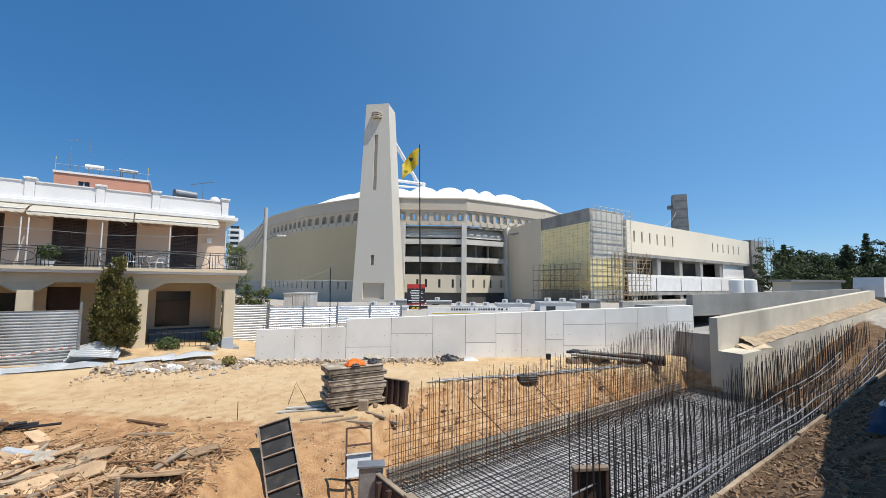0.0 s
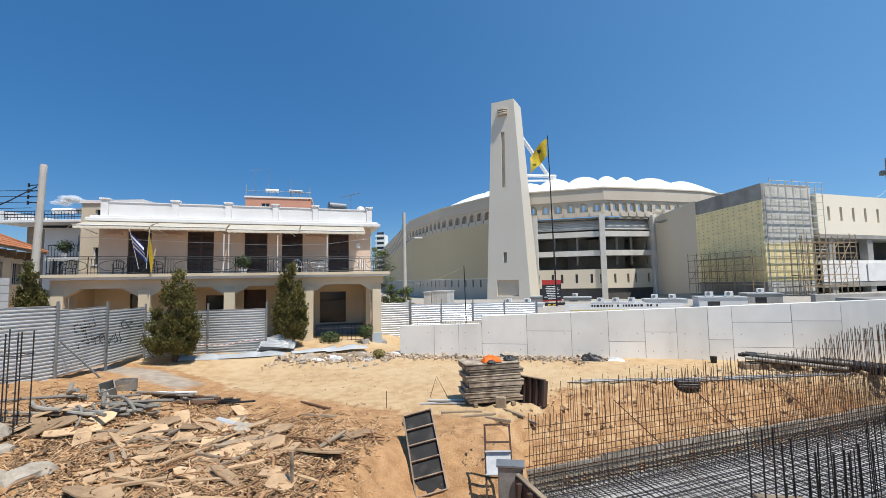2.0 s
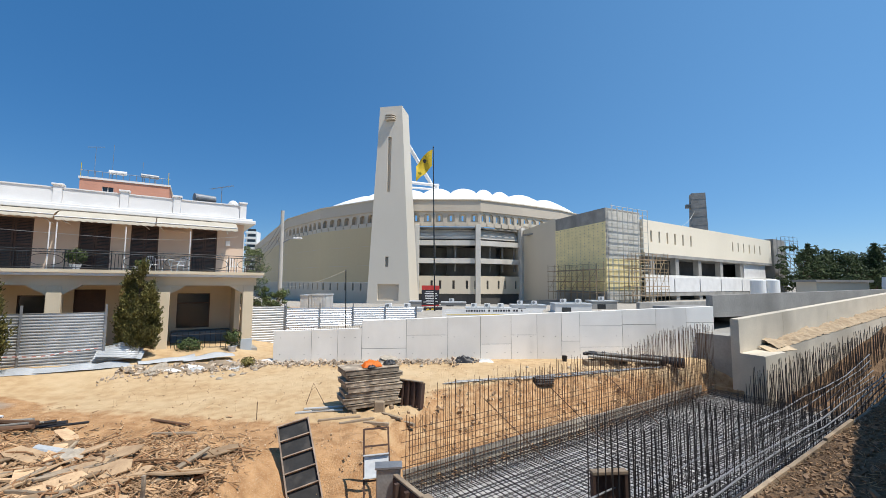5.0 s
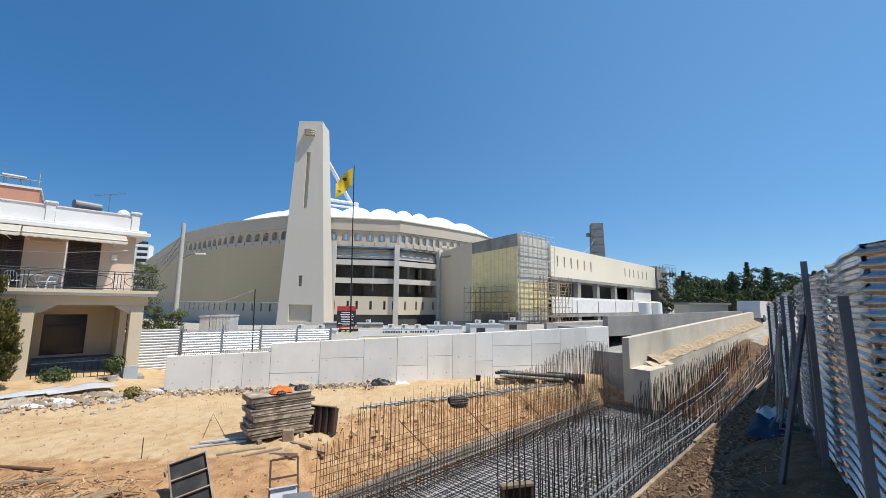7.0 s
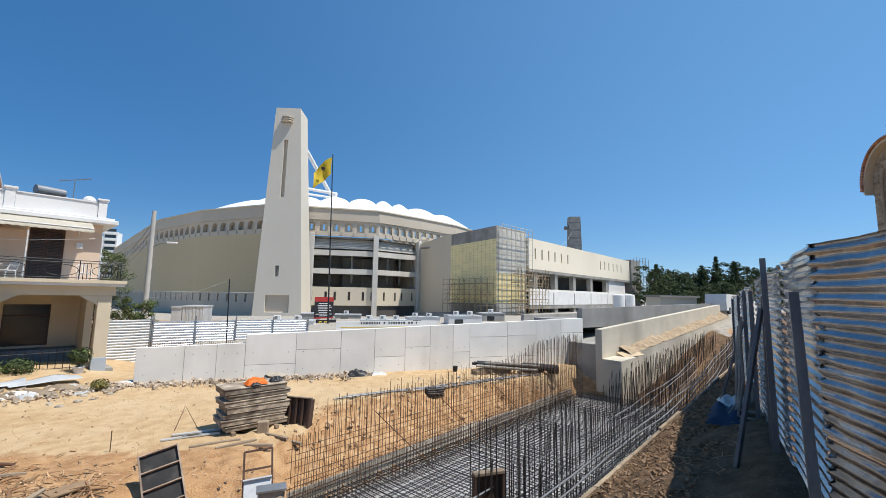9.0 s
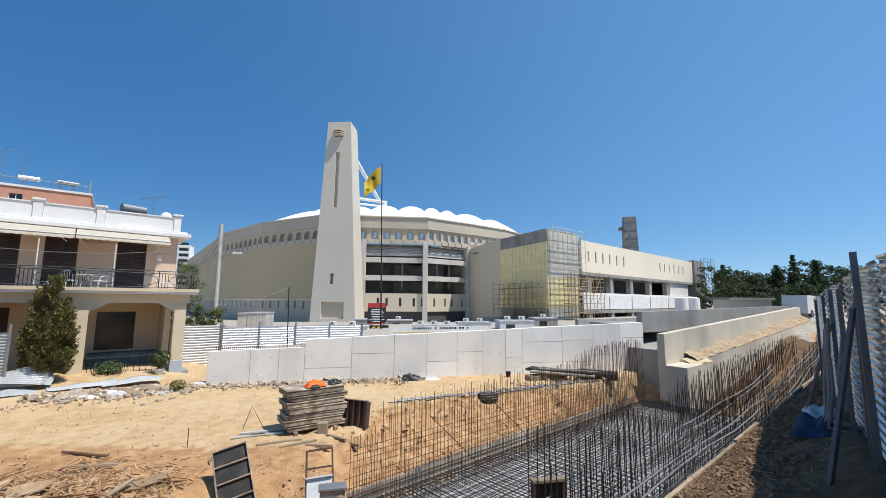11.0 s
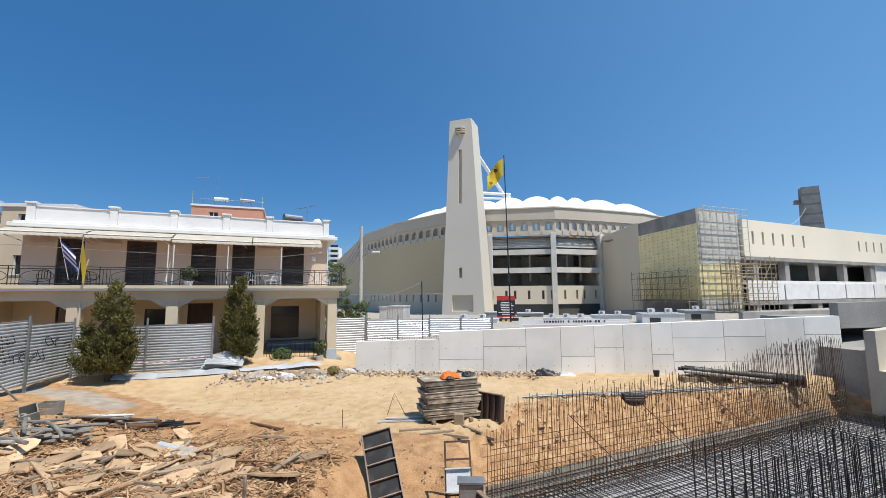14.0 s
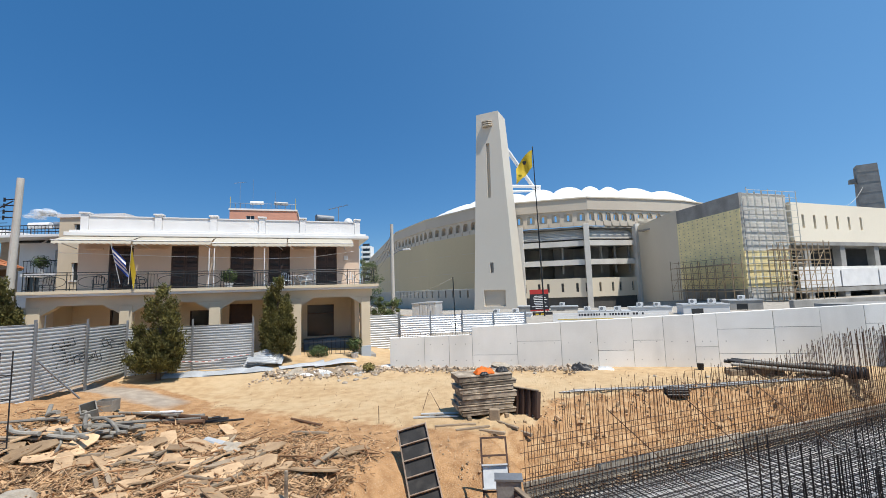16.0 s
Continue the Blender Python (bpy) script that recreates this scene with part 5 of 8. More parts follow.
part("balcony_slab", box(BM(), 1.6, 5.6, -1.6, -0.11, 6.2, 6.4), M_WHITE, wa)
for i in range(18):
    part("balcony_baluster", tube(BM(), (1.7 + i * 0.225, -1.5, 6.4), (1.7 + i * 0.225, -1.5, 7.3), 0.014, 4), M_IRON, wa)
part("balcony_rail", tube(BM(), (1.65, -1.5, 7.3), (5.55, -1.5, 7.3), 0.03, 5), M_IRON, wa)
solar_boiler(WA @ pose(0.9, 0.5, 9.2), M_WHITE, 1.2)
solar_boiler(WA @ pose(3.0, 0.5, 9.2), M_STEEL, 1.6)
plant(2.6, -1.2, 6.4, 0.6, 1.0, 11, WA, True, "leafy balcony plant in a pot")
plant(4.4, -1.2, 6.4, 0.6, 0.9, 12, WA, True, "leafy balcony plant in a pot")
wb = far_block("apartment_building", (-32.6, 20.3), 18, 4.2, 8, 10.1, M_CREAM, "narrow cream stairwell building behind the house", [(1.4, 9.2, 0.9, 0.9), (1.4, 6.4, 1.0, 1.2), (1.6, 2.5, 1.4, 1.2)])

# house with terracotta roof
def tiled_house():
    m = Matrix.Translation((-26.9, 11.0, 0.3)) @ Matrix.Rotation(radians(135), 4, "Z")
    t = empty("house", m, "cream house with overhanging terracotta tiled roof", "house")
    L, Z, PITCH = 10.0, 6.22, 28
    hol = [(2.6, 3.5, 3.3, 5.2), (5.45, 6.7, 3.6, 5.5), (8.0, 9.3, 4.2, 5.5)]
    pale = mat("pale_cream_wall", (0.82, 0.76, 0.63), (0.76, 0.70, 0.57), 0.85, scale=0.6, fine=20, bump=0.06, stain=0.15)
    part("wall", wall_with_holes(BM(), 0, L, 0, 0.3, 0, Z, hol), pale, t)
    part("wall", box(BM(), L - 0.3, L, 0.303, 8, 0, Z), pale, t)
    for a, b, c, d in hol:
        w = part("window", box(BM(), a, b, 0.2, 0.24, c, d), M_GLASS_D, t)
        bm = BM()
        for q in ((a - 0.12, a, c - 0.1, d + 0.12), (b, b + 0.12, c - 0.1, d + 0.12), (a, b, d, d + 0.12), (a, b, c - 0.1, c)):
            box(bm, q[0], q[1], -0.04, 0.1, q[2], q[3])
        part("frame", bm, M_WHITE, w)
        for k in range(1, 5):
            part("grille_bar", tube(BM(), (a + (b - a) * k / 5, 0.05, c), (a + (b - a) * k / 5, 0.05, d), 0.014, 4), M_WHITE, w)
    for i in range(9):
        part("eave_bracket", slab_xz(BM(), [(0, Z - 0.45), (0.09, Z - 0.45), (0.09, Z), (0, Z)], -0.5, -0.003, Matrix.Translation((0.4 + i * 1.3, 0, 0))), M_WOOD, t)
    part("eave_board", box(BM(), -0.3, L + 0.8, -0.8, -0.72, Z - 0.03, Z + 0.14), M_WOOD, t)
    rm = Matrix.Translation((0, -0.78, Z + 0.08)) @ Matrix.Rotation(radians(PITCH), 4, "X")
    cosp = math.cos(radians(PITCH))
    span = 5.4 / cosp

    def reach(v):
        return L + 0.8 - v * cosp
    part("roof_deck", prism(BM(), [(-0.3, 0), (L + 0.8, 0), (reach(span), span), (-0.3, span)], -0.06, 0.0, rm), M_WOOD, t)
    part("roof_deck", box(BM(), -0.3, L + 0.8, 0, 5.2, -0.06, 0.0, Matrix.Translation((0, 8.8, Z + 0.08)) @ Matrix.Scale(-1, 4, (0, 1, 0)) @ Matrix.Rotation(radians(22), 4, "X")), M_ROOF, t)
    bm = BM()
    prof = [(0.1 * math.cos(a), 0.055 * math.sin(a)) for a in np.linspace(math.pi, 0, 6)]
    rows = [[bm.verts.new((x, y, z + (0.03 if y == 0 else 0.0))) for x, z in prof] for y in (0, 0.46)]
    for i in range(5):
        bm.faces.new((rows[0][i], rows[1][i], rows[1][i + 1], rows[0][i + 1]))
    first = part("roof_tile", bm, M_ROOF, t)
    first.matrix_basis = rm @ Matrix.Translation((-0.2, -0.03, 0.005))
    for i in range(56):
        for j in range(5):
            if (i or j) and -0.2 + i * 0.205 < reach(j * 0.42 + 0.3):
                share("roof_tile", first.data, t, rm @ Matrix.Translation((-0.2 + i * 0.205, -0.03 + j * 0.42, 0.005)))
    bm = BM()
    for i in range(56):
        for j in range(5, 15):
            if -0.2 + i * 0.205 > reach(j * 0.42 + 0.3):
                continue
            mm = rm @ Matrix.Translation((-0.2 + i * 0.205, -0.03 + j * 0.42, 0.005))
            r2 = [[bm.verts.new(mm @ Vector((x, y, z + (0.03 if y == 0 else 0.0)))) for x, z in prof] for y in (0, 0.46)]
            for k in range(5):
                bm.faces.new((r2[0][k], r2[1][k], r2[1][k + 1], r2[0][k + 1]))
    tagged(part("upper_tiles", bm, M_ROOF, t), kind="stuff")
    part("hip_ridge", tube(BM(), rm @ Vector((L + 0.8, 0, 0.05)), rm @ Vector((reach(span), span, 0.05)), 0.12, 8), M_ROOF, t)
    part("downpipe", tube(BM(), (0.9, -0.08, 0.5), (0.9, -0.08, 3.6), 0.06, 8), M_WHITE, t)


tiled_house()


def utility_pole(p, z0, z1, r0, r1, label, lean=0.0):
    u = empty("utility_pole", Matrix.Translation((p[0], p[1], z0)), label, "pole", "utility poles")
    part("shaft", tube(BM(), (0, 0, -0.4), (lean, lean * 1.3, z1 - z0), r0, 14, r1), M_POLE, u, smooth=False)
    return u


up = utility_pole((-28.42, 15.42), 0.6, 11.2, 0.22, 0.16, "grey concrete utility pole with cable brackets", 0.14)
for k in range(4):
    z = 9.4 - k * 0.33
    part("insulator", tube(BM(), (-0.55, -0.1, z), (0.1, 0, z), 0.03, 5), M_IRON, up)
    part("insulator", tube(BM(), (-0.5, -0.1, z - 0.1), (-0.5, -0.1, z + 0.12), 0.05, 6), M_IRON, up)
for k in range(5):
    z = 9.75 - k * 0.33
    c = empty("overhead_cable", Matrix(), "thin black overhead cable sagging from the pole", "cable", "overhead cables")
    part("cable", path_tube(BM(), [(-28.9 - 16 * f, 15.5 - 9 * f, z - 1.0 * f * (1 - f)) for f in np.linspace(0, 1, 9)], 0.016, 4), M_IRON, c)
c = empty("overhead_cable", Matrix(), "black service cable running down to the tiled house", "cable", "overhead cables")
part("cable", path_tube(BM(), [(-28.4, 15.4, 9.9), (-28.2, 14.2, 8.9), (-28.2, 13.0, 8.0), (-28.3, 11.6, 7.4)], 0.035, 5), M_IRON, c)

up2 = utility_pole((-13.9, 34.0), 0.8, 10.35, 0.2, 0.14, "pale concrete street pole with a lamp arm", 0.0)
part("lamp_arm", path_tube(BM(), [(0.1, 0, 6.85), (0.7, -0.1, 7.15), (1.1, -0.15, 7.2)], 0.035, 6), M_STEEL, up2)
part("lamp_head", box(BM(), 1.05, 1.75, -0.25, -0.05, 7.15, 7.28, None, 0.03), M_WHITE, up2)
for k in range(3):
    c = empty("overhead_cable", Matrix(), "thin overhead cable between street poles", "cable", "overhead cables")
    part("cable", path_tube(BM(), [(-13.9 - 20 * f, 34 + 40 * f, 9.6 - 0.6 * k - 3 * f * (1 - f)) for f in np.linspace(0, 1, 8)], 0.018, 4), M_IRON, c)


# ---- corrugated hoardings ----
def hoarding(p, q, z, hgt, pitch, amp, mt, label, posts=2, lift=0.0, sag=0.012, seed=0, post_up=0.15, braces=(), side=1, name="hoarding"):
    m, length = frame2(p, q, z)
    hrd = empty(name, m, label, "hoarding", "site hoardings")
    n = max(1, round(length / 2.2))
    for k in range(n):
        bm = BM()
        corrugated(bm, length / n + 0.04, hgt, pitch, amp, Matrix.Translation((k * length / n, 0.012 * (k % 2), lift)), sag, seed + k)
        part("sheet", bm, mt, hrd)
    for k in range(posts):
        x = length * k / max(1, posts - 1)
        part("post", box(BM(), x - 0.04, x + 0.04, -0.06 - amp, -0.005 - amp, -0.3, hgt + lift + post_up), M_STEEL, hrd)
    for x, dx, zz, dy in braces:
        part("brace", tube(BM(), (x, -0.08 - amp, zz), (x + dx, -dy, -0.1), 0.035, 5), M_STEEL, hrd)
    return hrd


F0, F1, F2, F3 = (-19.1, 4.6), (-19.0, 11.1), (-20.9, 16.0), (-16.0, 19.1)
hoarding(F0, F1, 0.75, 2.85, 0.132, 0.055, M_GALVP, "grey corrugated metal site hoarding", 3, 0.0, 0.015, 1)
gm = ((F1[0] + F2[0]) / 2, (F1[1] + F2[1]) / 2)
hoarding(F1, (gm[0] + 0.03, gm[1] - 0.05), 0.62, 2.55, 0.132, 0.055, M_GALVP, "corrugated metal gate leaf with painted scrawl", 2, 0.25, 0.015, 11, 0.2, ((0.1, 0.9, 1.6, 1.1),), name="gate_leaf")
hoarding(gm, F2, 0.60, 2.4, 0.132, 0.055, M_GALVP, "corrugated metal gate leaf hanging over a gap", 2, 0.22, 0.015, 21, 0.15, ((2.6, 0.7, 1.0, 0.9),), name="gate_leaf")
hoarding((F2[0] + 0.05, F2[1] + 0.1), F3, 0.45, 2.5, 0.128, 0.055, M_GALVM, "bright corrugated metal hoarding in front of the house", 3, 0.0, 0.012, 31, 0.35)
# slack red and white tape before the house hoarding
M_TAPE_R = mat("faded_red_tape", (0.55, 0.22, 0.18), (0.48, 0.18, 0.15), 0.5)
tm_, tl_ = frame2(F2, F3, 0.5)
tape = empty("barrier_tape", tm_, "slack red and white barrier tape before the hoarding", "tape")
for k in range(30):
    xs_ = [1.2 + (tl_ - 1.4) * (k + q) / 30 for q in (0, 1)]
    zs_ = [0.62 + 0.22 * ((x - 3.2) / 2.4) ** 2 + 0.03 * math.sin(3 * x) for x in xs_]
    bm = BM()
    bm.faces.new([bm.verts.new(p) for p in ((xs_[0], -0.13, zs_[0]), (xs_[1], -0.13, zs_[1]), (xs_[1], -0.12, zs_[1] + 0.035), (xs_[0], -0.12, zs_[0] + 0.035))])
    part("strip", bm, M_TAPE_R if k % 2 else M_WHITE, tape)
# dark scrawl on the gate leaves, as plain strokes
for p, q, marks, z in ((F1, gm, ((1.2, 1.15), (1.75, 1.2), (2.3, 1.15), (1.3, 1.85), (0.9, 1.7)), 0.75), (gm, F2, ((0.3, 1.3), (2.2, 1.75), (2.3, 1.2), (2.25, 0.7), (1.0, 1.9)), 0.45)):
    m, _ = frame2(p, q, z)
    g = empty("painted_scrawl", m, "faded black spray-paint strokes on the gate", "graffiti")
    rng = random.Random(5)
    for x, zz in marks:
        for k in range(3):
            ph, amp = rng.uniform(0, 6.28), rng.uniform(0.07, 0.16)
            x0, h0 = x + k * 0.27, rng.uniform(0.3, 0.5)
            pts = [(x0 + amp * math.sin(ph + 5.2 * f) + 0.1 * f, -0.052, zz - 0.1 + h0 * f + 0.06 * math.cos(ph + 7 * f)) for f in np.linspace(0, 1, 9)]
            bm = path_tube(BM(), pts, 0.02, 5)
            for v in bm.verts:
                v.co.y = -0.062 + (v.co.y + 0.052) * 0.1
            part("stroke", bm, M_TERR, g)
# grey panel fence before the tiled house
m, length = frame2((-27.2, 7.4), (-24.6, 12.6), 0.45)
M_FPAN = mat("grey_panel_paint", (0.40, 0.41, 0.41), (0.30, 0.31, 0.31), 0.6, scale=0.8, fine=14, stain=0.3)
pf = empty("panel_fence", m, "grey horizontal panel fence in front of the tiled house", "fence")
for k in range(4):
    for j in range(12):
        part("board", box(BM(), k * length / 4, (k + 1) * length / 4 - 0.06, 0, 0.03, j * 0.36, j * 0.36 + 0.34, None, 0.008), M_FPAN, pf)
    part("post", box(BM(), k * length / 4 - 0.08, k * length / 4 + 0.02, -0.05, 0.06, 0, 4.5), M_FPAN, pf)


# ---- reinforcement in the excavation ----
def local_pit(s, n, z=0.0):
    return Matrix.Translation((*pit(s, n), z)) @ PITROT


blind = empty("blinding_slab", local_pit(0, 0), "pale blinding concrete under the reinforcement", "slab", kind="structure")
part("slab", prism(BM(), [(3.8, 3.12), (24.1, 3.12), (24.1, 10.3), (5.55, 10.3), (3.85, 7.8)], FLOOR_Z - 0.1, FLOOR_Z), mat("blinding_concrete", (0.52, 0.515, 0.50), (0.38, 0.375, 0.36), 0.85, scale=1.2, fine=14, bump=0.1, stain=0.4), blind)

ROD = {}


def rod(name, parent, a, b, r, mt):
    """A straight bar as an object on a shared unit rod."""
    key = mt.name
    if key not in ROD:
        me = bpy.data.meshes.new("bar")
        bm = tube(BM(), (0, 0, 0), (0, 0, 1), 1.0, 6)
        bm.to_mesh(me)
        bm.free()
        me.materials.append(mt)
        ROD[key] = me
    a, b = Vector(a), Vector(b)
    d = b - a
    q = d.to_track_quat("Z", "Y").to_matrix().to_4x4()
    return share(name, ROD[key], parent, Matrix.Translation(a) @ q @ Matrix.Diagonal((r, r, d.length, 1)))


def build_reinforcement():
    rng = random.Random(12)
    base = local_pit(0, 0)
    # raft mats
    raft = empty("raft_mesh", base, "dense dark steel reinforcement mat on the excavation floor", "reinforcement")
    for layer, z in ((0, FLOOR_Z + 0.06), (1, FLOOR_Z + 0.3)):
        n = 3.3
        while n < 10.2:
            rod("long_bar", raft, (3.95 + 0.68 * max(0.0, n - 7.6), n + rng.uniform(-0.02, 0.02), z), (24.0, n + rng.uniform(-0.02, 0.02), z), 0.01, M_REBAR)
            n += 0.165 if layer else 0.33
        s = 4.0
        while s < 24.0:
            rod("cross_bar", raft, (s + rng.uniform(-0.02, 0.02), 3.2, z + 0.025), (s + rng.uniform(-0.02, 0.02), min(10.2, 7.6 + (s - 3.95) / 0.68), z + 0.025), 0.01, M_REBAR)
            s += 0.165 if layer else 0.33
    # far wall cage: rusty starter bars with ledgers
    far = empty("wall_reinforcement", base, "rows of rusty vertical starter bars along the far side", "reinforcement", "wall cages")
    s, k = 5.42, 0
    while s < 23.4:
        tip = (0.85 if s < 6.4 else 1.5 + 0.02 * (s - 6)) + rng.uniform(-0.14, 0.1)
        if s > 16:
            tip += 0.55 * min(1, (s - 16) / 3)
        for n in (9.78, 10.12):
            rod("starter_bar", far, (s, n, FLOOR_Z), (s + rng.uniform(-0.035, 0.035), n + rng.uniform(-0.05, 0.05), tip + rng.uniform(-0.1, 0.05)), 0.008, M_RUST)
        s += 0.155 if s < 16 else 0.13
    for z in (FLOOR_Z + 0.15, FLOOR_Z + 0.3, FLOOR_Z + 0.45, FLOOR_Z + 0.6, -0.62, -0.3, 0.05, 0.38):
        for n in (9.76, 10.14):
            rod("ledger_bar", far, (5.3, n, z + rng.uniform(-0.03, 0.03)), (23.2, n, z + rng.uniform(-0.03, 0.06)), 0.010, M_RUST if z > -0.7 else M_REBAR)
    for s0, z0 in ((8.0, 0.9), (10.8, 1.0), (14.2, 0.9)):
        rod("brace_bar", far, (s0, 9.9, z0), (s0 + 1.4, 8.6, FLOOR_Z + 0.5), 0.014, M_RUST)
    # near wall cage: dark bars
    near = empty("wall_reinforcement", base, "dark vertical wall bars with long horizontal ties", "reinforcement", "wall cages")
    s = 5.4
    while s < 37:
        tip = 2.0 - 0.085 * min(10, max(0, s - 8)) + 0.085 * max(0, s - 20) + 0.16 * math.sin(s * 2.3) + rng.uniform(-0.2, 0.15)
        if s < 6.6:
            tip = 2.25 if rng.random() < 0.6 else 1.5
        for n in (3.5, 3.85, 4.3):
            if not (s > 24 and n > 4.2) and not (s > 9 and n == 3.85):
                rod("wall_bar", near, (s + rng.uniform(-0.02, 0.02), n, FLOOR_Z), (s + rng.uniform(-0.05, 0.05), n + rng.uniform(-0.06, 0.06), tip), 0.007 if s > 7 else 0.011, M_REBAR)
        s += 0.15 if s > 7 else 0.21
    for k in range(11):
        z = -1.25 + k * 0.22
        for n in (3.48, 4.33):
            pts = [(5.3 + i * 2.2, n + 0.05 * math.sin(i * 1.9 + k), z + 0.03 * math.sin(i * 1.3 + k * 2) + 0.16 * max(0, i - 6)) for i in range(15 if n < 4 else 10)]
            for a, b in zip(pts, pts[1:]):
                rod("tie_bar", near, a, b, 0.017, M_STEEL if (k + int(n * 10)) % 3 else M_REBAR)
    # starter bars round the ramp footing
    rs = empty("wall_reinforcement", base, "thin vertical bars standing before the ramp footing", "reinforcement", "wall cages")
    for row, (n0, n1) in enumerate(((7.2, 4.9), (7.8, 5.5))):
        s = 20.8 + row
        while s < 36:
            f = (s - 20.8) / 15
            n = n0 + (n1 - n0) * f
            zt = 0.35 + 1.75 * f + rng.uniform(-0.25, 0.2)
            rod("starter_bar", rs, (s, n, FLOOR_Z), (s + rng.uniform(-0.05, 0.05), n + rng.uniform(-0.06, 0.06), zt), 0.011, M_REBAR)
            s += 0.125
    # edge boards and kerb
    kerb = empty("edge_form", base, "pale timber edge form along the excavation", "formwork")
    s = 4.2
    while s < 36:
        l = rng.uniform(2.2, 3.6)
        part("board", box(BM(), s, s + l - 0.04, 2.98, 3.06, 0.4, 0.88 + rng.uniform(-0.05, 0.05), None, 0.008), M_WOOD, kerb)
        s += l
    part("footing_face", box(BM(), 4.2, 36, 3.07, 3.14, FLOOR_Z, 0.4), M_CONC_OLD, kerb)
    M_EDGE = mat("cement_stained_board", (0.58, 0.53, 0.45), (0.40, 0.35, 0.28), 0.9, scale=2.5, fine=22, bump=0.2, rand=0.25, stain=0.5)
    fk = empty("edge_form", base, "weathered timber edge boards below the earth bank", "formwork")
    s = 5.45
    while s < 23:
        l = rng.uniform(1.8, 2.6)
        part("board", box(BM(), s, s + l - 0.03, 10.3, 10.36, FLOOR_Z, -0.74 + rng.uniform(-0.06, 0.06), None, 0.008), M_EDGE, fk)
        s += l


build_reinforcement()


def end_formwork():
    m = local_pit(3.7, 7.55)
    f = empty("end_formwork", m, "brown formwork wall closing the end of the excavation", "formwork")
    for k in range(5):
        part("panel", box(BM(), -0.06, 0.03, -0.78 * (k + 1) + 0.01, -0.78 * k - 0.01, FLOOR_Z, 0.55, None, 0.008), M_FORM, f)
        for j in range(2):
            part("rib", box(BM(), -0.15, -0.061, -0.78 * k - 0.3 - j * 0.38, -0.78 * k - 0.22 - j * 0.38, FLOOR_Z, 0.54), M_FORM, f)
    part("capping_board", box(BM(), -0.05, 0.05, -3.9, 0.0, 0.555, 0.6, None, 0.008), M_WOOD, f)
    part("capping_board", box(BM(), -0.08, 0.08, -3.4, -1.1, 0.605, 0.66, None, 0.01), M_WOOD, f)
    st = empty("form_post", Matrix.Translation((-1.45, 8.45, -0.7)) @ Matrix.Rotation(radians(8), 4, "Z"), "grey steel form box standing at the excavation corner", "formwork")
    part("front_plate", box(BM(), -0.24, 0.24, -0.12, 0.12, 0, 1.38, None, 0.02), mat("zinc_plate", (0.36, 0.36, 0.35), (0.22, 0.215, 0.205), 0.55, metal=0.4, scale=3, fine=22, stain=0.6), st)
    part("top_flange", box(BM(), -0.27, 0.27, -0.15, 0.15, 1.383, 1.42), M_STEEL, st)
    pn = empty("shuttering", local_pit(6.0, 4.35, FLOOR_Z) @ pose(0, 0, 0, 0, 0, -30), "brown form panel standing upright among the bars", "formwork")
    part("sheet", box(BM(), -0.3, 0.3, 0.0, 0.03, 0, 2.6), M_FORM, pn)
    for x in (-0.3, 0.25):
        part("stile", box(BM(), x, x + 0.05, -0.09, -0.002, 0, 2.6), M_FORM, pn)
    part("cap", box(BM(), -0.31, 0.31, -0.1, 0.04, 2.603, 2.66, None, 0.008), M_WOOD, pn)


end_formwork()


def leaning_form():
    """A steel-framed form panel with five cells, leaning on the earth face."""
    lo, hi = Vector((-3.8, 9.41, -0.72)), Vector((-4.55, 10.5, 0.76))
    up = (hi - lo).normalized()
    right = Vector((0.985, 0.17, 0)).normalized()
    right = (right - up * right.dot(up)).normalized()
    m = Matrix((right, up, right.cross(up))).transposed().to_4x4()
    m.translation = lo
    L, w = (hi - lo).length, 0.78
    f = empty("shuttering", m, "steel-framed form panel with black plywood leaning on the earth", "formwork")
    part("plywood", box(BM(), 0.03, w - 0.03, 0.03, L - 0.03, -0.1, -0.08), M_PLY, f)
    rim = mat("scuffed_form_frame", (0.36, 0.28, 0.21), (0.19, 0.135, 0.10), 0.7, scale=4, fine=30, rand=0.2)
    for a in (0.0, w - 0.035):
        part("stile", box(BM(), a, a + 0.035, 0, L, -0.1, 0.0, None, 0.005), rim, f)
    for k in range(6):
        y = k * (L - 0.035) / 5
        part("rib", box(BM(), 0.036, w - 0.036, y, y + 0.03, -0.078, -0.003, None, 0.004), rim, f)


leaning_form()


def open_frame():
    """A small steel ladder frame with a grey tray leaning by the corner post."""
    f = empty("steel_frame", Matrix.Translation((-1.75, 9.0, -0.35)) @ pose(0, 0, 0, -30, -4, 6), "rusty open steel frame leaning beside the form box", "frame")
    for x in (-0.28, 0.28):
        part("stile", box(BM(), x - 0.02, x + 0.02, -0.02, 0.02, 0, 1.55), M_FORM, f)
    for z in (0.45, 0.8, 1.15, 1.52):
        part("rung", box(BM(), -0.26, 0.26, -0.02, 0.02, z, z + 0.035), M_FORM, f)
    tray = part("tray", box(BM(), -0.27, 0.27, -0.05, -0.024, 0.5, 0.98, None, 0.01), M_GALVP, f, "grey sheet-metal tray")
    for z in (0.5, 0.95):
        part("lip", box(BM(), -0.28, 0.28, -0.12, -0.052, z, z + 0.03), M_GALVP, tray)


open_frame()


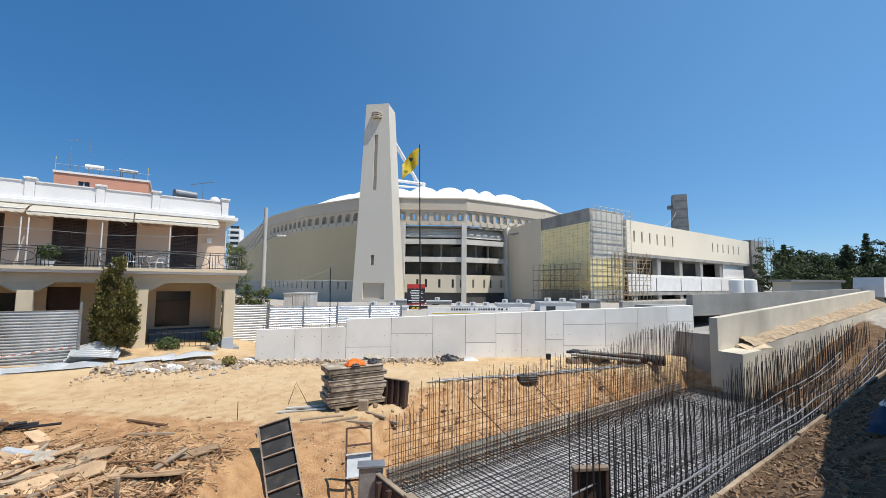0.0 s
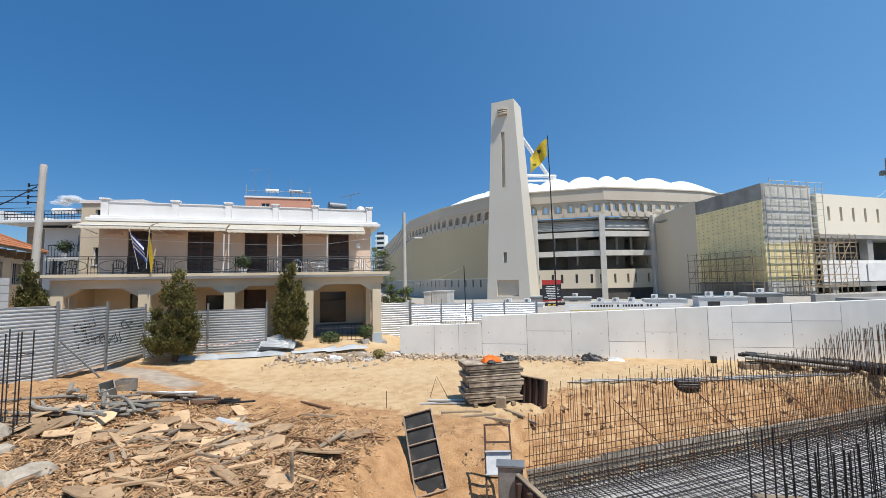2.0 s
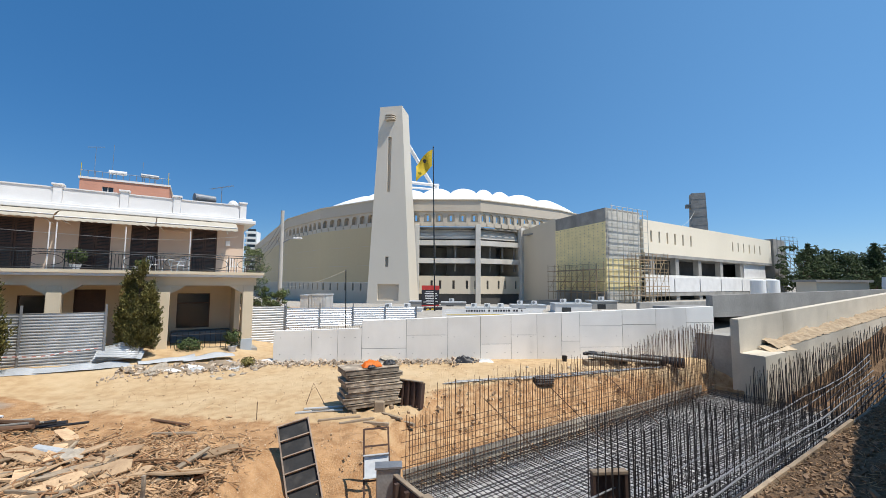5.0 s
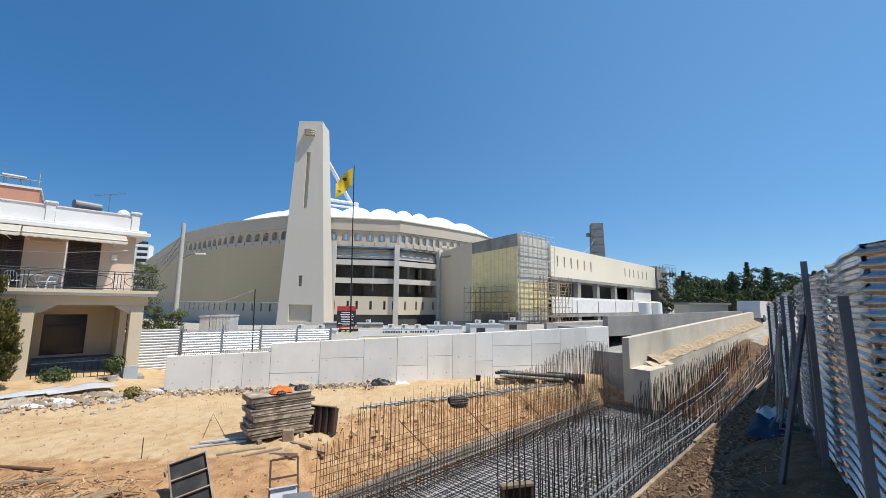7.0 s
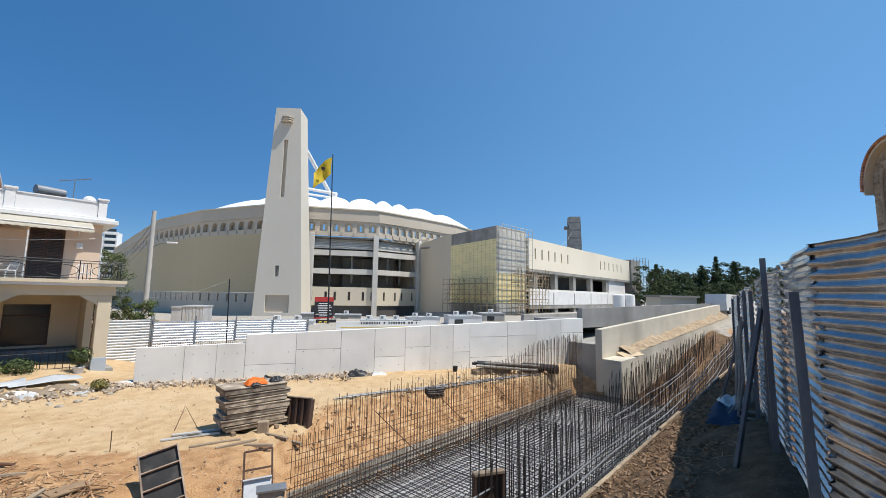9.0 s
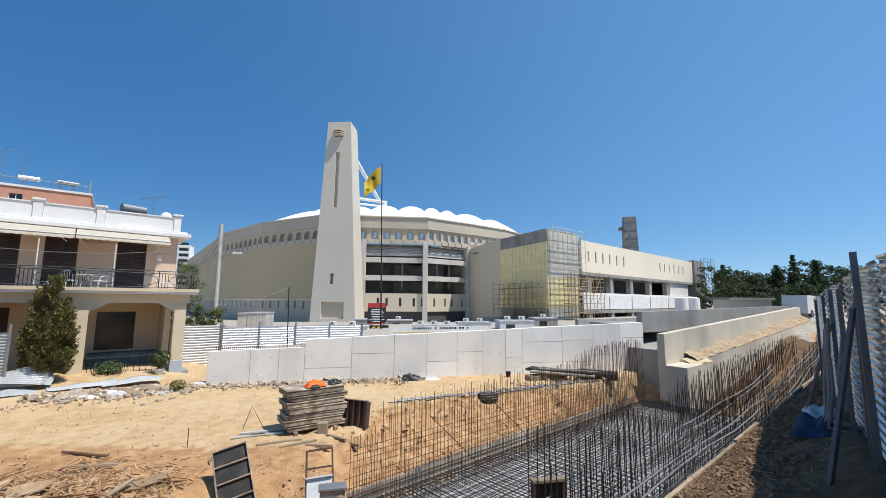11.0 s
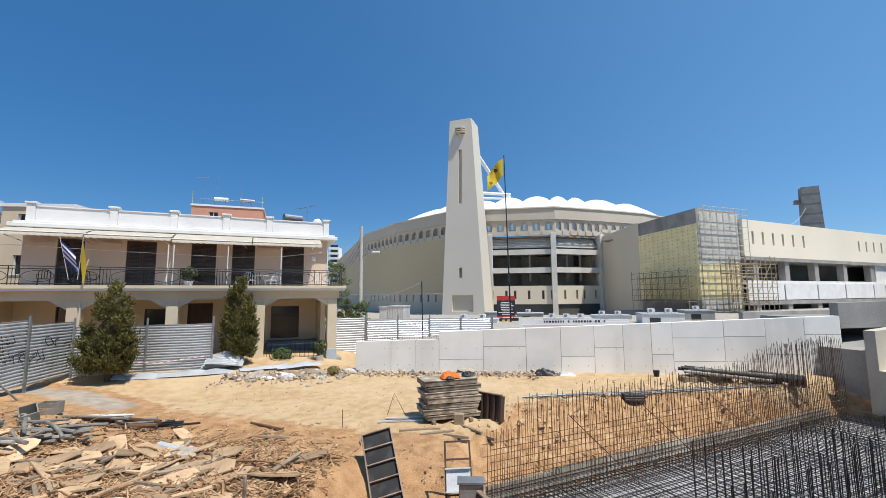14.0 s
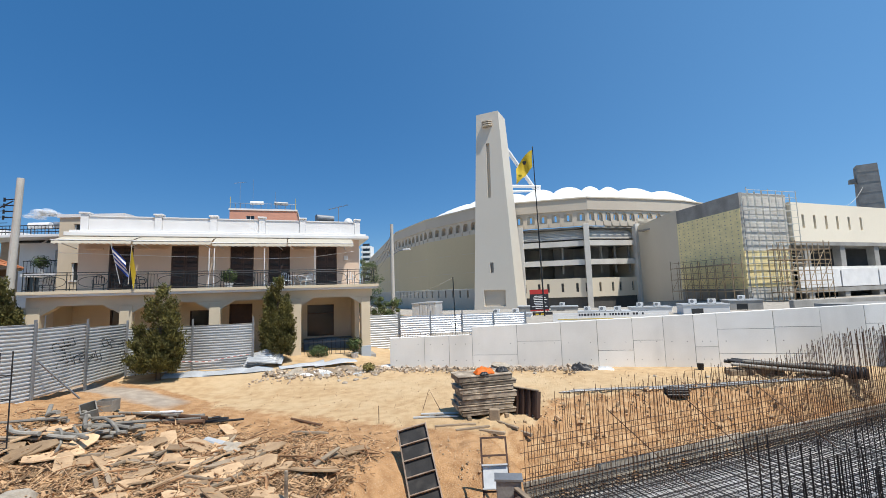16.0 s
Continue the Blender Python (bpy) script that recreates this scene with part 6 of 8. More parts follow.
# ---- loose things on the site ----
def panel_stack():
    m = Matrix.Translation((-2.9, 14.55, gz(-2.9, 14.4))) @ Matrix.Rotation(radians(27), 4, "Z")
    rng = random.Random(6)
    z = 0.1
    for x in (-0.7, 0.6):
        b = empty("timber_batten", m @ Matrix.Translation((x, 0, 0)), "short timber batten under the stacked panels", "timber", "battens")
        part("beam", box(BM(), -0.06, 0.06, -0.6, 0.6, 0, 0.095), M_WOOD, b)
    for k in range(7):
        t = (0.15, 0.17, 0.14, 0.2, 0.16, 0.14, 0.19)[k]
        p = empty("shuttering", m @ Matrix.Translation((rng.uniform(-0.09, 0.09), rng.uniform(-0.06, 0.06), z)) @ Matrix.Rotation(radians(rng.uniform(-3, 3)), 4, "Z") @ Matrix.Rotation(radians(rng.uniform(-0.9, 0.9)), 4, "Y"), "weathered timber form panel in a stack", "formwork", "stacked form panels")
        part("face_board", box(BM(), -0.97, 0.97, -0.52, 0.52, t - 0.03, t, None, 0.006), M_OLDWOOD, p)
        for y in (-0.5, 0.44):
            part("edge_beam", box(BM(), -0.95, 0.95, y, y + 0.06, 0.004, t - 0.033, None, 0.006), M_OLDWOOD, p)
        for x in (-0.95, -0.35, 0.3, 0.89):
            part("cross_piece", box(BM(), x, x + 0.06, -0.43, 0.43, 0.004, t - 0.033), M_OLDWOOD, p)
        z += t + 0.022
    cloth("safety_vest", m @ Matrix.Translation((-0.05, -0.25, z + 0.01)), 0.66, 0.4, 0.26, M_ORANGE, "crumpled bright orange work vest lying on the panels", "clothing", 3)
    cloth("work_bag", m @ Matrix.Translation((0.65, -0.1, z + 0.01)), 0.42, 0.28, 0.18, M_BLACKPL, "small black bag lying on the panels", "bag", 4)
    cloth("work_gloves", m @ Matrix.Translation((-0.1, -0.42, z + 0.01)), 0.3, 0.18, 0.1, M_BLACKPL, "dark cloth bundle lying on the panels", "cloth", 5)


def cloth(name, m, sx, sy, h, mt, label, cat, seed, n=14):
    """A crumpled heap of cloth or foil: a closed, folded mound."""
    ob = empty(name, m, label, cat)
    bm = BM()
    rows = []
    for j in range(n + 1):
        row = []
        for i in range(n + 1):
            u, v = 2 * i / n - 1, 2 * j / n - 1
            edge = max(0.0, 1 - max(abs(u), abs(v)) ** 3)
            w = noise.noise((u * 2.2 + seed * 3.1, v * 2.2, seed)) + 0.6 * noise.noise((u * 5 + seed, v * 5, 2.0))
            z = edge * h * (0.62 + 0.55 * w)
            row.append(bm.verts.new((sx / 2 * u * (1 + 0.12 * noise.noise((v * 3, seed, 1))), sy / 2 * v * (1 + 0.15 * noise.noise((u * 3, seed, 5))), max(0.0, z))))
        rows.append(row)
    for a, b in zip(rows, rows[1:]):
        for i in range(n):
            bm.faces.new((a[i], a[i + 1], b[i + 1], b[i]))
    part("body", bm, mt, ob, smooth=True)
    return ob


panel_stack()


def side_panel():
    m, l = frame2((-2.0, 14.75), (-1.12, 14.25), gz(-1.5, 14.5))
    p = empty("shuttering", m @ pose(0, 0, 0, -8, 0, 0), "dark form panel standing against the stack", "formwork")
    part("sheet", box(BM(), 0, l, 0, 0.03, 0.02, 0.86), M_FORM, p)
    for x in np.linspace(0.0, l - 0.05, 5):
        part("rib", box(BM(), x, x + 0.05, -0.1, -0.002, 0.02, 0.86), M_FORM, p)
    part("cap", box(BM(), -0.01, l + 0.01, -0.11, 0.04, 0.863, 0.9, None, 0.006), M_WOOD, p)
    part("side_plate", box(BM(), l + 0.002, l + 0.03, -0.1, 0.12, 0.02, 0.84), M_FORM, p)


side_panel()
for k, (x, y, rz, l) in enumerate(((-2.0, 13.4, -40, 0.9), (-1.5, 13.2, -35, 0.6), (-3.0, 12.9, 30, 1.1), (-2.4, 12.8, -10, 0.8), (-3.6, 13.1, 20, 1.3))):
    b = empty("timber_offcut", Matrix.Translation((x, y, gz(x, y) - 0.01)) @ pose(0, 0, 0, 0, 0, rz), "short raw timber offcut on the soil", "timber", "offcuts")
    part("beam", box(BM(), -l / 2, l / 2, -0.05, 0.05, 0, 0.07 + 0.02 * (k % 2), None, 0.006), M_WOOD, b)
sb = empty("cement_sack", Matrix.Translation((-2.45, 13.75, gz(-2.45, 13.75))), "crumpled pale paper sack against the stack", "sack")
bm = BM()
box(bm, -0.17, 0.17, -0.08, 0.08, 0, 0.4, None, 0.03)
part("body", bm, M_WOOD, sb)
for k, (x, y, l, rz) in enumerate(((-4.4, 14.2, 1.3, 15), (-4.6, 13.8, 1.2, 20), (-4.2, 13.9, 1.0, 10))):
    b = empty("metal_profile", Matrix.Translation((x, y, gz(x, y) + 0.02)) @ pose(0, 0, 0, 0, 0, rz), "thin grey metal profile on the ground", "profile", "profiles")
    part("strip", box(BM(), -l / 2, l / 2, -0.05, 0.05, 0, 0.04), M_GALVP, b)
tri = empty("bent_bar", Matrix.Translation((-4.9, 14.6, gz(-4.9, 14.6))), "bent rusty bar standing in the soil", "bar")
part("bar", path_tube(BM(), [(-0.25, 0, 0), (0.0, 0, 0.75), (0.35, 0.1, 0.05)], 0.012, 5), M_RUST, tri)
stk = empty("marker_stake", Matrix.Translation((-6.15, 13.0, gz(-6.15, 13))), "thin rusty stake driven into the ground", "stake")
part("bar", tube(BM(), (0, 0, -0.1), (0, 0, 0.55), 0.012, 5), M_RUST, stk)
stk = empty("marker_stake", Matrix.Translation((-5.55, 7.25, gz(-5.55, 7.25))), "weathered wooden stake standing in the debris", "stake")
part("post", box(BM(), -0.035, 0.03, -0.025, 0.025, -0.2, 0.7, None, 0.01), M_OLDWOOD, stk)

bp = empty("brick_pack", Matrix.Translation((4.05, 18.35, gz(4.05, 18.35))) @ pose(0, 0, 0, 0, 0, 8), "black pack of cable trays on the bank edge", "pack")
for k in range(3):
    part("tray", box(BM(), -0.4, 0.4, -0.22 + 0.02 * k, 0.22, k * 0.09, k * 0.09 + 0.08, None, 0.012), M_BLACKPL, bp)
for k in range(9):
    b = empty("loose_rebar", Matrix(), "long loose steel bar lying on the ground", "bar", "loose bars")
    dx = k * 0.07
    part("bar", path_tube(BM(), [(-0.4 + 1.3 * i + dx, 17.35 + 0.38 * i + 0.05 * math.sin(i + k) + dx * 0.8, gz(-0.4 + 1.3 * i + dx, 17.35 + 0.38 * i + dx * 0.8) + 0.06) for i in range(10)], 0.016, 5), M_STEEL if k % 2 else M_REBAR, b)
# pipes by the wall
hp = empty("timber_offcut", Matrix.Translation((8.0, 21.55, gz(8.0, 21.5))) @ pose(0, 0, 0, 0, 0, 20), "timber packing under the drain pipes", "timber", "offcuts")
for k in range(4):
    part("beam", box(BM(), -1.3 + 0.05 * k, 1.2, -0.3 + 0.17 * k, -0.18 + 0.17 * k, 0.0, 0.22 + 0.03 * (k % 2), None, 0.01), M_WOOD, hp)
for k in range(7):
    a, b = Vector((7.0 + 0.25 * (k % 3), 21.95 - 0.13 * k, 0.74 + 0.1 * (k % 2))), Vector((10.3 + 0.2 * (k % 2), 21.35 - 0.12 * k, 0.5 + 0.1 * (k % 3)))
    p = empty("drain_pipe", Matrix(), "black plastic drain pipe lying by the wall", "pipe", "drain pipes")
    part("tube", tube(BM(), a, b, 0.075, 12), M_BLACKPL if k < 5 else M_GREYPIPE, p)
cp = empty("corrugated_pipe", Matrix.Translation((10.7, 21.15, gz(10.6, 21.3) + 0.25)) @ pose(0, 0, 0, 0, 3, -16), "thick ribbed black drainage pipe", "pipe")
bm = BM()
rings = []
for i in range(45):
    r = 0.27 if (i // 2) % 2 else 0.235
    rings.append([bm.verts.new((-0.95 + i * 0.045, r * math.cos(t), r * math.sin(t))) for t in np.linspace(0, 2 * math.pi, 17)[:-1]])
for a, b in zip(rings, rings[1:]):
    for i in range(16):
        bm.faces.new((a[i], a[(i + 1) % 16], b[(i + 1) % 16], b[i]))
bm.faces.new(rings[0])
bm.faces.new(rings[-1])
part("tube", bm, M_BLACKPL, cp)
cloth("rubbish_bag", Matrix.Translation((0.75, 21.75, gz(0.75, 21.7))), 1.1, 0.6, 0.42, M_BLACKPL, "torn black rubbish bag by the concrete wall", "bag", 8)
cloth("plastic_sheet", Matrix.Translation((1.8, 21.9, gz(1.8, 21.7))), 1.0, 0.5, 0.2, M_GALVP, "crumpled grey plastic sheet by the wall", "sheet", 9)
gpot = empty("iron_bucket", Matrix.Translation((6.1, 22.2, gz(6.1, 22.2))), "small dark bucket by the wall", "bucket")
part("body", tube(BM(), (0, 0, 0), (0, 0, 0.3), 0.12, 10, 0.15), M_IRON, gpot)
for k in range(5):
    t = empty("roof_tile_pile", Matrix.Translation((-3.15 + 0.03 * k, 20.4, gz(-3.1, 20.4) + 0.02 + 0.09 * k)) @ pose(0, 0, 0, 2 * k, 0, 15 * k), "stacked dull terracotta basins by the wall", "basin", "basins")
    part("body", tube(BM(), (0, 0, 0), (0, 0, 0.08), 0.36, 14, 0.46), M_STONE, t)

# sheets lying before the house fence
m, l = frame2((-20.0, 13.2), (-11.2, 19.3))
for k in range(5):
    x, y = -18.6 + k * 1.45, 16.0 + k * 0.98
    s_ = empty("metal_sheet", Matrix.Translation((x, y, gz(x, y) + 0.06 + 0.01 * k)) @ pose(0, 0, 0, 4 - k, 3 - k, 34 + 2 * k), "flattened pale metal sheet lying on the ground", "sheet", "loose sheets")
    bm = BM()
    corrugated(bm, 2.3, 0.62, 0.1, 0.035, Matrix.Rotation(radians(-84), 4, "X"), 0.05, 40 + k, step=0.2)
    part("sheet", bm, M_GALVM, s_)
cs = empty("metal_sheet", Matrix.Translation((-15.3, 18.6, gz(-15.3, 18.6) + 0.05)) @ pose(0, 0, 0, 0, 0, 20), "crumpled heap of bright corrugated sheet", "sheet", "loose sheets")
for k in range(4):
    bm = BM()
    corrugated(bm, 1.7, 0.9, 0.13, 0.03, pose(-0.9 + 0.1 * k, 0.45 - 0.1 * k, 0.1 + 0.1 * k, -48 - 7 * k, 4 * k - 5, 3 * k), 0.11, 50 + k, step=0.12)
    part("sheet", bm, M_GALVM, cs)
rng = random.Random(77)
for k in range(16):
    x = -13.4 + k * 0.28 + rng.uniform(-0.3, 0.3)
    y = 18.9 + (x + 13.4) * 0.62 + rng.uniform(-0.7, 0.5)
    cloth("rubble_sheet", Matrix.Translation((x, y, gz(x, y) - 0.02)) @ pose(0, 0, 0, 0, 0, rng.uniform(0, 180)), rng.uniform(0.5, 1.4), rng.uniform(0.3, 0.6), rng.uniform(0.12, 0.35), rng.choice([M_GALVP, M_STONE, M_WHITE, M_WOOD]), "crumpled sheet and plaster rubble by the porch", "rubble", 100 + k, 8)
for k, (x, y, r) in enumerate(((-9.9, 20.3, 0.34),)):
    plant(x, y, gz(x, y), r, 0.5, 30 + k, Matrix(), False, "small dry yellow-green weed tuft on the soil", M_DRYW)
# silver duct and stone
dk = empty("broken_duct", Matrix.Translation((-9.3, 9.6, gz(-9.3, 9.6) + 0.08)) @ pose(0, 0, 0, 0, 0, -12), "dented grey metal duct piece in the debris", "duct")
part("tube", tube(BM(), (-0.5, 0, 0), (0.5, 0, 0), 0.13, 12, 0.1), M_GALVP, dk)
pp = empty("rusty_pipe", Matrix.Translation((-8.6, 12.6, gz(-8.6, 12.6) + 0.05)) @ pose(0, 0, 0, 0, 0, -18), "thin rusty pipe lying on the track", "pipe")
part("tube", tube(BM(), (-0.75, 0, 0), (0.75, 0, 0), 0.04, 8), M_RUST, pp)


# ---- wood debris heap ----
def rock(name, x, y, s, seed, label, mt=M_STONE, flat=0.7):
    o = empty(name, Matrix.Translation((x, y, gz(x, y) + 0.12 * s)) @ pose(0, 0, 0, 0, 0, seed * 37), label, "stone", "rubble stones")
    bm = BM()
    bmesh.ops.create_icosphere(bm, subdivisions=2, radius=s)
    for v in bm.verts:
        d = v.co.normalized()
        q = 1 + 0.35 * noise.noise(d * 1.6 + Vector((seed, 0, 0))) + 0.15 * noise.noise(d * 4 + Vector((0, seed, 0)))
        v.co = Vector((d.x * 1.25, d.y, d.z * flat)) * s * q
        v.co.z = round(v.co.z / (0.35 * s)) * 0.35 * s * 0.4 + v.co.z * 0.6
    part("block", bm, mt, o)


rng = random.Random(21)
for k in range(16):
    rock("concrete_rubble", -11.4 + rng.uniform(-1.0, 0.7), 5.0 + rng.uniform(-0.9, 1.3), rng.uniform(0.12, 0.34), k + 1, "broken pale concrete lump in the debris", M_STONE)
rock("concrete_rubble", -13.0, 6.0, 0.6, 61, "large broken concrete block at the debris edge", M_STONE, 0.6)
rock("concrete_rubble", -12.4, 5.4, 0.36, 62, "broken concrete block at the debris edge", M_STONE)
rock("concrete_rubble", -8.7, 9.4, 0.3, 63, "rounded pale stone in the debris", M_STONE, 0.6)
for k in range(30):
    x, y = rng.uniform(-13, 6), rng.uniform(19.6, 21.6)
    if x > -9 and y > 20.4 + 0.1 * (x + 9) * 0.1:
        rock("concrete_rubble", x, min(y, 21.0 + 0.1 * (x + 9)), rng.uniform(0.05, 0.13), 70 + k, "small broken stone along the wall foot", M_STONE)
    else:
        rock("concrete_rubble", -13.5 + rng.random() * 4.5, 18.0 + rng.random() * 3, rng.uniform(0.05, 0.14), 70 + k, "small broken stone before the house", M_STONE)


def plank(k, x, y, l, w, t, rz, ry, rx, mt, name, label, grp):
    p = empty(name, Matrix.Translation((x, y, gz(x, y) + 0.08 + 0.1 * abs(math.sin(radians(ry))) * l)) @ pose(0, 0, 0, rx, ry, rz), label, "wood", grp)
    bm = BM()
    n = 5
    rr = random.Random(k)
    lo, hi = [], []
    for i in range(n + 1):
        u = -l / 2 + l * i / n
        j = 0.012 * rr.uniform(-1, 1)
        e0, e1 = (rr.uniform(0.3, 1) if i in (0, n) else 1), (rr.uniform(0.3, 1) if i in (0, n) else 1)
        lo.append([bm.verts.new((u, -w / 2 * e0, j)), bm.verts.new((u, w / 2 * e1, j))])
        hi.append([bm.verts.new((u, -w / 2 * e0, j + t)), bm.verts.new((u, w / 2 * e1, j + t))])
    for i in range(n):
        for q in ((lo[i][1], lo[i + 1][1], lo[i + 1][0], lo[i][0]), (hi[i][0], hi[i + 1][0], hi[i + 1][1], hi[i][1]), (lo[i][0], lo[i + 1][0], hi[i + 1][0], hi[i][0]), (hi[i][1], hi[i + 1][1], lo[i + 1][1], lo[i][1])):
            bm.faces.new(q)
    bm.faces.new((lo[0][0], hi[0][0], hi[0][1], lo[0][1]))
    bm.faces.new((lo[n][1], hi[n][1], hi[n][0], lo[n][0]))
    part("piece", bm, mt, p)


M_SLAB = mat("bark_slab", (0.51, 0.35, 0.205), (0.36, 0.235, 0.135), 0.9, scale=3, fine=25, bump=0.4, rand=0.45)
for k in range(64):
    x, y = min(-5.6, rng.gauss(-9.8, 2.2)), rng.gauss(8.2, 1.1)
    plank(k, x, y, rng.uniform(0.5, 1.3), rng.uniform(0.25, 0.6), 0.03, rng.uniform(0, 180), rng.uniform(-14, 14), rng.uniform(-18, 18), M_SLAB, "bark_piece", "flat piece of tan bark and board in the debris", "bark slabs")
for k in range(46):
    x, y = rng.gauss(-9.6, 2.4), rng.gauss(8.0, 1.5)
    plank(200 + k, x, y, rng.uniform(0.5, 1.8), rng.uniform(0.05, 0.14), 0.045, rng.gauss(35, 35), rng.uniform(-8, 8), rng.uniform(-10, 10), M_WOOD if k % 3 else M_SLAB, "broken_plank", "splintered plank lying in the debris", "broken planks")
for k in range(110):
    x, y = min(-5.2, rng.gauss(-8.9, 2.4)), max(4.6, rng.gauss(8.3, 1.7))
    a, l, bend = rng.uniform(0, 6.28), rng.uniform(0.35, 1.1), rng.uniform(-0.5, 0.5)
    rt = empty("root", Matrix.Translation((x, y, gz(x, y) + 0.05)), "twisted dry brown root in the debris", "root", "dry roots")
    part("stem", path_tube(BM(), [(l * (f - 0.5) * math.cos(a + bend * f), l * (f - 0.5) * math.sin(a + bend * f) + 0.05 * math.sin(7 * f + k), 0.02 + 0.09 * abs(math.sin(2.6 * f + k))) for f in np.linspace(0, 1, 7)], rng.uniform(0.010, 0.026), 5), M_ROOT, rt)
for k in range(24):
    x, y = -14.2 + rng.uniform(-0.6, 2.4), 8.3 + rng.uniform(-0.7, 1.1)
    a = radians(rng.gauss(8, 22))
    l = rng.uniform(0.9, 2.4)
    b = empty("conduit_pipe", Matrix.Translation((x, y, gz(x, y) + 0.06 + 0.05 * (k % 4))), "grey dusty plastic conduit in a tangled heap", "pipe", "conduits")
    part("tube", path_tube(BM(), [(l * (f - 0.5) * math.cos(a), l * (f - 0.5) * math.sin(a) + 0.18 * math.sin(f * 3 + k), 0.12 * math.sin(f * 5 + k) * (k % 3 == 0)) for f in np.linspace(0, 1, 7)], rng.uniform(0.03, 0.06), 7), M_GREYPIPE, b)
for k in range(16):
    x, y = -12.6 + rng.uniform(-1.2, 1.6), 11.0 + rng.uniform(-0.5, 0.6)
    a = radians(rng.gauss(14, 12))
    l = rng.uniform(0.9, 2.2)
    b = empty("conduit_pipe", Matrix.Translation((x, y, gz(x, y) + 0.05 + 0.05 * (k % 3))), "pipe and rod from a heap beside the track", "pipe", "conduits")
    part("tube", tube(BM(), (-l / 2 * math.cos(a), -l / 2 * math.sin(a), 0), (l / 2 * math.cos(a), l / 2 * math.sin(a), 0.04), rng.uniform(0.025, 0.07), 8), rng.choice([M_GREYPIPE, M_GREYPIPE, M_RUST, M_WHITE, M_BLACKPL]), b)
for k, (x, y, rz) in enumerate(((-15.0, 10.9, 20), (-13.9, 9.6, -30))):
    cr = empty("plastic_crate", Matrix.Translation((x, y, gz(x, y) + 0.02)) @ pose(0, 0, 0, 12 * k, 18 * k, rz), "dusty dark open crate in the debris", "crate")
    for q in ((-0.28, 0.28, -0.2, -0.17), (-0.28, 0.28, 0.17, 0.2), (-0.28, -0.25, -0.169, 0.169), (0.25, 0.28, -0.169, 0.169)):
        part("side", box(BM(), *q, 0.0, 0.36), M_GREYPIPE, cr)
    part("bottom", box(BM(), -0.25, 0.25, -0.169, 0.169, 0.0, 0.03), M_GREYPIPE, cr)


def scatter(name, count, mt, label, gen, kind_cat, seed):
    """A joined litter of small splinters or clods lying on the ground."""
    rr = np.random.RandomState(seed)
    vs, fs = [], []
    pts = [gen(rr) for _ in range(count)]
    X, Y = np.array([p[0] for p in pts]), np.array([p[1] for p in pts])
    Z, _ = ground_height(X, Y)
    for (x, y, l, w, t), z in zip(pts, Z):
        a, e, r = rr.uniform(0, math.pi), rr.normal(0, 0.28), rr.normal(0, 0.5)
        ca, sa, ce, se = math.cos(a), math.sin(a), math.cos(e), math.sin(e)
        ux, uy, uz = ca * ce, sa * ce, se
        vx, vy, vz = -sa * math.cos(r), ca * math.cos(r), math.sin(r)
        nx, ny, nz = uy * vz - uz * vy, uz * vx - ux * vz, ux * vy - uy * vx
        k = len(vs)
        zc = z + 0.02 + abs(se) * l * 0.4 + t * 0.4
        for sx, sy, sz in ((-1, -1, -1), (1, -0.5, -1), (1, 0.6, -1), (-1, 1, -1), (-0.9, -0.9, 1), (0.9, -0.4, 1), (0.9, 0.5, 1), (-0.9, 0.8, 1)):
            hx, hy, hz = sx * l / 2, sy * w / 2, sz * t / 2
            vs.append((x + ux * hx + vx * hy + nx * hz, y + uy * hx + vy * hy + ny * hz, zc + uz * hx + vz * hy + nz * hz))
        fs += [(k, k + 3, k + 2, k + 1), (k + 4, k + 5, k + 6, k + 7), (k, k + 1, k + 5, k + 4), (k + 1, k + 2, k + 6, k + 5), (k + 2, k + 3, k + 7, k + 6), (k + 3, k, k + 4, k + 7)]
    me = bpy.data.meshes.new(name)
    me.from_pydata(vs, [], fs)
    me.materials.append(mt)
    return tagged(new(name, me), label, kind_cat, kind="stuff")


def chip(rr):
    x, y = rr.normal(-8.7, 2.7), rr.normal(7.2, 1.7)
    x = x if x < -5.0 else -10.0 - x
    l = abs(rr.normal(0.13, 0.1)) + 0.04
    return x, max(4.2, y), l, abs(rr.normal(0.03, 0.02)) + 0.012, 0.014


def twig(rr):
    x, y = rr.normal(-8.6, 2.7), rr.normal(7.5, 1.6)
    x = x if x < -4.8 else -9.6 - x
    return x, max(4.2, y), abs(rr.normal(0.2, 0.12)) + 0.06, 0.014, 0.014


def clod(rr):
    while True:
        x, y = rr.uniform(-14, 16), rr.uniform(5, 22)
        s, n = U.x * x + U.y * y, N.x * x + N.y * y
        if (n > 10.5 or s < 3.2) and not (y > 21.2 + 0.1 * (x + 9)) and not (abs(x + 2.9) < 1.3 and abs(y - 14.5) < 0.8):
            q = abs(rr.normal(0.0, 0.011)) + 0.004
            return x, y, q * 1.6, q * 1.3, q


def bank_clod(rr):
    s, f = rr.uniform(6.6, 22), rr.uniform(0, 1)
    n = 10.6 + f * (3.6 - 0.14 * max(0, s - 8))
    x, y = pit(s, n)
    q = abs(rr.normal(0.0, 0.03)) + 0.01
    return x, y, q * 1.7, q * 1.3, q


def shoulder_clod(rr):
    s, n = rr.uniform(4.5, 20), rr.uniform(1.2, 3.1)
    x, y = pit(s, n)
    q = abs(rr.normal(0.0, 0.02)) + 0.005
    return x, y, q * 2.2, q * 1.1, q


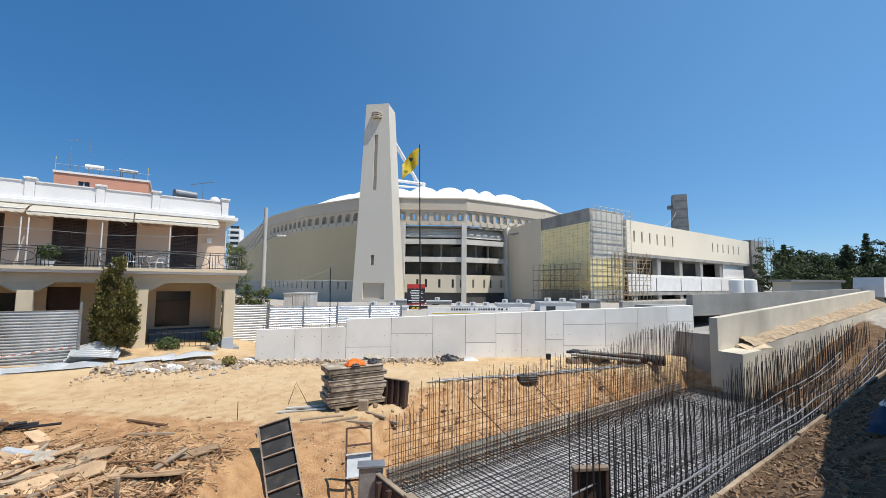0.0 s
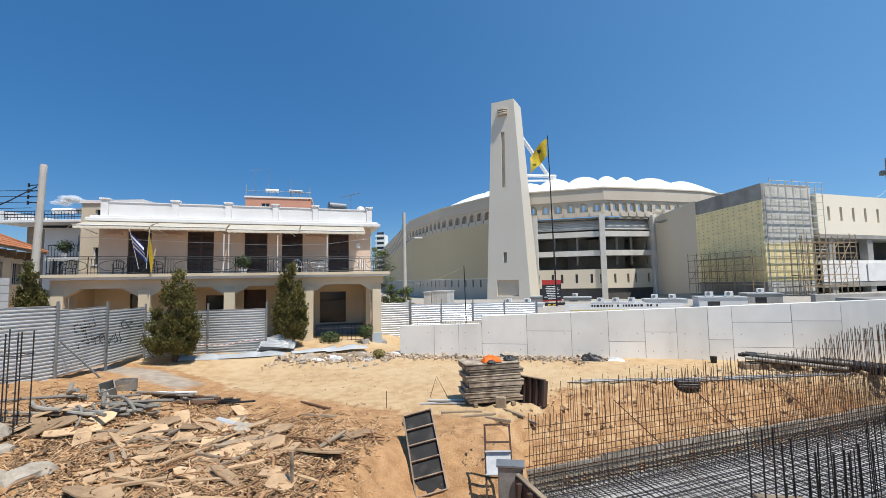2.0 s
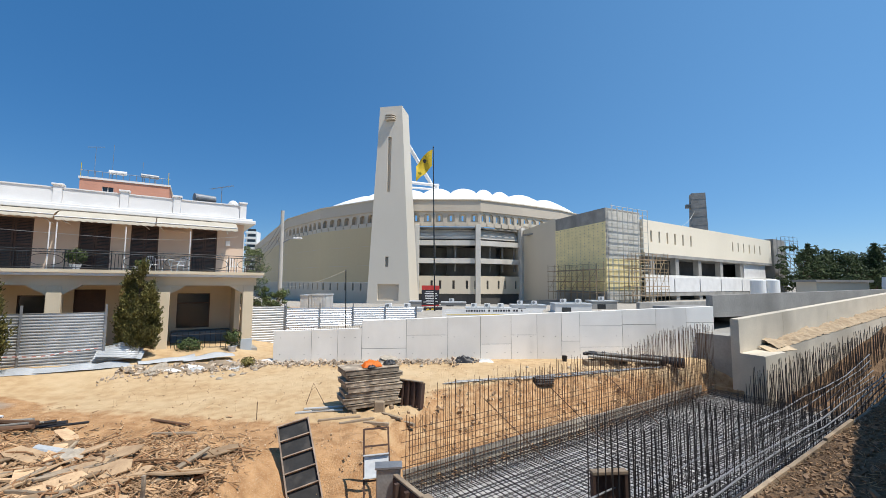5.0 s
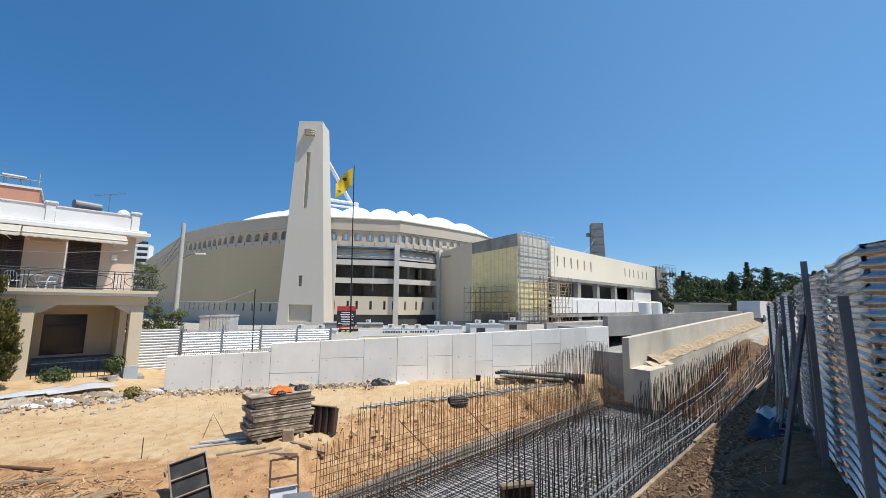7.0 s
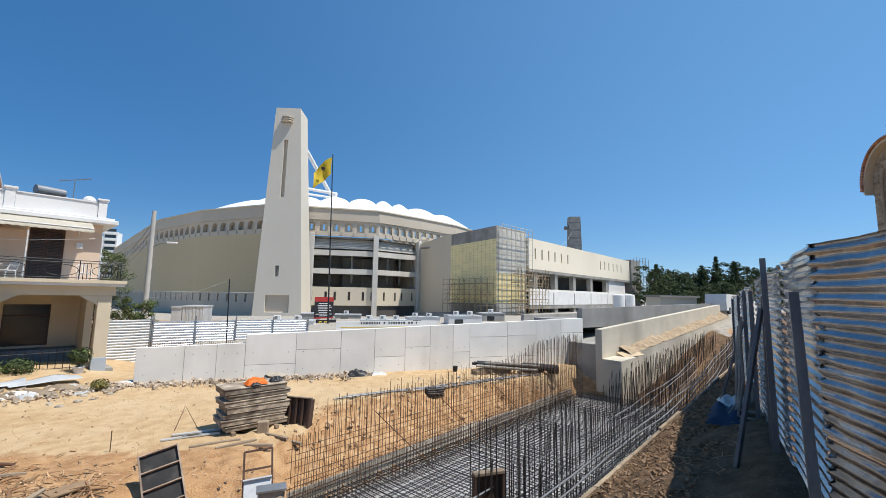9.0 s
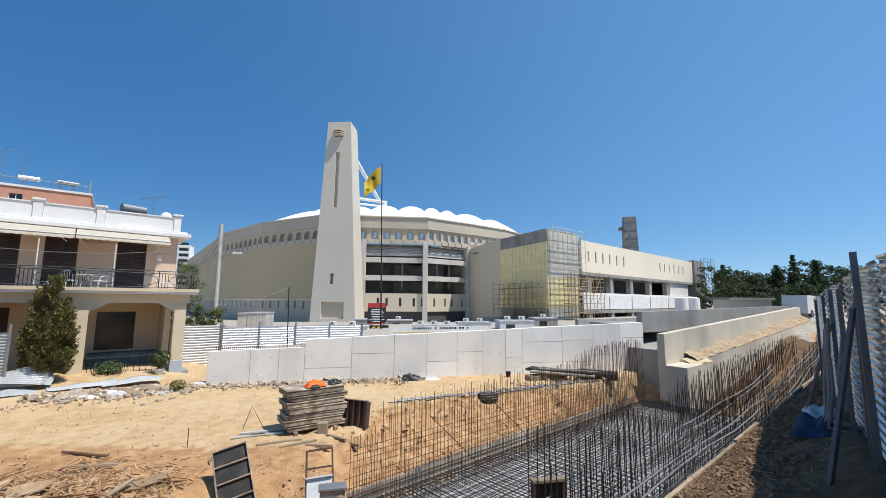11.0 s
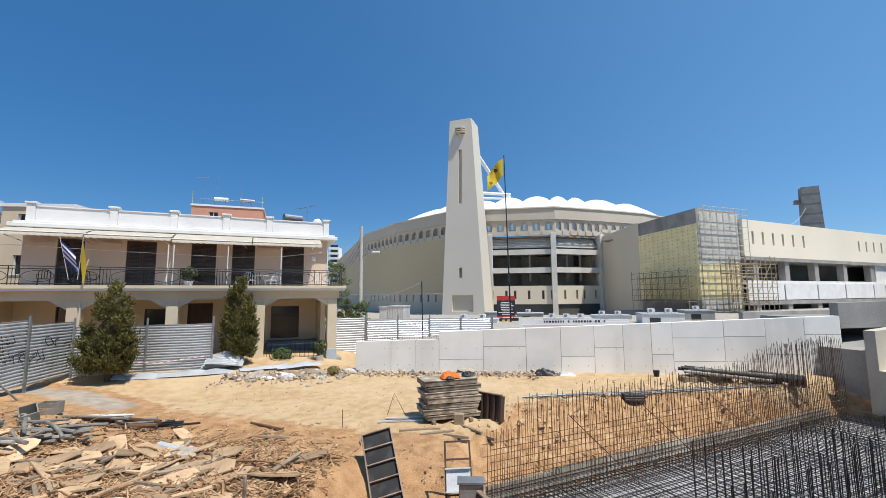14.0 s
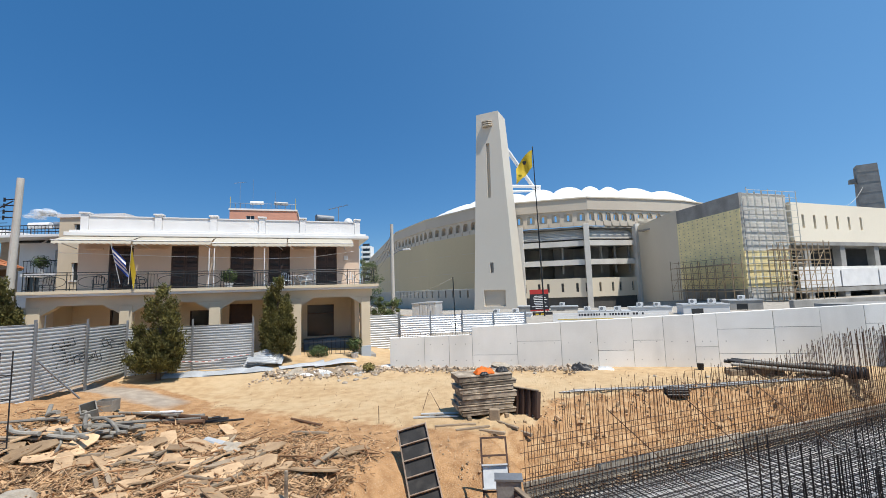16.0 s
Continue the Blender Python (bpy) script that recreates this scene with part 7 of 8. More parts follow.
def hollow_clod(rr):
    while True:
        x, y = rr.normal(-3.3, 1.1), rr.normal(9.0, 1.4)
        s, n = U.x * x + U.y * y, N.x * x + N.y * y
        if y > 6.6 and s < 3.4 + 0.68 * max(0.0, n - 7.6) and not (-4.9 < x < -2.9 and 9.0 < y < 10.8):
            q = abs(rr.normal(0.0, 0.012)) + 0.005
            return x, y, q * 1.8, q * 1.4, q


def wall_rubble(rr):
    if rr.uniform() < 0.6:
        x = rr.uniform(-9.3, 1.5)
        y = 21.25 + (x + 9.14) * 0.102 - abs(rr.normal(0, 0.45)) - 0.1
    else:
        x = rr.uniform(-14.5, -9.0)
        y = 18.6 + (x + 13.4) * 0.58 + rr.normal(0, 0.6)
    q = abs(rr.normal(0.0, 0.045)) + 0.012
    return x, y, q * 1.9, q * 1.4, q


def straw(rr):
    s, n = rr.uniform(4.5, 18), rr.uniform(0.9, 3.0)
    x, y = pit(s, n)
    return x, y, abs(rr.normal(0.12, 0.07)) + 0.03, 0.008, 0.008


M_RUBBLE = island(mat("broken_rubble", (0.47, 0.385, 0.295), (0.33, 0.26, 0.19), 0.95, scale=5, fine=25, bump=0.4), 0.4)
scatter("wood_chips", 11000, M_CHIP, "thick litter of broken wood chips on the soil", chip, "wood chips", 1)
scatter("twigs", 2800, M_CHIP, "thin dry twigs and roots over the debris", twig, "twigs", 2)
scatter("soil_clods", 3000, M_CLOD, "small stones and clods over the packed soil", clod, "clods", 3)
scatter("bank_clods", 900, M_CLOD, "rough clods on the cut earth bank", bank_clod, "clods", 4)
scatter("hollow_clods", 1300, M_CLOD, "crumbled orange earth clods in the dug hollow", hollow_clod, "clods", 7)
scatter("wall_rubble", 1500, M_RUBBLE, "grey and tan broken rubble along the foot of the wall", wall_rubble, "rubble", 8)
scatter("straw_litter", 1500, M_CHIP, "dry straw and splinters on the shaded bank", straw, "straw", 6)
scatter("shoulder_clods", 4200, M_SHADE_CLOD, "loose brown clods on the shaded bank", shoulder_clod, "clods", 5)

# rebar cage standing at the debris edge
cg = empty("rebar_cage", Matrix.Translation((-13.4, 6.6, gz(-13.4, 6.6))) @ pose(0, 0, 0, 0, 0, 20), "upright dark rebar column cage", "reinforcement")
for x in (-0.7, -0.42, -0.14, 0.14, 0.42, 0.7):
    for y in (-0.2, 0.2):
        rod("cage_bar", cg, (x, y, -0.2), (x, y, 2.3 + 0.05 * math.sin(9 * x)), 0.014, M_REBAR)
for z in (0.1, 0.25, 1.2, 1.75):
    for y in (-0.21, 0.21):
        rod("cage_tie", cg, (-0.75, y, z), (0.75, y, z), 0.01, M_REBAR)
    for x in (-0.71, 0.71):
        rod("cage_tie", cg, (x, -0.21, z), (x, 0.21, z), 0.01, M_REBAR)


# ---- behind the retaining wall ----
def lev(y, x, d):
    """Height seen at a given rise from the first standpoint."""
    return 4.35 + (499 + 0.0105 * (x - 784) - y) / 731 * d


def spot(x, d):
    return rel((x - 784) / 731, d)


hoarding((-12.9, 26.4), spot(480, 27.4), 0.3, 2.5, 0.155, 0.03, M_GALVP, "dull corrugated metal hoarding beside the house", 2, 0.0, 0.01, 61)
hoarding(spot(477, 27.4), spot(600, 29.3), 0.35, 2.3, 0.155, 0.03, M_SHINE, "shiny corrugated metal hoarding behind the wall", 3, 0.0, 0.01, 62, 0.3)
hoarding(spot(600, 29.35), spot(712, 30.6), 0.4, 2.25, 0.155, 0.03, M_SHINE, "shiny corrugated metal hoarding behind the wall", 3, 0.0, 0.01, 63)
rb = empty("starter_bars", WM, "short rusty bars standing on the low wall", "reinforcement")
for i in range(46):
    rod("bar", rb, (0.3 + i * 0.092, 0.22, 1.7), (0.3 + i * 0.092, 0.22, 2.08 + 0.03 * math.sin(i * 3)), 0.009, M_RUST)
for k, (x, d, y0) in enumerate(((588, 27.0, 473),)):
    p = empty("thin_post", Matrix.Translation((*spot(x, d), 0.4)), "thin dark post above the hoarding", "post")
    part("pole", tube(BM(), (0, 0, 0), (-0.1, 0, lev(y0, x, d) - 0.4), 0.035, 6), M_IRON, p)


def site_cabin(x0, x1, y_top, d, label, mt=M_WHITE, units=1, z0=1.2, depth=2.4, ribs=False):
    a, b = spot(x0, d), spot(x1, d)
    m, l = frame2(a, b)
    z1 = lev(y_top + 3, (x0 + x1) / 2, d)
    c = empty("site_cabin", m, label, "cabin", "site cabins")
    if ribs:
        n = int(l / 0.25)
        for i in range(n):
            part("rib", box(BM(), i * l / n, i * l / n + l / n * 0.55, -0.03, 0.0, z0, z1), mt, c)
    part("body", box(BM(), 0, l, 0.003, depth, z0, z1, None, 0.02), mt, c)
    part("roof_edge", box(BM(), -0.05, l + 0.05, -0.06, depth + 0.05, z1 + 0.003, z1 + 0.12), M_GALVP, c)
    if l > 2.4 and not ribs:
        for k in range(max(1, int(l / 2.2))):
            w = part("window", box(BM(), 0.7 + k * 2.2, 1.7 + k * 2.2, -0.012, 0.0, z1 - 1.0, z1 - 0.3), M_GLASS_D, c)
            part("frame", box(BM(), 0.64 + k * 2.2, 1.76 + k * 2.2, -0.03, -0.014, z1 - 1.06, z1 - 1.0), M_WHITE, w)
    for k in range(units):
        ac_unit(m @ Matrix.Translation((l * (k + 0.6) / (units + 0.4), 0.5, z1 + 0.125)))


def ac_unit(m):
    u = empty("air_conditioner", m, "white air-conditioning unit on a cabin roof", "air conditioner", "roof units")
    part("casing", box(BM(), -0.33, 0.33, -0.13, 0.13, 0.05, 0.46, None, 0.02), M_WHITE, u)
    part("fan_grille", tube(BM(), (-0.08, -0.15, 0.25), (-0.08, -0.132, 0.25), 0.16, 16), M_STEEL, u)
    for x in (-0.3, 0.3):
        part("foot", box(BM(), x - 0.03, x + 0.03, -0.16, 0.16, 0, 0.047), M_STEEL, u)


site_cabin(505, 520, 517, 40, "small pale grey steel site box", M_GALVP, 0)
site_cabin(521, 551, 516, 40, "ribbed grey shipping container", M_GALVP, 0, ribs=True)
site_cabin(642, 722, 540, 44, "white site cabin with roof units", M_WHITE, 2)
site_cabin(700, 730, 528, 52, "plain grey site cabin behind the hoarding", M_CONC_OLD, 0)
site_cabin(756, 800, 530, 56, "pale grey plant room with roof unit", M_CONC_OLD, 1)
site_cabin(800, 880, 540, 46, "white site cabin with roof units", M_WHITE, 3)
site_cabin(880, 940, 535, 50, "white site cabin with roof units", M_WHITE, 2)
site_cabin(955, 1018, 533, 45, "white site cabin with a dark door", M_WHITE, 2)
site_cabin(1018, 1062, 528, 52, "grey site store beside the scaffold", M_CONC_OLD, 1)


def board_sign():
    a, b = spot(722, 47), spot(753, 48)
    m, l = frame2(a, b)
    z0, z1 = lev(536, 738, 47.5), lev(502, 738, 47.5)
    s = empty("notice_board", m, "red and black project notice board with pale text lines", "sign")
    part("panel", box(BM(), 0, l, 0, 0.06, z0, z1 - 0.5), M_TERR, s)
    part("header", box(BM(), 0, l, 0, 0.06, z1 - 0.497, z1), M_RED, s)
    part("footer", box(BM(), 0, l, -0.004, 0.06, z0 - 0.14, z0 - 0.003), M_RED, s)
    rng = random.Random(2)
    for k in range(8):
        x0 = 0.12 + rng.uniform(0, 0.5)
        part("text_line", box(BM(), x0, l - 0.12 - rng.uniform(0, 0.6), -0.008, -0.003, z0 + 0.12 + k * 0.19, z0 + 0.19 + k * 0.19), M_WHITE, s)
    for x in (0.15, l - 0.2):
        part("post", box(BM(), x, x + 0.08, 0.062, 0.14, 0.8, z1), M_STEEL, s)
    g = empty("spray_painted_board", m @ Matrix.Translation((-0.1, -0.4, 0)), "dark panel with yellow painted strokes under the notice board", "panel")
    part("panel", box(BM(), 0, l + 0.3, 0, 0.05, 1.0, z0 - 0.25), M_TERR, g)
    for x in (0.5, 1.1):
        part("stroke", box(BM(), x, x + 0.12, -0.01, -0.003, z0 - 1.0, z0 - 0.4), M_FLAGY, g)
        part("stroke", box(BM(), x + 0.121, x + 0.36, -0.01, -0.003, z0 - 0.52, z0 - 0.4), M_FLAGY, g)
        part("stroke", box(BM(), x + 0.121, x + 0.34, -0.01, -0.003, z0 - 0.78, z0 - 0.68), M_FLAGY, g)


board_sign()


def banner():
    a, b = spot(758, 38), spot(934, 40)
    m, l = frame2(a, b)
    z1 = lev(543, 850, 39)
    s = empty("banner_fence", m, "white boarding with a painted line of black lettering", "boarding")
    for k in range(5):
        part("board", box(BM(), 0, l, 0, 0.04, z1 - 0.2 * (k + 1) + 0.01, z1 - 0.2 * k - 0.005, None, 0.006), M_WHITE, s)
    rng = random.Random(8)
    x = 2.0
    while x < l - 2.0:
        w = rng.uniform(0.12, 0.2)
        if rng.random() < 0.85:
            part("letter_bar", box(BM(), x, x + w, -0.012, -0.003, z1 - 0.26, z1 - 0.08), M_TERR, s)
        x += w + 0.09
    part("lime_band", box(BM(), 0.4, l - 2.5, -0.012, -0.003, z1 - 0.56, z1 - 0.5), M_FLAGY, s)


banner()


def flagpole():
    p = spot(745, 46)
    f = empty("flagpole", Matrix.Translation((*p, 1.3)), "tall dark flagpole with a drooping yellow flag", "flagpole")
    top = Vector((-0.33, 0, lev(252, 740, 46) - 1.3))
    part("pole", tube(BM(), (0, 0, 0), top, 0.09, 10, 0.045), M_IRON, f)
    part("finial", tube(BM(), top, top + Vector((0, 0, 0.18)), 0.08, 8, 0.02), M_IRON, f)
    bm = BM()
    rows = []
    for j in range(13):
        v = j / 12
        row = []
        for i in range(19):
            u = i / 18
            q = top.lerp(Vector((0, 0, 0)), 0.012 + v * 0.105)
            x = q.x - 0.06 - u * 1.95 - 0.1 * math.sin(4 * u + 2 * v)
            z = q.z - u ** 1.25 * 2.0 - 0.12 * math.sin(5 * u) * v
            y = q.y - 0.28 * math.sin(6.5 * u + 2.2 * v) * u - 0.1 * math.sin(12 * u) * u
            row.append(bm.verts.new((x, y, z)))
        rows.append(row)
    for a, b in zip(rows, rows[1:]):
        for i in range(18):
            bm.faces.new((a[i], b[i], b[i + 1], a[i + 1]))
    cl = part("flag", bm, M_FLAGY, f, "yellow club flag", smooth=True)
    bm = BM()
    cx, cz = top.x - 0.95, top.z - 1.75
    ring = [bm.verts.new((cx + 0.2 * math.cos(t) * (1 + 0.25 * math.sin(3 * t)), -0.42, cz + 0.26 * math.sin(t) * (1 + 0.2 * math.cos(2 * t)))) for t in np.linspace(0, 2 * math.pi, 15)[:-1]]
    back = [bm.verts.new(v.co + Vector((0, 0.03, 0))) for v in ring]
    for i in range(14):
        bm.faces.new((ring[(i + 1) % 14], ring[i], back[i], back[(i + 1) % 14]))
    bm.faces.new(ring)
    part("emblem", bm, M_TERR, cl, "plain dark emblem")


flagpole()

for k, x in enumerate((1302, 1325)):
    d = 58
    p = spot(x, d)
    zt = lev(493, x, d)
    t = empty("water_tank", Matrix.Translation((p[0], p[1], 1.3)), "white plastic water tank", "tank", "water tanks")
    part("body", tube(BM(), (0, 0, 0), (0, 0, zt - 1.5), 0.9, 24), M_TANK, t, smooth=False)
    part("dome", tube(BM(), (0, 0, zt - 1.497), (0, 0, zt - 1.3), 0.88, 24, 0.4), M_TANK, t)
    for z in (1.0, 2.0):
        part("band", tube(BM(), (0, 0, z), (0, 0, z + 0.08), 0.915, 24), M_TANK, t)
# thin cables over the yard
for a, b, r in (((*spot(586, 27.0), lev(474, 588, 27.0)), (-13.7, 34.0, lev(503, 480, 37.0)), 0.014), ((*rel(0.57, 150), 31.0), (*spot(1150, 84), 16.45), 0.05)):
    c = empty("overhead_cable", Matrix(), "thin pale cable strung over the site", "cable", "overhead cables")
    a, b = Vector(a), Vector(b)
    part("cable", path_tube(BM(), [a.lerp(b, f) - Vector((0, 0, 0.12 * (b - a).length * f * (1 - f))) for f in np.linspace(0, 1, 9)], r, 4), M_TUBEL, c)
# rusty bars bundled beside the block
rbd = empty("bar_bundle", Matrix(), "bundle of rusty reinforcement bars behind the wall", "reinforcement")
for i in range(26):
    a, b = spot(1022 + i * 0.4, 46 + 0.05 * i), spot(1092 + i * 0.5, 47 + 0.05 * i)
    z = lev(547, 1050, 46) - 0.25 + 0.03 * (i % 9)
    rod("bar", rbd, (*a, z), (*b, z + 0.1), 0.025, M_RUST)
bl_ = empty("barrier_block", Matrix(), "long grey concrete barrier at the block foot", "barrier")
m, l = frame2(spot(1100, 52), spot(1230, 60))
part("block", box(BM(), 0, l, 0, 0.5, 1.2, 2.2, m, 0.05), M_CONC_OLD, bl_)
# parked van at the top of the ramp
def van():
    m = Matrix.Translation((36.5, 32.6, 3.2)) @ pose(0, 0, 0, 0, 0, 25)
    v = empty("van", m, "pale parked van at the top of the ramp", "van")
    o = [(-2.2, 0.35), (2.1, 0.35), (2.2, 0.9), (1.6, 1.1), (1.1, 1.85), (-2.1, 1.9), (-2.25, 1.2)]
    part("body", slab_xz(BM(), o, -0.9, 0.9), M_WHITE, v)
    part("window", slab_xz(BM(), [(-0.2, 1.2), (1.35, 1.2), (1.0, 1.75), (-0.2, 1.75)], -0.915, -0.905), M_GLASS_D, v)
    part("windscreen", slab_xz(BM(), [(1.63, 1.12), (1.66, 1.12), (1.16, 1.84), (1.13, 1.84)], -0.75, 0.75), M_GLASS_D, v)
    for x in (-1.4, 1.35):
        for y in (-0.92, 0.72):
            w = part("wheel", tube(BM(), (x, y, 0.33), (x, y + 0.2, 0.33), 0.33, 18), M_BLACKPL, v)
            part("rim", tube(BM(), (x, y - 0.012, 0.33), (x, y - 0.002, 0.33), 0.19, 14), M_STEEL, w)


van()
hut = empty("guard_hut", Matrix.Translation((33.0, 35.5, 1.5)), "low beige hut behind the ramp wall", "hut")
part("hut_wall", box(BM(), -2.2, 2.2, -1, 1, 0, 3.2), M_WALLB, hut)
part("roof", box(BM(), -2.4, 2.4, -1.2, 1.2, 3.203, 3.4), M_CONC_OLD, hut)
# far tower block in the gap beside the stadium
ft = far_block("apartment_building", rel(-0.521, 230), 10, 5.5, 8, 33, M_WHITE, "distant white tower block with balconies")
for k in range(9):
    part("balcony", box(BM(), -0.4, 5.9, -0.8, -0.01, 8 + 3 * k, 9.0 + 3 * k), M_WHITE, ft)
    part("window", box(BM(), 0.6, 5.0, -0.015, 0.02, 9.2 + 3 * k, 10.7 + 3 * k), M_GLASS_D, ft)


# ---- trees ----
def blob_leaves(bm, c, r, count, size, rng, squash=1.0):
    for i in range(count):
        d = Vector((rng.gauss(0, 1), rng.gauss(0, 1), rng.gauss(0, 1)))
        d.normalize()
        q = r * rng.uniform(0.55, 1.05)
        leaf(bm, c + Vector((d.x * q, d.y * q, d.z * q * squash)), d + Vector((0, 0, 0.3)), size * rng.uniform(0.6, 1.3), rng)


def spray(bm, c, d, size, rng):
    """A narrow pointed spray of scale leaves."""
    d = d.normalized()
    w = (Matrix.Rotation(rng.uniform(0, 6.28), 3, d) @ d.orthogonal().normalized()) * size * 0.22
    v = [bm.verts.new(p) for p in (c - w * 0.5, c + d * size * 0.45 - w, c + d * size, c + d * size * 0.45 + w)]
    bm.faces.new(v)


def cypress(x, y, hgt, rad, seed, label, twin=True):
    rng = random.Random(seed)
    t = empty("cypress_tree", Matrix.Translation((x, y, gz(x, y))), label, "tree", "cypresses")
    part("trunk", tube(BM(), (0, 0, -0.1), (0.05, 0, hgt * 0.75), 0.11, 8, 0.03), M_BARK, t)
    bm = BM()
    for i in range(40):
        a, z = rng.uniform(0, 6.28), rng.uniform(0.12, 0.8) * hgt
        l = rad * (1 - z / hgt) * rng.uniform(0.6, 1.0)
        tube(bm, (0, 0, z), (l * math.cos(a), l * math.sin(a), z + 0.45 * l + 0.2), 0.02, 4, 0.006, False)
    part("bough", bm, M_BARK, t)
    bm = BM()
    # spires of upright plumes over a wide ragged skirt
    tops = [(0.08 * rad, 0, 1.0, 1.0), (-0.42 * rad, 0.1, 0.86, 0.8), (0.5 * rad, -0.1, 0.74, 0.75)]
    for k in range(8 if twin else 4):
        a = 6.28 * k / 8 + rng.uniform(-0.3, 0.3)
        q = rad * rng.uniform(0.4, 0.66)
        tops.append((q * math.cos(a), q * math.sin(a), rng.uniform(0.46, 0.76), 0.6))
    for ox, oy, f, wide in tops:
        h2 = hgt * f
        for i in range(int(50 * f * wide) + 14):
            z = rng.random() ** 1.1
            prof = (0.35 + 0.65 * min(1, z / 0.38)) * (1 - z) ** 0.6 + 0.03
            a = rng.uniform(0, 6.28)
            reach_ = rad * 0.58 * wide * prof * rng.uniform(0.55, 1.3)
            base = Vector((ox, oy, 0.05 * hgt + z * (h2 - 0.18 * hgt)))
            tip = base + Vector((reach_ * math.cos(a), reach_ * math.sin(a), rng.uniform(0.25, 0.6)))
            for j in range(5):
                v0 = 0.25 + 0.75 * j / 4
                c = base.lerp(tip, v0)
                up_ = Vector((math.cos(a) * 0.5, math.sin(a) * 0.5, 1.0)).normalized()
                for k in range(22):
                    v = rng.random()
                    w = 0.085 * (1 - v) + 0.02
                    p = c + up_ * 0.26 * v + Vector((rng.gauss(0, w), rng.gauss(0, w), rng.gauss(0, 0.03)))
                    spray(bm, p, Vector((rng.gauss(0, 0.5) + up_.x, rng.gauss(0, 0.5) + up_.y, rng.uniform(0.4, 1.5))), rng.uniform(0.06, 0.16), rng)
    part("crown", bm, M_CYP, t)


cypress(-18.75, 16.0, 4.55, 1.5, 1, "bushy green cypress standing before the hoarding")
cypress(-15.3, 20.1, 4.7, 1.25, 2, "bushy green cypress with a ragged top by the hoarding")
cypress(-26.0, 14.0, 4.9, 0.9, 3, "small ragged cypress beside the utility pole", False)


def broadleaf(x, y, z, hgt, rad, seed, label, mt, leafsize=0.16, count=34, per=110):
    rng = random.Random(seed)
    t = empty("tree", Matrix.Translation((x, y, z)), label, "tree", "street trees")
    part("trunk", tube(BM(), (0, 0, -0.3), (0.1, 0, hgt * 0.6), hgt * 0.03, 8, hgt * 0.015), M_BARK, t)
    bm, lm = BM(), BM()
    for i in range(count):
        a, f = rng.uniform(0, 6.28), rng.uniform(0.3, 1.0)
        rr = rad * math.sqrt(rng.random()) * (1.05 - 0.5 * abs(f - 0.55))
        c = Vector((rr * math.cos(a), rr * math.sin(a), hgt * f))
        tube(bm, (0, 0, hgt * min(0.55, f * 0.6)), c, hgt * 0.008, 5, 0.01, False)
        blob_leaves(lm, c, rad * rng.uniform(0.18, 0.34), per, leafsize, rng, 0.75)
    part("bough", bm, M_BARK, t)
    part("crown", lm, mt, t)


broadleaf(-15.0, 30.0, 0.6, 6.3, 1.6, 5, "light green street tree behind the hoarding", M_OLIVE, 0.075, 52, 120)
broadleaf(-13.4, 31.5, 0.6, 3.3, 1.2, 6, "light green shrub behind the hoarding", M_OLIVE, 0.075, 34, 120)


def conifer(x, y, z, hgt, rad, seed):
    rng = random.Random(seed)
    t = empty("conifer_tree", Matrix.Translation((x, y, z)), "tall dark conifer in the distant tree belt", "tree", "distant trees")
    part("trunk", tube(BM(), (0, 0, -0.5), (0, 0, hgt), hgt * 0.018, 6, 0.03), M_BARK, t)
    lm = BM()
    n = int(hgt * 1.6)
    for i in range(n):
        f = 0.12 + 0.88 * i / n
        for k in range(6):
            a = rng.uniform(0, 6.28)
            l = rad * (1.04 - f) * rng.uniform(0.6, 1.15) + 0.15
            for s in np.linspace(0.3, 1, 4):
                c = Vector((l * s * math.cos(a), l * s * math.sin(a), hgt * f - 0.12 * l * s))
                blob_leaves(lm, c, 0.45 * (1.15 - f) + 0.12, 9, 0.34, rng, 0.45)
    part("crown", lm, M_PINE, t)


rng = random.Random(31)
for k, (px, top) in enumerate(((1375, 440), (1390, 430), (1412, 446), (1432, 452), (1452, 447), (1480, 452), (1500, 430), (1518, 440), (1536, 410), (1560, 425), (1585, 420), (1612, 436), (1640, 428), (1668, 440), (1700, 425), (1740, 440), (1790, 430), (1850, 440))):
    d = 105 + 14 * rng.random()
    p = spot(px, d)
    h = lev(top, px, d) - 2.0
    if k in (1, 6, 8, 10, 14):
        conifer(p[0], p[1], 2.0, h, 3.2, 200 + k)
    else:
        broadleaf(p[0], p[1], 2.0, h, 4.6 + rng.random(), 300 + k, "dark green tree in the distant belt", M_PINE, 0.42, 34, 46)
for k in range(8):
    px, d = 1380 + k * 30, 98 + 6 * rng.random()
    p = spot(px, d)
    broadleaf(p[0], p[1], 1.6, lev(470, px, d) - 1.6, 4.6, 400 + k, "dark green tree in the distant belt", M_PINE, 0.42, 26, 46)


# ---- fence on the bank ----
FC, FE = (4.26, 2.63), (17.5, 15.2)


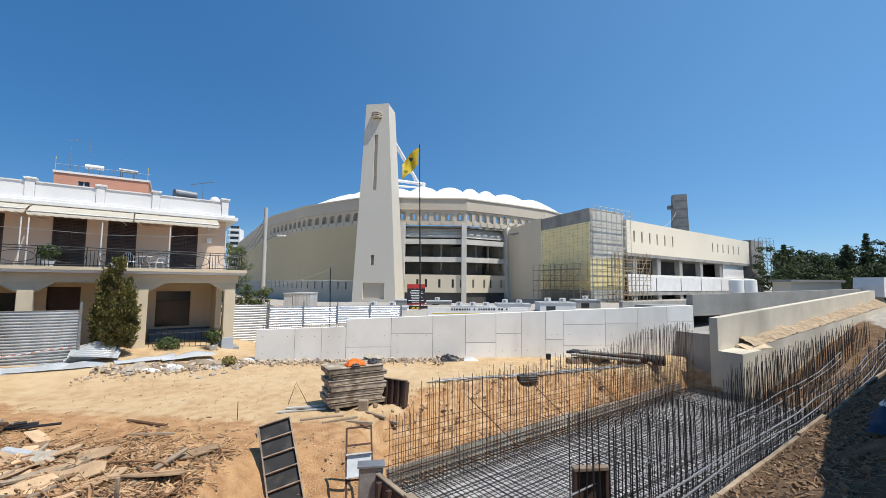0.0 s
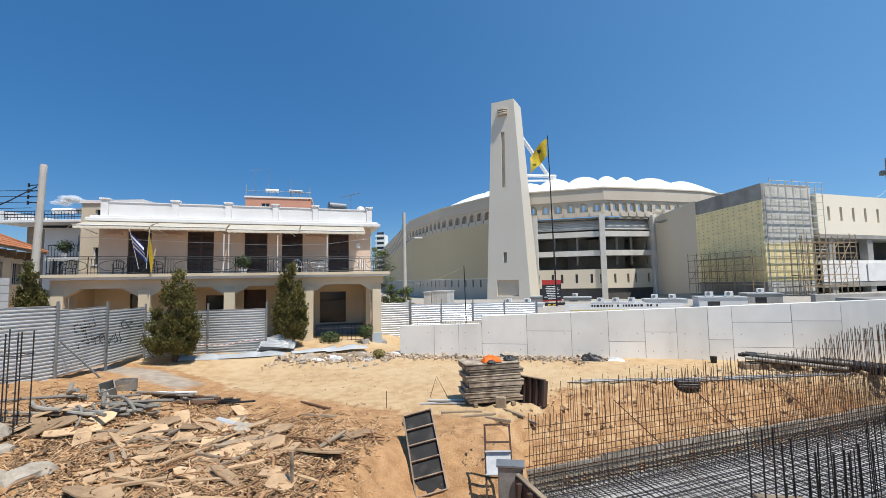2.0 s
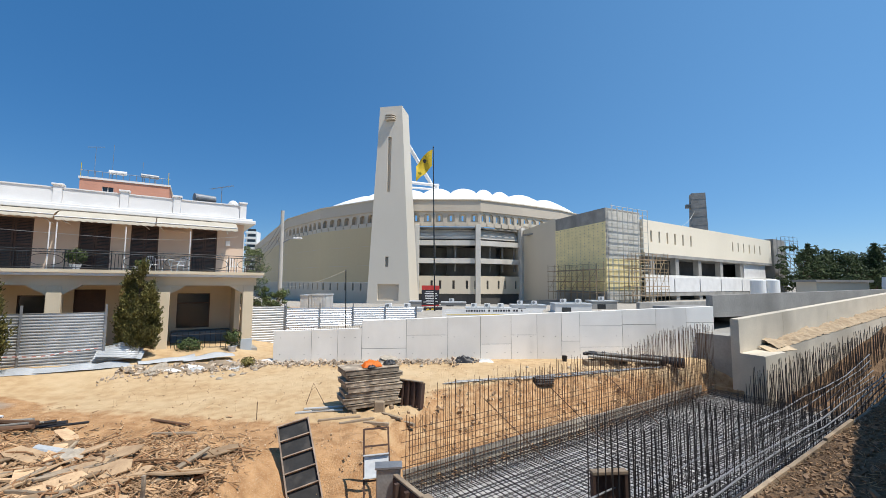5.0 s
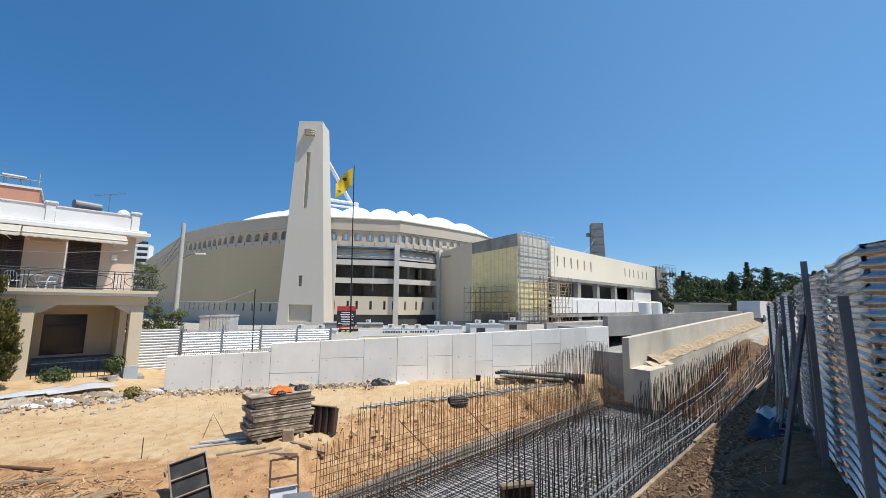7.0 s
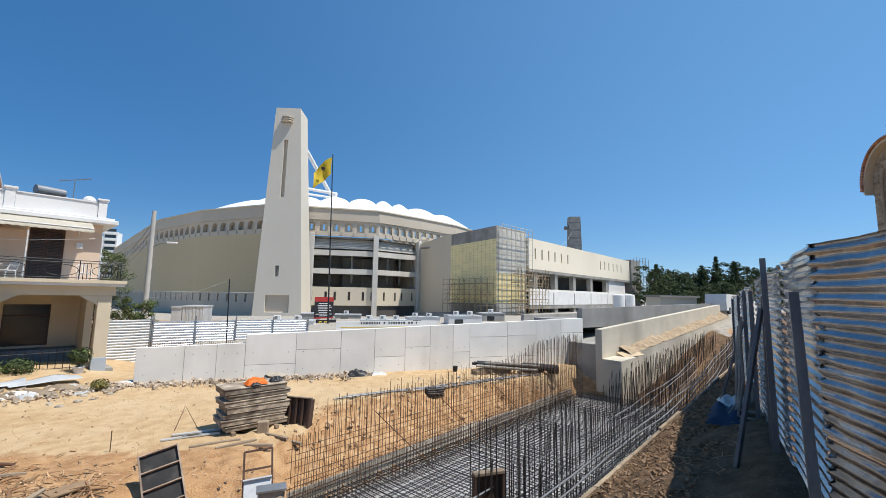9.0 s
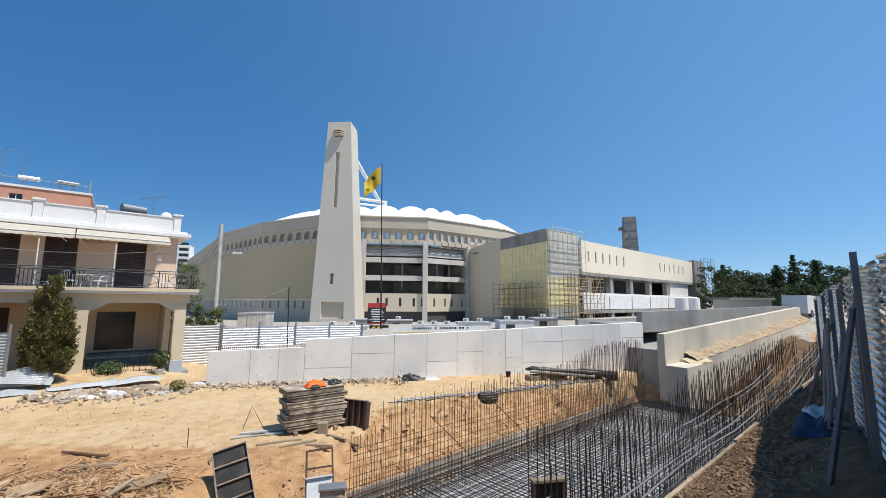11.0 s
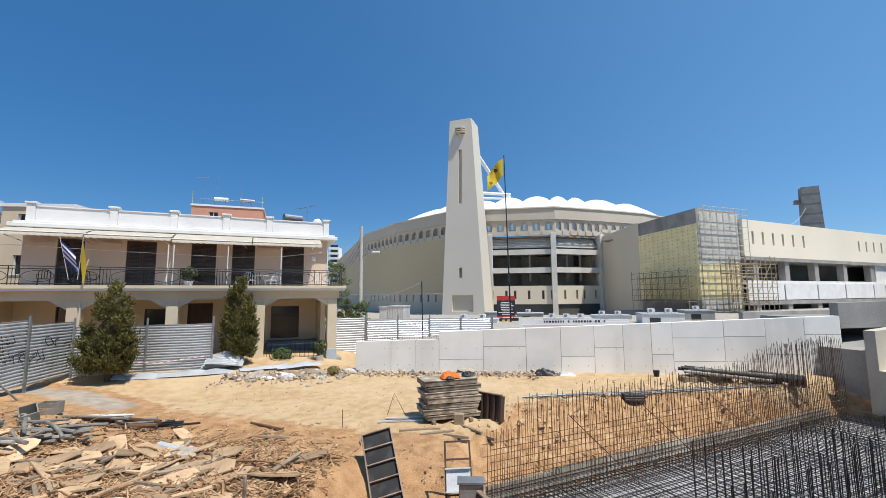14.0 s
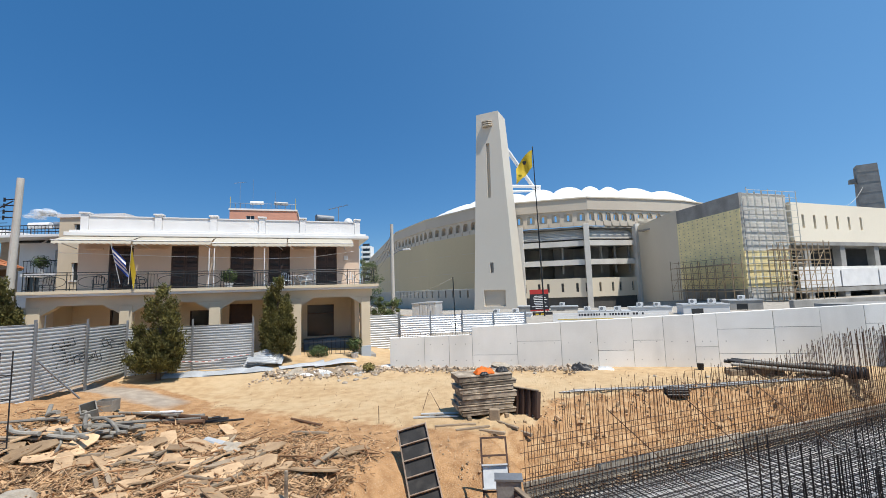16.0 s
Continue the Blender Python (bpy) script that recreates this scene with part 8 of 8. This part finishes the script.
def bank_fence():
    m, l = frame2(FC, FE)
    f = empty("bank_fence", m, "tall corrugated metal fence on the bank seen from its shaded side", "fence")
    n = 8
    for k in range(n):
        bm = BM()
        z0 = 2.0 - 0.3 * k / n
        corrugated(bm, l / n + 0.05, 5.0 - 0.06 * k - z0, 0.135, 0.032, Matrix.Translation((k * l / n, 0.012 * (k % 2), z0)), 0.02, 80 + k, step=0.2)
        part("sheet", bm, M_FENCE, f)
    # leaning posts: foot and head along the fence, height of the head
    for x0, x1, up_, w in ((0.02, 0.62, 4.52, 0.045), (3.0, 3.38, 5.15, 0.042), (3.62, 3.7, 4.45, 0.028), (5.9, 6.1, 4.66, 0.04), (7.9, 8.05, 4.68, 0.04), (10.6, 10.6, 4.6, 0.035), (14.2, 14.2, 4.5, 0.035)):
        post = part("post", box(BM(), -w, w, -w, w, -0.5, 1.0, None, 0.0), M_POST_SHADE, f)
        foot, head = Vector((x0, 0.11, 1.9)), Vector((x1, 0.09, up_))
        d = head - foot
        post.matrix_basis = Matrix.Translation(foot) @ d.to_track_quat("Z", "X").to_matrix().to_4x4() @ Matrix.Diagonal((1, 1, d.length, 1))
    foot, head = Vector((2.66, 0.66, 1.85)), Vector((3.3, 0.16, 4.3))
    d = head - foot
    brace = part("brace", box(BM(), -0.035, 0.035, -0.03, 0.03, 0, d.length, None, 0.006), M_POST_SHADE, f)
    brace.matrix_basis = Matrix.Translation(foot) @ d.to_track_quat("Z", "X").to_matrix().to_4x4()
    foot, head = Vector((8.2, 0.75, 1.7)), Vector((7.95, 0.14, 3.9))
    d = head - foot
    brace = part("brace", box(BM(), -0.03, 0.03, -0.03, 0.03, 0, d.length, None, 0.006), M_POST_SHADE, f)
    brace.matrix_basis = Matrix.Translation(foot) @ d.to_track_quat("Z", "X").to_matrix().to_4x4()
    # dented sheets that run on towards the viewpoint
    m2, l2 = frame2((2.7, -0.1), FC)
    g = empty("bank_fence", m2, "dented corrugated metal fence panel close to the viewpoint", "fence")
    for k, (z0, hh) in enumerate(((1.75, 1.38), (3.16, 1.84))):
        bm = BM()
        corrugated(bm, l2 + 0.05, hh, 0.116, 0.03, Matrix.Translation((0, 0.02 * k, z0)), 0.012, 90 + k, step=0.07)
        for v in bm.verts:
            q = noise.noise((v.co.x * 2.6, v.co.z * 9.0, 4.0 + k)) + 0.5 * noise.noise((v.co.x * 9.0, v.co.z * 14.0, 2.0))
            v.co.y += 0.022 * q * abs(q) * 2.0
            v.co.z += 0.010 * noise.noise((v.co.x * 3.3, v.co.z * 5.0, 8.0))
        part("sheet", bm, M_FENCE_SHADE, g, smooth=True)


bank_fence()
tarp = cloth("blue_tarp", Matrix.Translation((8.7, 7.6, gz(8.7, 7.6))) @ pose(0, 0, 0, 0, 0, 40), 2.0, 0.9, 0.3, M_BLUE, "dark blue tarpaulin heaped by the fence", "tarpaulin", 14)
cloth("grey_tarp", Matrix.Translation((9.6, 8.3, gz(9.6, 8.3))) @ pose(0, 0, 0, 0, 0, 40), 1.7, 0.8, 0.34, M_GALVP, "pale grey sheet heaped by the fence", "tarpaulin", 15)
for k in range(5):
    hx, hy = 8.6 + 0.13 * k, 7.25 + 0.16 * (k % 3)
    cb = empty("hose", Matrix.Translation((hx, hy, gz(hx, hy))), "dusty grey hose hanging down by the fence", "hose", "hoses")
    part("tube", path_tube(BM(), [(0.55, 0.35, 2.2 - 0.1 * k), (0.42, 0.3, 1.5), (0.2 - 0.05 * k, 0.1, 0.75), (-0.05, 0.0, 0.25), (-0.3 - 0.08 * k, -0.15, 0.06), (-0.2, -0.5 - 0.1 * k, 0.05), (0.3, -0.6, 0.05)], 0.03, 6), M_GREYPIPE, cb)


# ---- church gable beyond the fence ----
def church():
    m = Matrix.Translation((35.3, 18.0, 0.8)) @ pose(0, 0, 0, 0, 0, 248)
    c = empty("church", m, "stone church gable with arched tiled roof edge and cross", "church")
    half, spring, rise = 1.95, 11.9, 2.7
    arc = [(-half * math.cos(t), spring + rise * math.sin(t)) for t in np.linspace(0, math.pi, 17)]
    o = [(-half, 0), (half, 0)] + list(reversed(arc))
    part("gable_wall", slab_xz(BM(), o, 0, 0.6), M_BRICKY, c)
    part("nave", box(BM(), -half, half, 0.603, 10, 0, spring), M_BRICKY, c)
    rowsn = 0
    st = box(BM(), 0.01, 0.42, -0.035, -0.002, 0.01, 0.2, None, 0.012)
    first = part("stone", st, M_BRICKY, c)
    first.matrix_basis = Matrix.Translation((-half, 0, 9.0))
    for j in range(24):
        z = 9.0 + j * 0.21
        lim = half if z + 0.2 < spring else half * math.sqrt(max(0, 1 - ((z + 0.2 - spring) / rise) ** 2))
        x = -lim + (0.2 if j % 2 else 0)
        while x < lim - 0.44:
            inside_w = abs(x + 0.2) < 0.8 and z < 12.6
            if not inside_w and rowsn < 285 and (j or x > -half + 0.1):
                share("stone", first.data, c, Matrix.Translation((x, 0, z)))
                rowsn += 1
            x += 0.44
    big = [(1.2 * math.cos(t), 12.0 + 1.2 * math.sin(t)) for t in np.linspace(0, math.pi, 13)]
    bm = BM()
    for a, b in zip(big, big[1:]):
        tube(bm, (a[0], -0.08, a[1]), (b[0], -0.08, b[1]), 0.1, 6)
    for x in (-1.2, 1.2):
        tube(bm, (x, -0.08, 9.0), (x, -0.08, 12.0), 0.08, 6)
    part("arch_moulding", bm, M_BRICKY, c)
    for x, z1 in ((0, 12.3), (-0.55, 11.6), (0.55, 11.6)):
        o2 = [(x - 0.22, 9.6), (x + 0.22, 9.6)] + [(x + 0.22 * math.cos(t), z1 + 0.22 * math.sin(t)) for t in np.linspace(0, math.pi, 9)]
        w = part("window", slab_xz(BM(), o2, -0.05, -0.04), M_GLASS_D, c)
        bm = BM()
        for a, b in zip(o2[1:], o2[2:] + o2[:1]):
            tube(bm, (a[0], -0.06, a[1]), (b[0], -0.06, b[1]), 0.055, 5)
        part("brick_surround", bm, M_ROOF, w)
    eave = [(-(half + 0.25) * math.cos(t), spring - 0.1 + (rise + 0.25) * math.sin(t)) for t in np.linspace(-0.12, math.pi + 0.12, 25)]
    bm = BM()
    for (x0, z0), (x1, z1) in zip(eave, eave[1:]):
        v = [bm.verts.new(p) for p in ((x0, -0.5, z0), (x1, -0.5, z1), (x1, 10, z1), (x0, 10, z0), (x0 * 0.94, -0.5, z0 - 0.2), (x1 * 0.94, -0.5, z1 - 0.2), (x1 * 0.94, 10, z1 - 0.2), (x0 * 0.94, 10, z0 - 0.2))]
        for q in ((0, 3, 2, 1), (4, 5, 6, 7), (0, 1, 5, 4), (3, 7, 6, 2)):
            bm.faces.new([v[i] for i in q])
    bmesh.ops.remove_doubles(bm, verts=bm.verts, dist=1e-4)
    part("roof_vault", bm, M_CREAM, c)
    for (x0, z0), (x1, z1) in zip(eave, eave[1:]):
        for f in (0.25, 0.75):
            x, z = x0 + (x1 - x0) * f, z0 + (z1 - z0) * f
            part("edge_tile", tube(BM(), (x, -0.62, z + 0.06), (x, 0.1, z + 0.06), 0.1, 7), M_ROOF, c)
    part("cross", box(BM(), -0.05, 0.05, -0.25, -0.15, spring + rise + 0.2, spring + rise + 1.5), M_STEEL, c)
    part("cross_arm", box(BM(), -0.3, 0.3, -0.24, -0.16, spring + rise + 1.0, spring + rise + 1.1), M_STEEL, c)
    part("cross_base", box(BM(), -0.3, 0.3, -0.45, 0.05, spring + rise + 0.12, spring + rise + 0.35, None, 0.04), M_CONC_OLD, c)


church()


# ---- clouds low behind the roofs ----
def cloud(p, sx, sz, seed):
    c = empty("cloud", Matrix.Translation(p), "small white fair-weather cloud low in the sky", "cloud", "clouds", "structure")
    rng = random.Random(seed)
    m = bpy.data.materials.get("cloud_white") or mat("cloud_white", (0.9, 0.9, 0.9), (0.85, 0.86, 0.88), 1.0, scale=0.02, fine=0.2, bump=0)
    bm = BM()
    for k in range(26):
        u = rng.uniform(-1, 1)
        r = sz * (0.55 - 0.35 * abs(u)) * rng.uniform(0.6, 1.1)
        mm = Matrix.Translation((u * sx, rng.uniform(-1, 1) * sx * 0.3, rng.uniform(-0.2, 0.6) * sz * (1 - abs(u)))) @ Matrix.Diagonal((1.7, 1.3, 0.8, 1))
        bmesh.ops.create_icosphere(bm, subdivisions=2, radius=r, matrix=mm)
    m.node_tree.nodes["Principled BSDF"].inputs["Alpha"].default_value = 0.22
    part("puffs", bm, m, c, smooth=True)


cloud((-515, 308, 96), 21, 9, 3)
cloud((-509, 318, 87), 11, 5, 4)
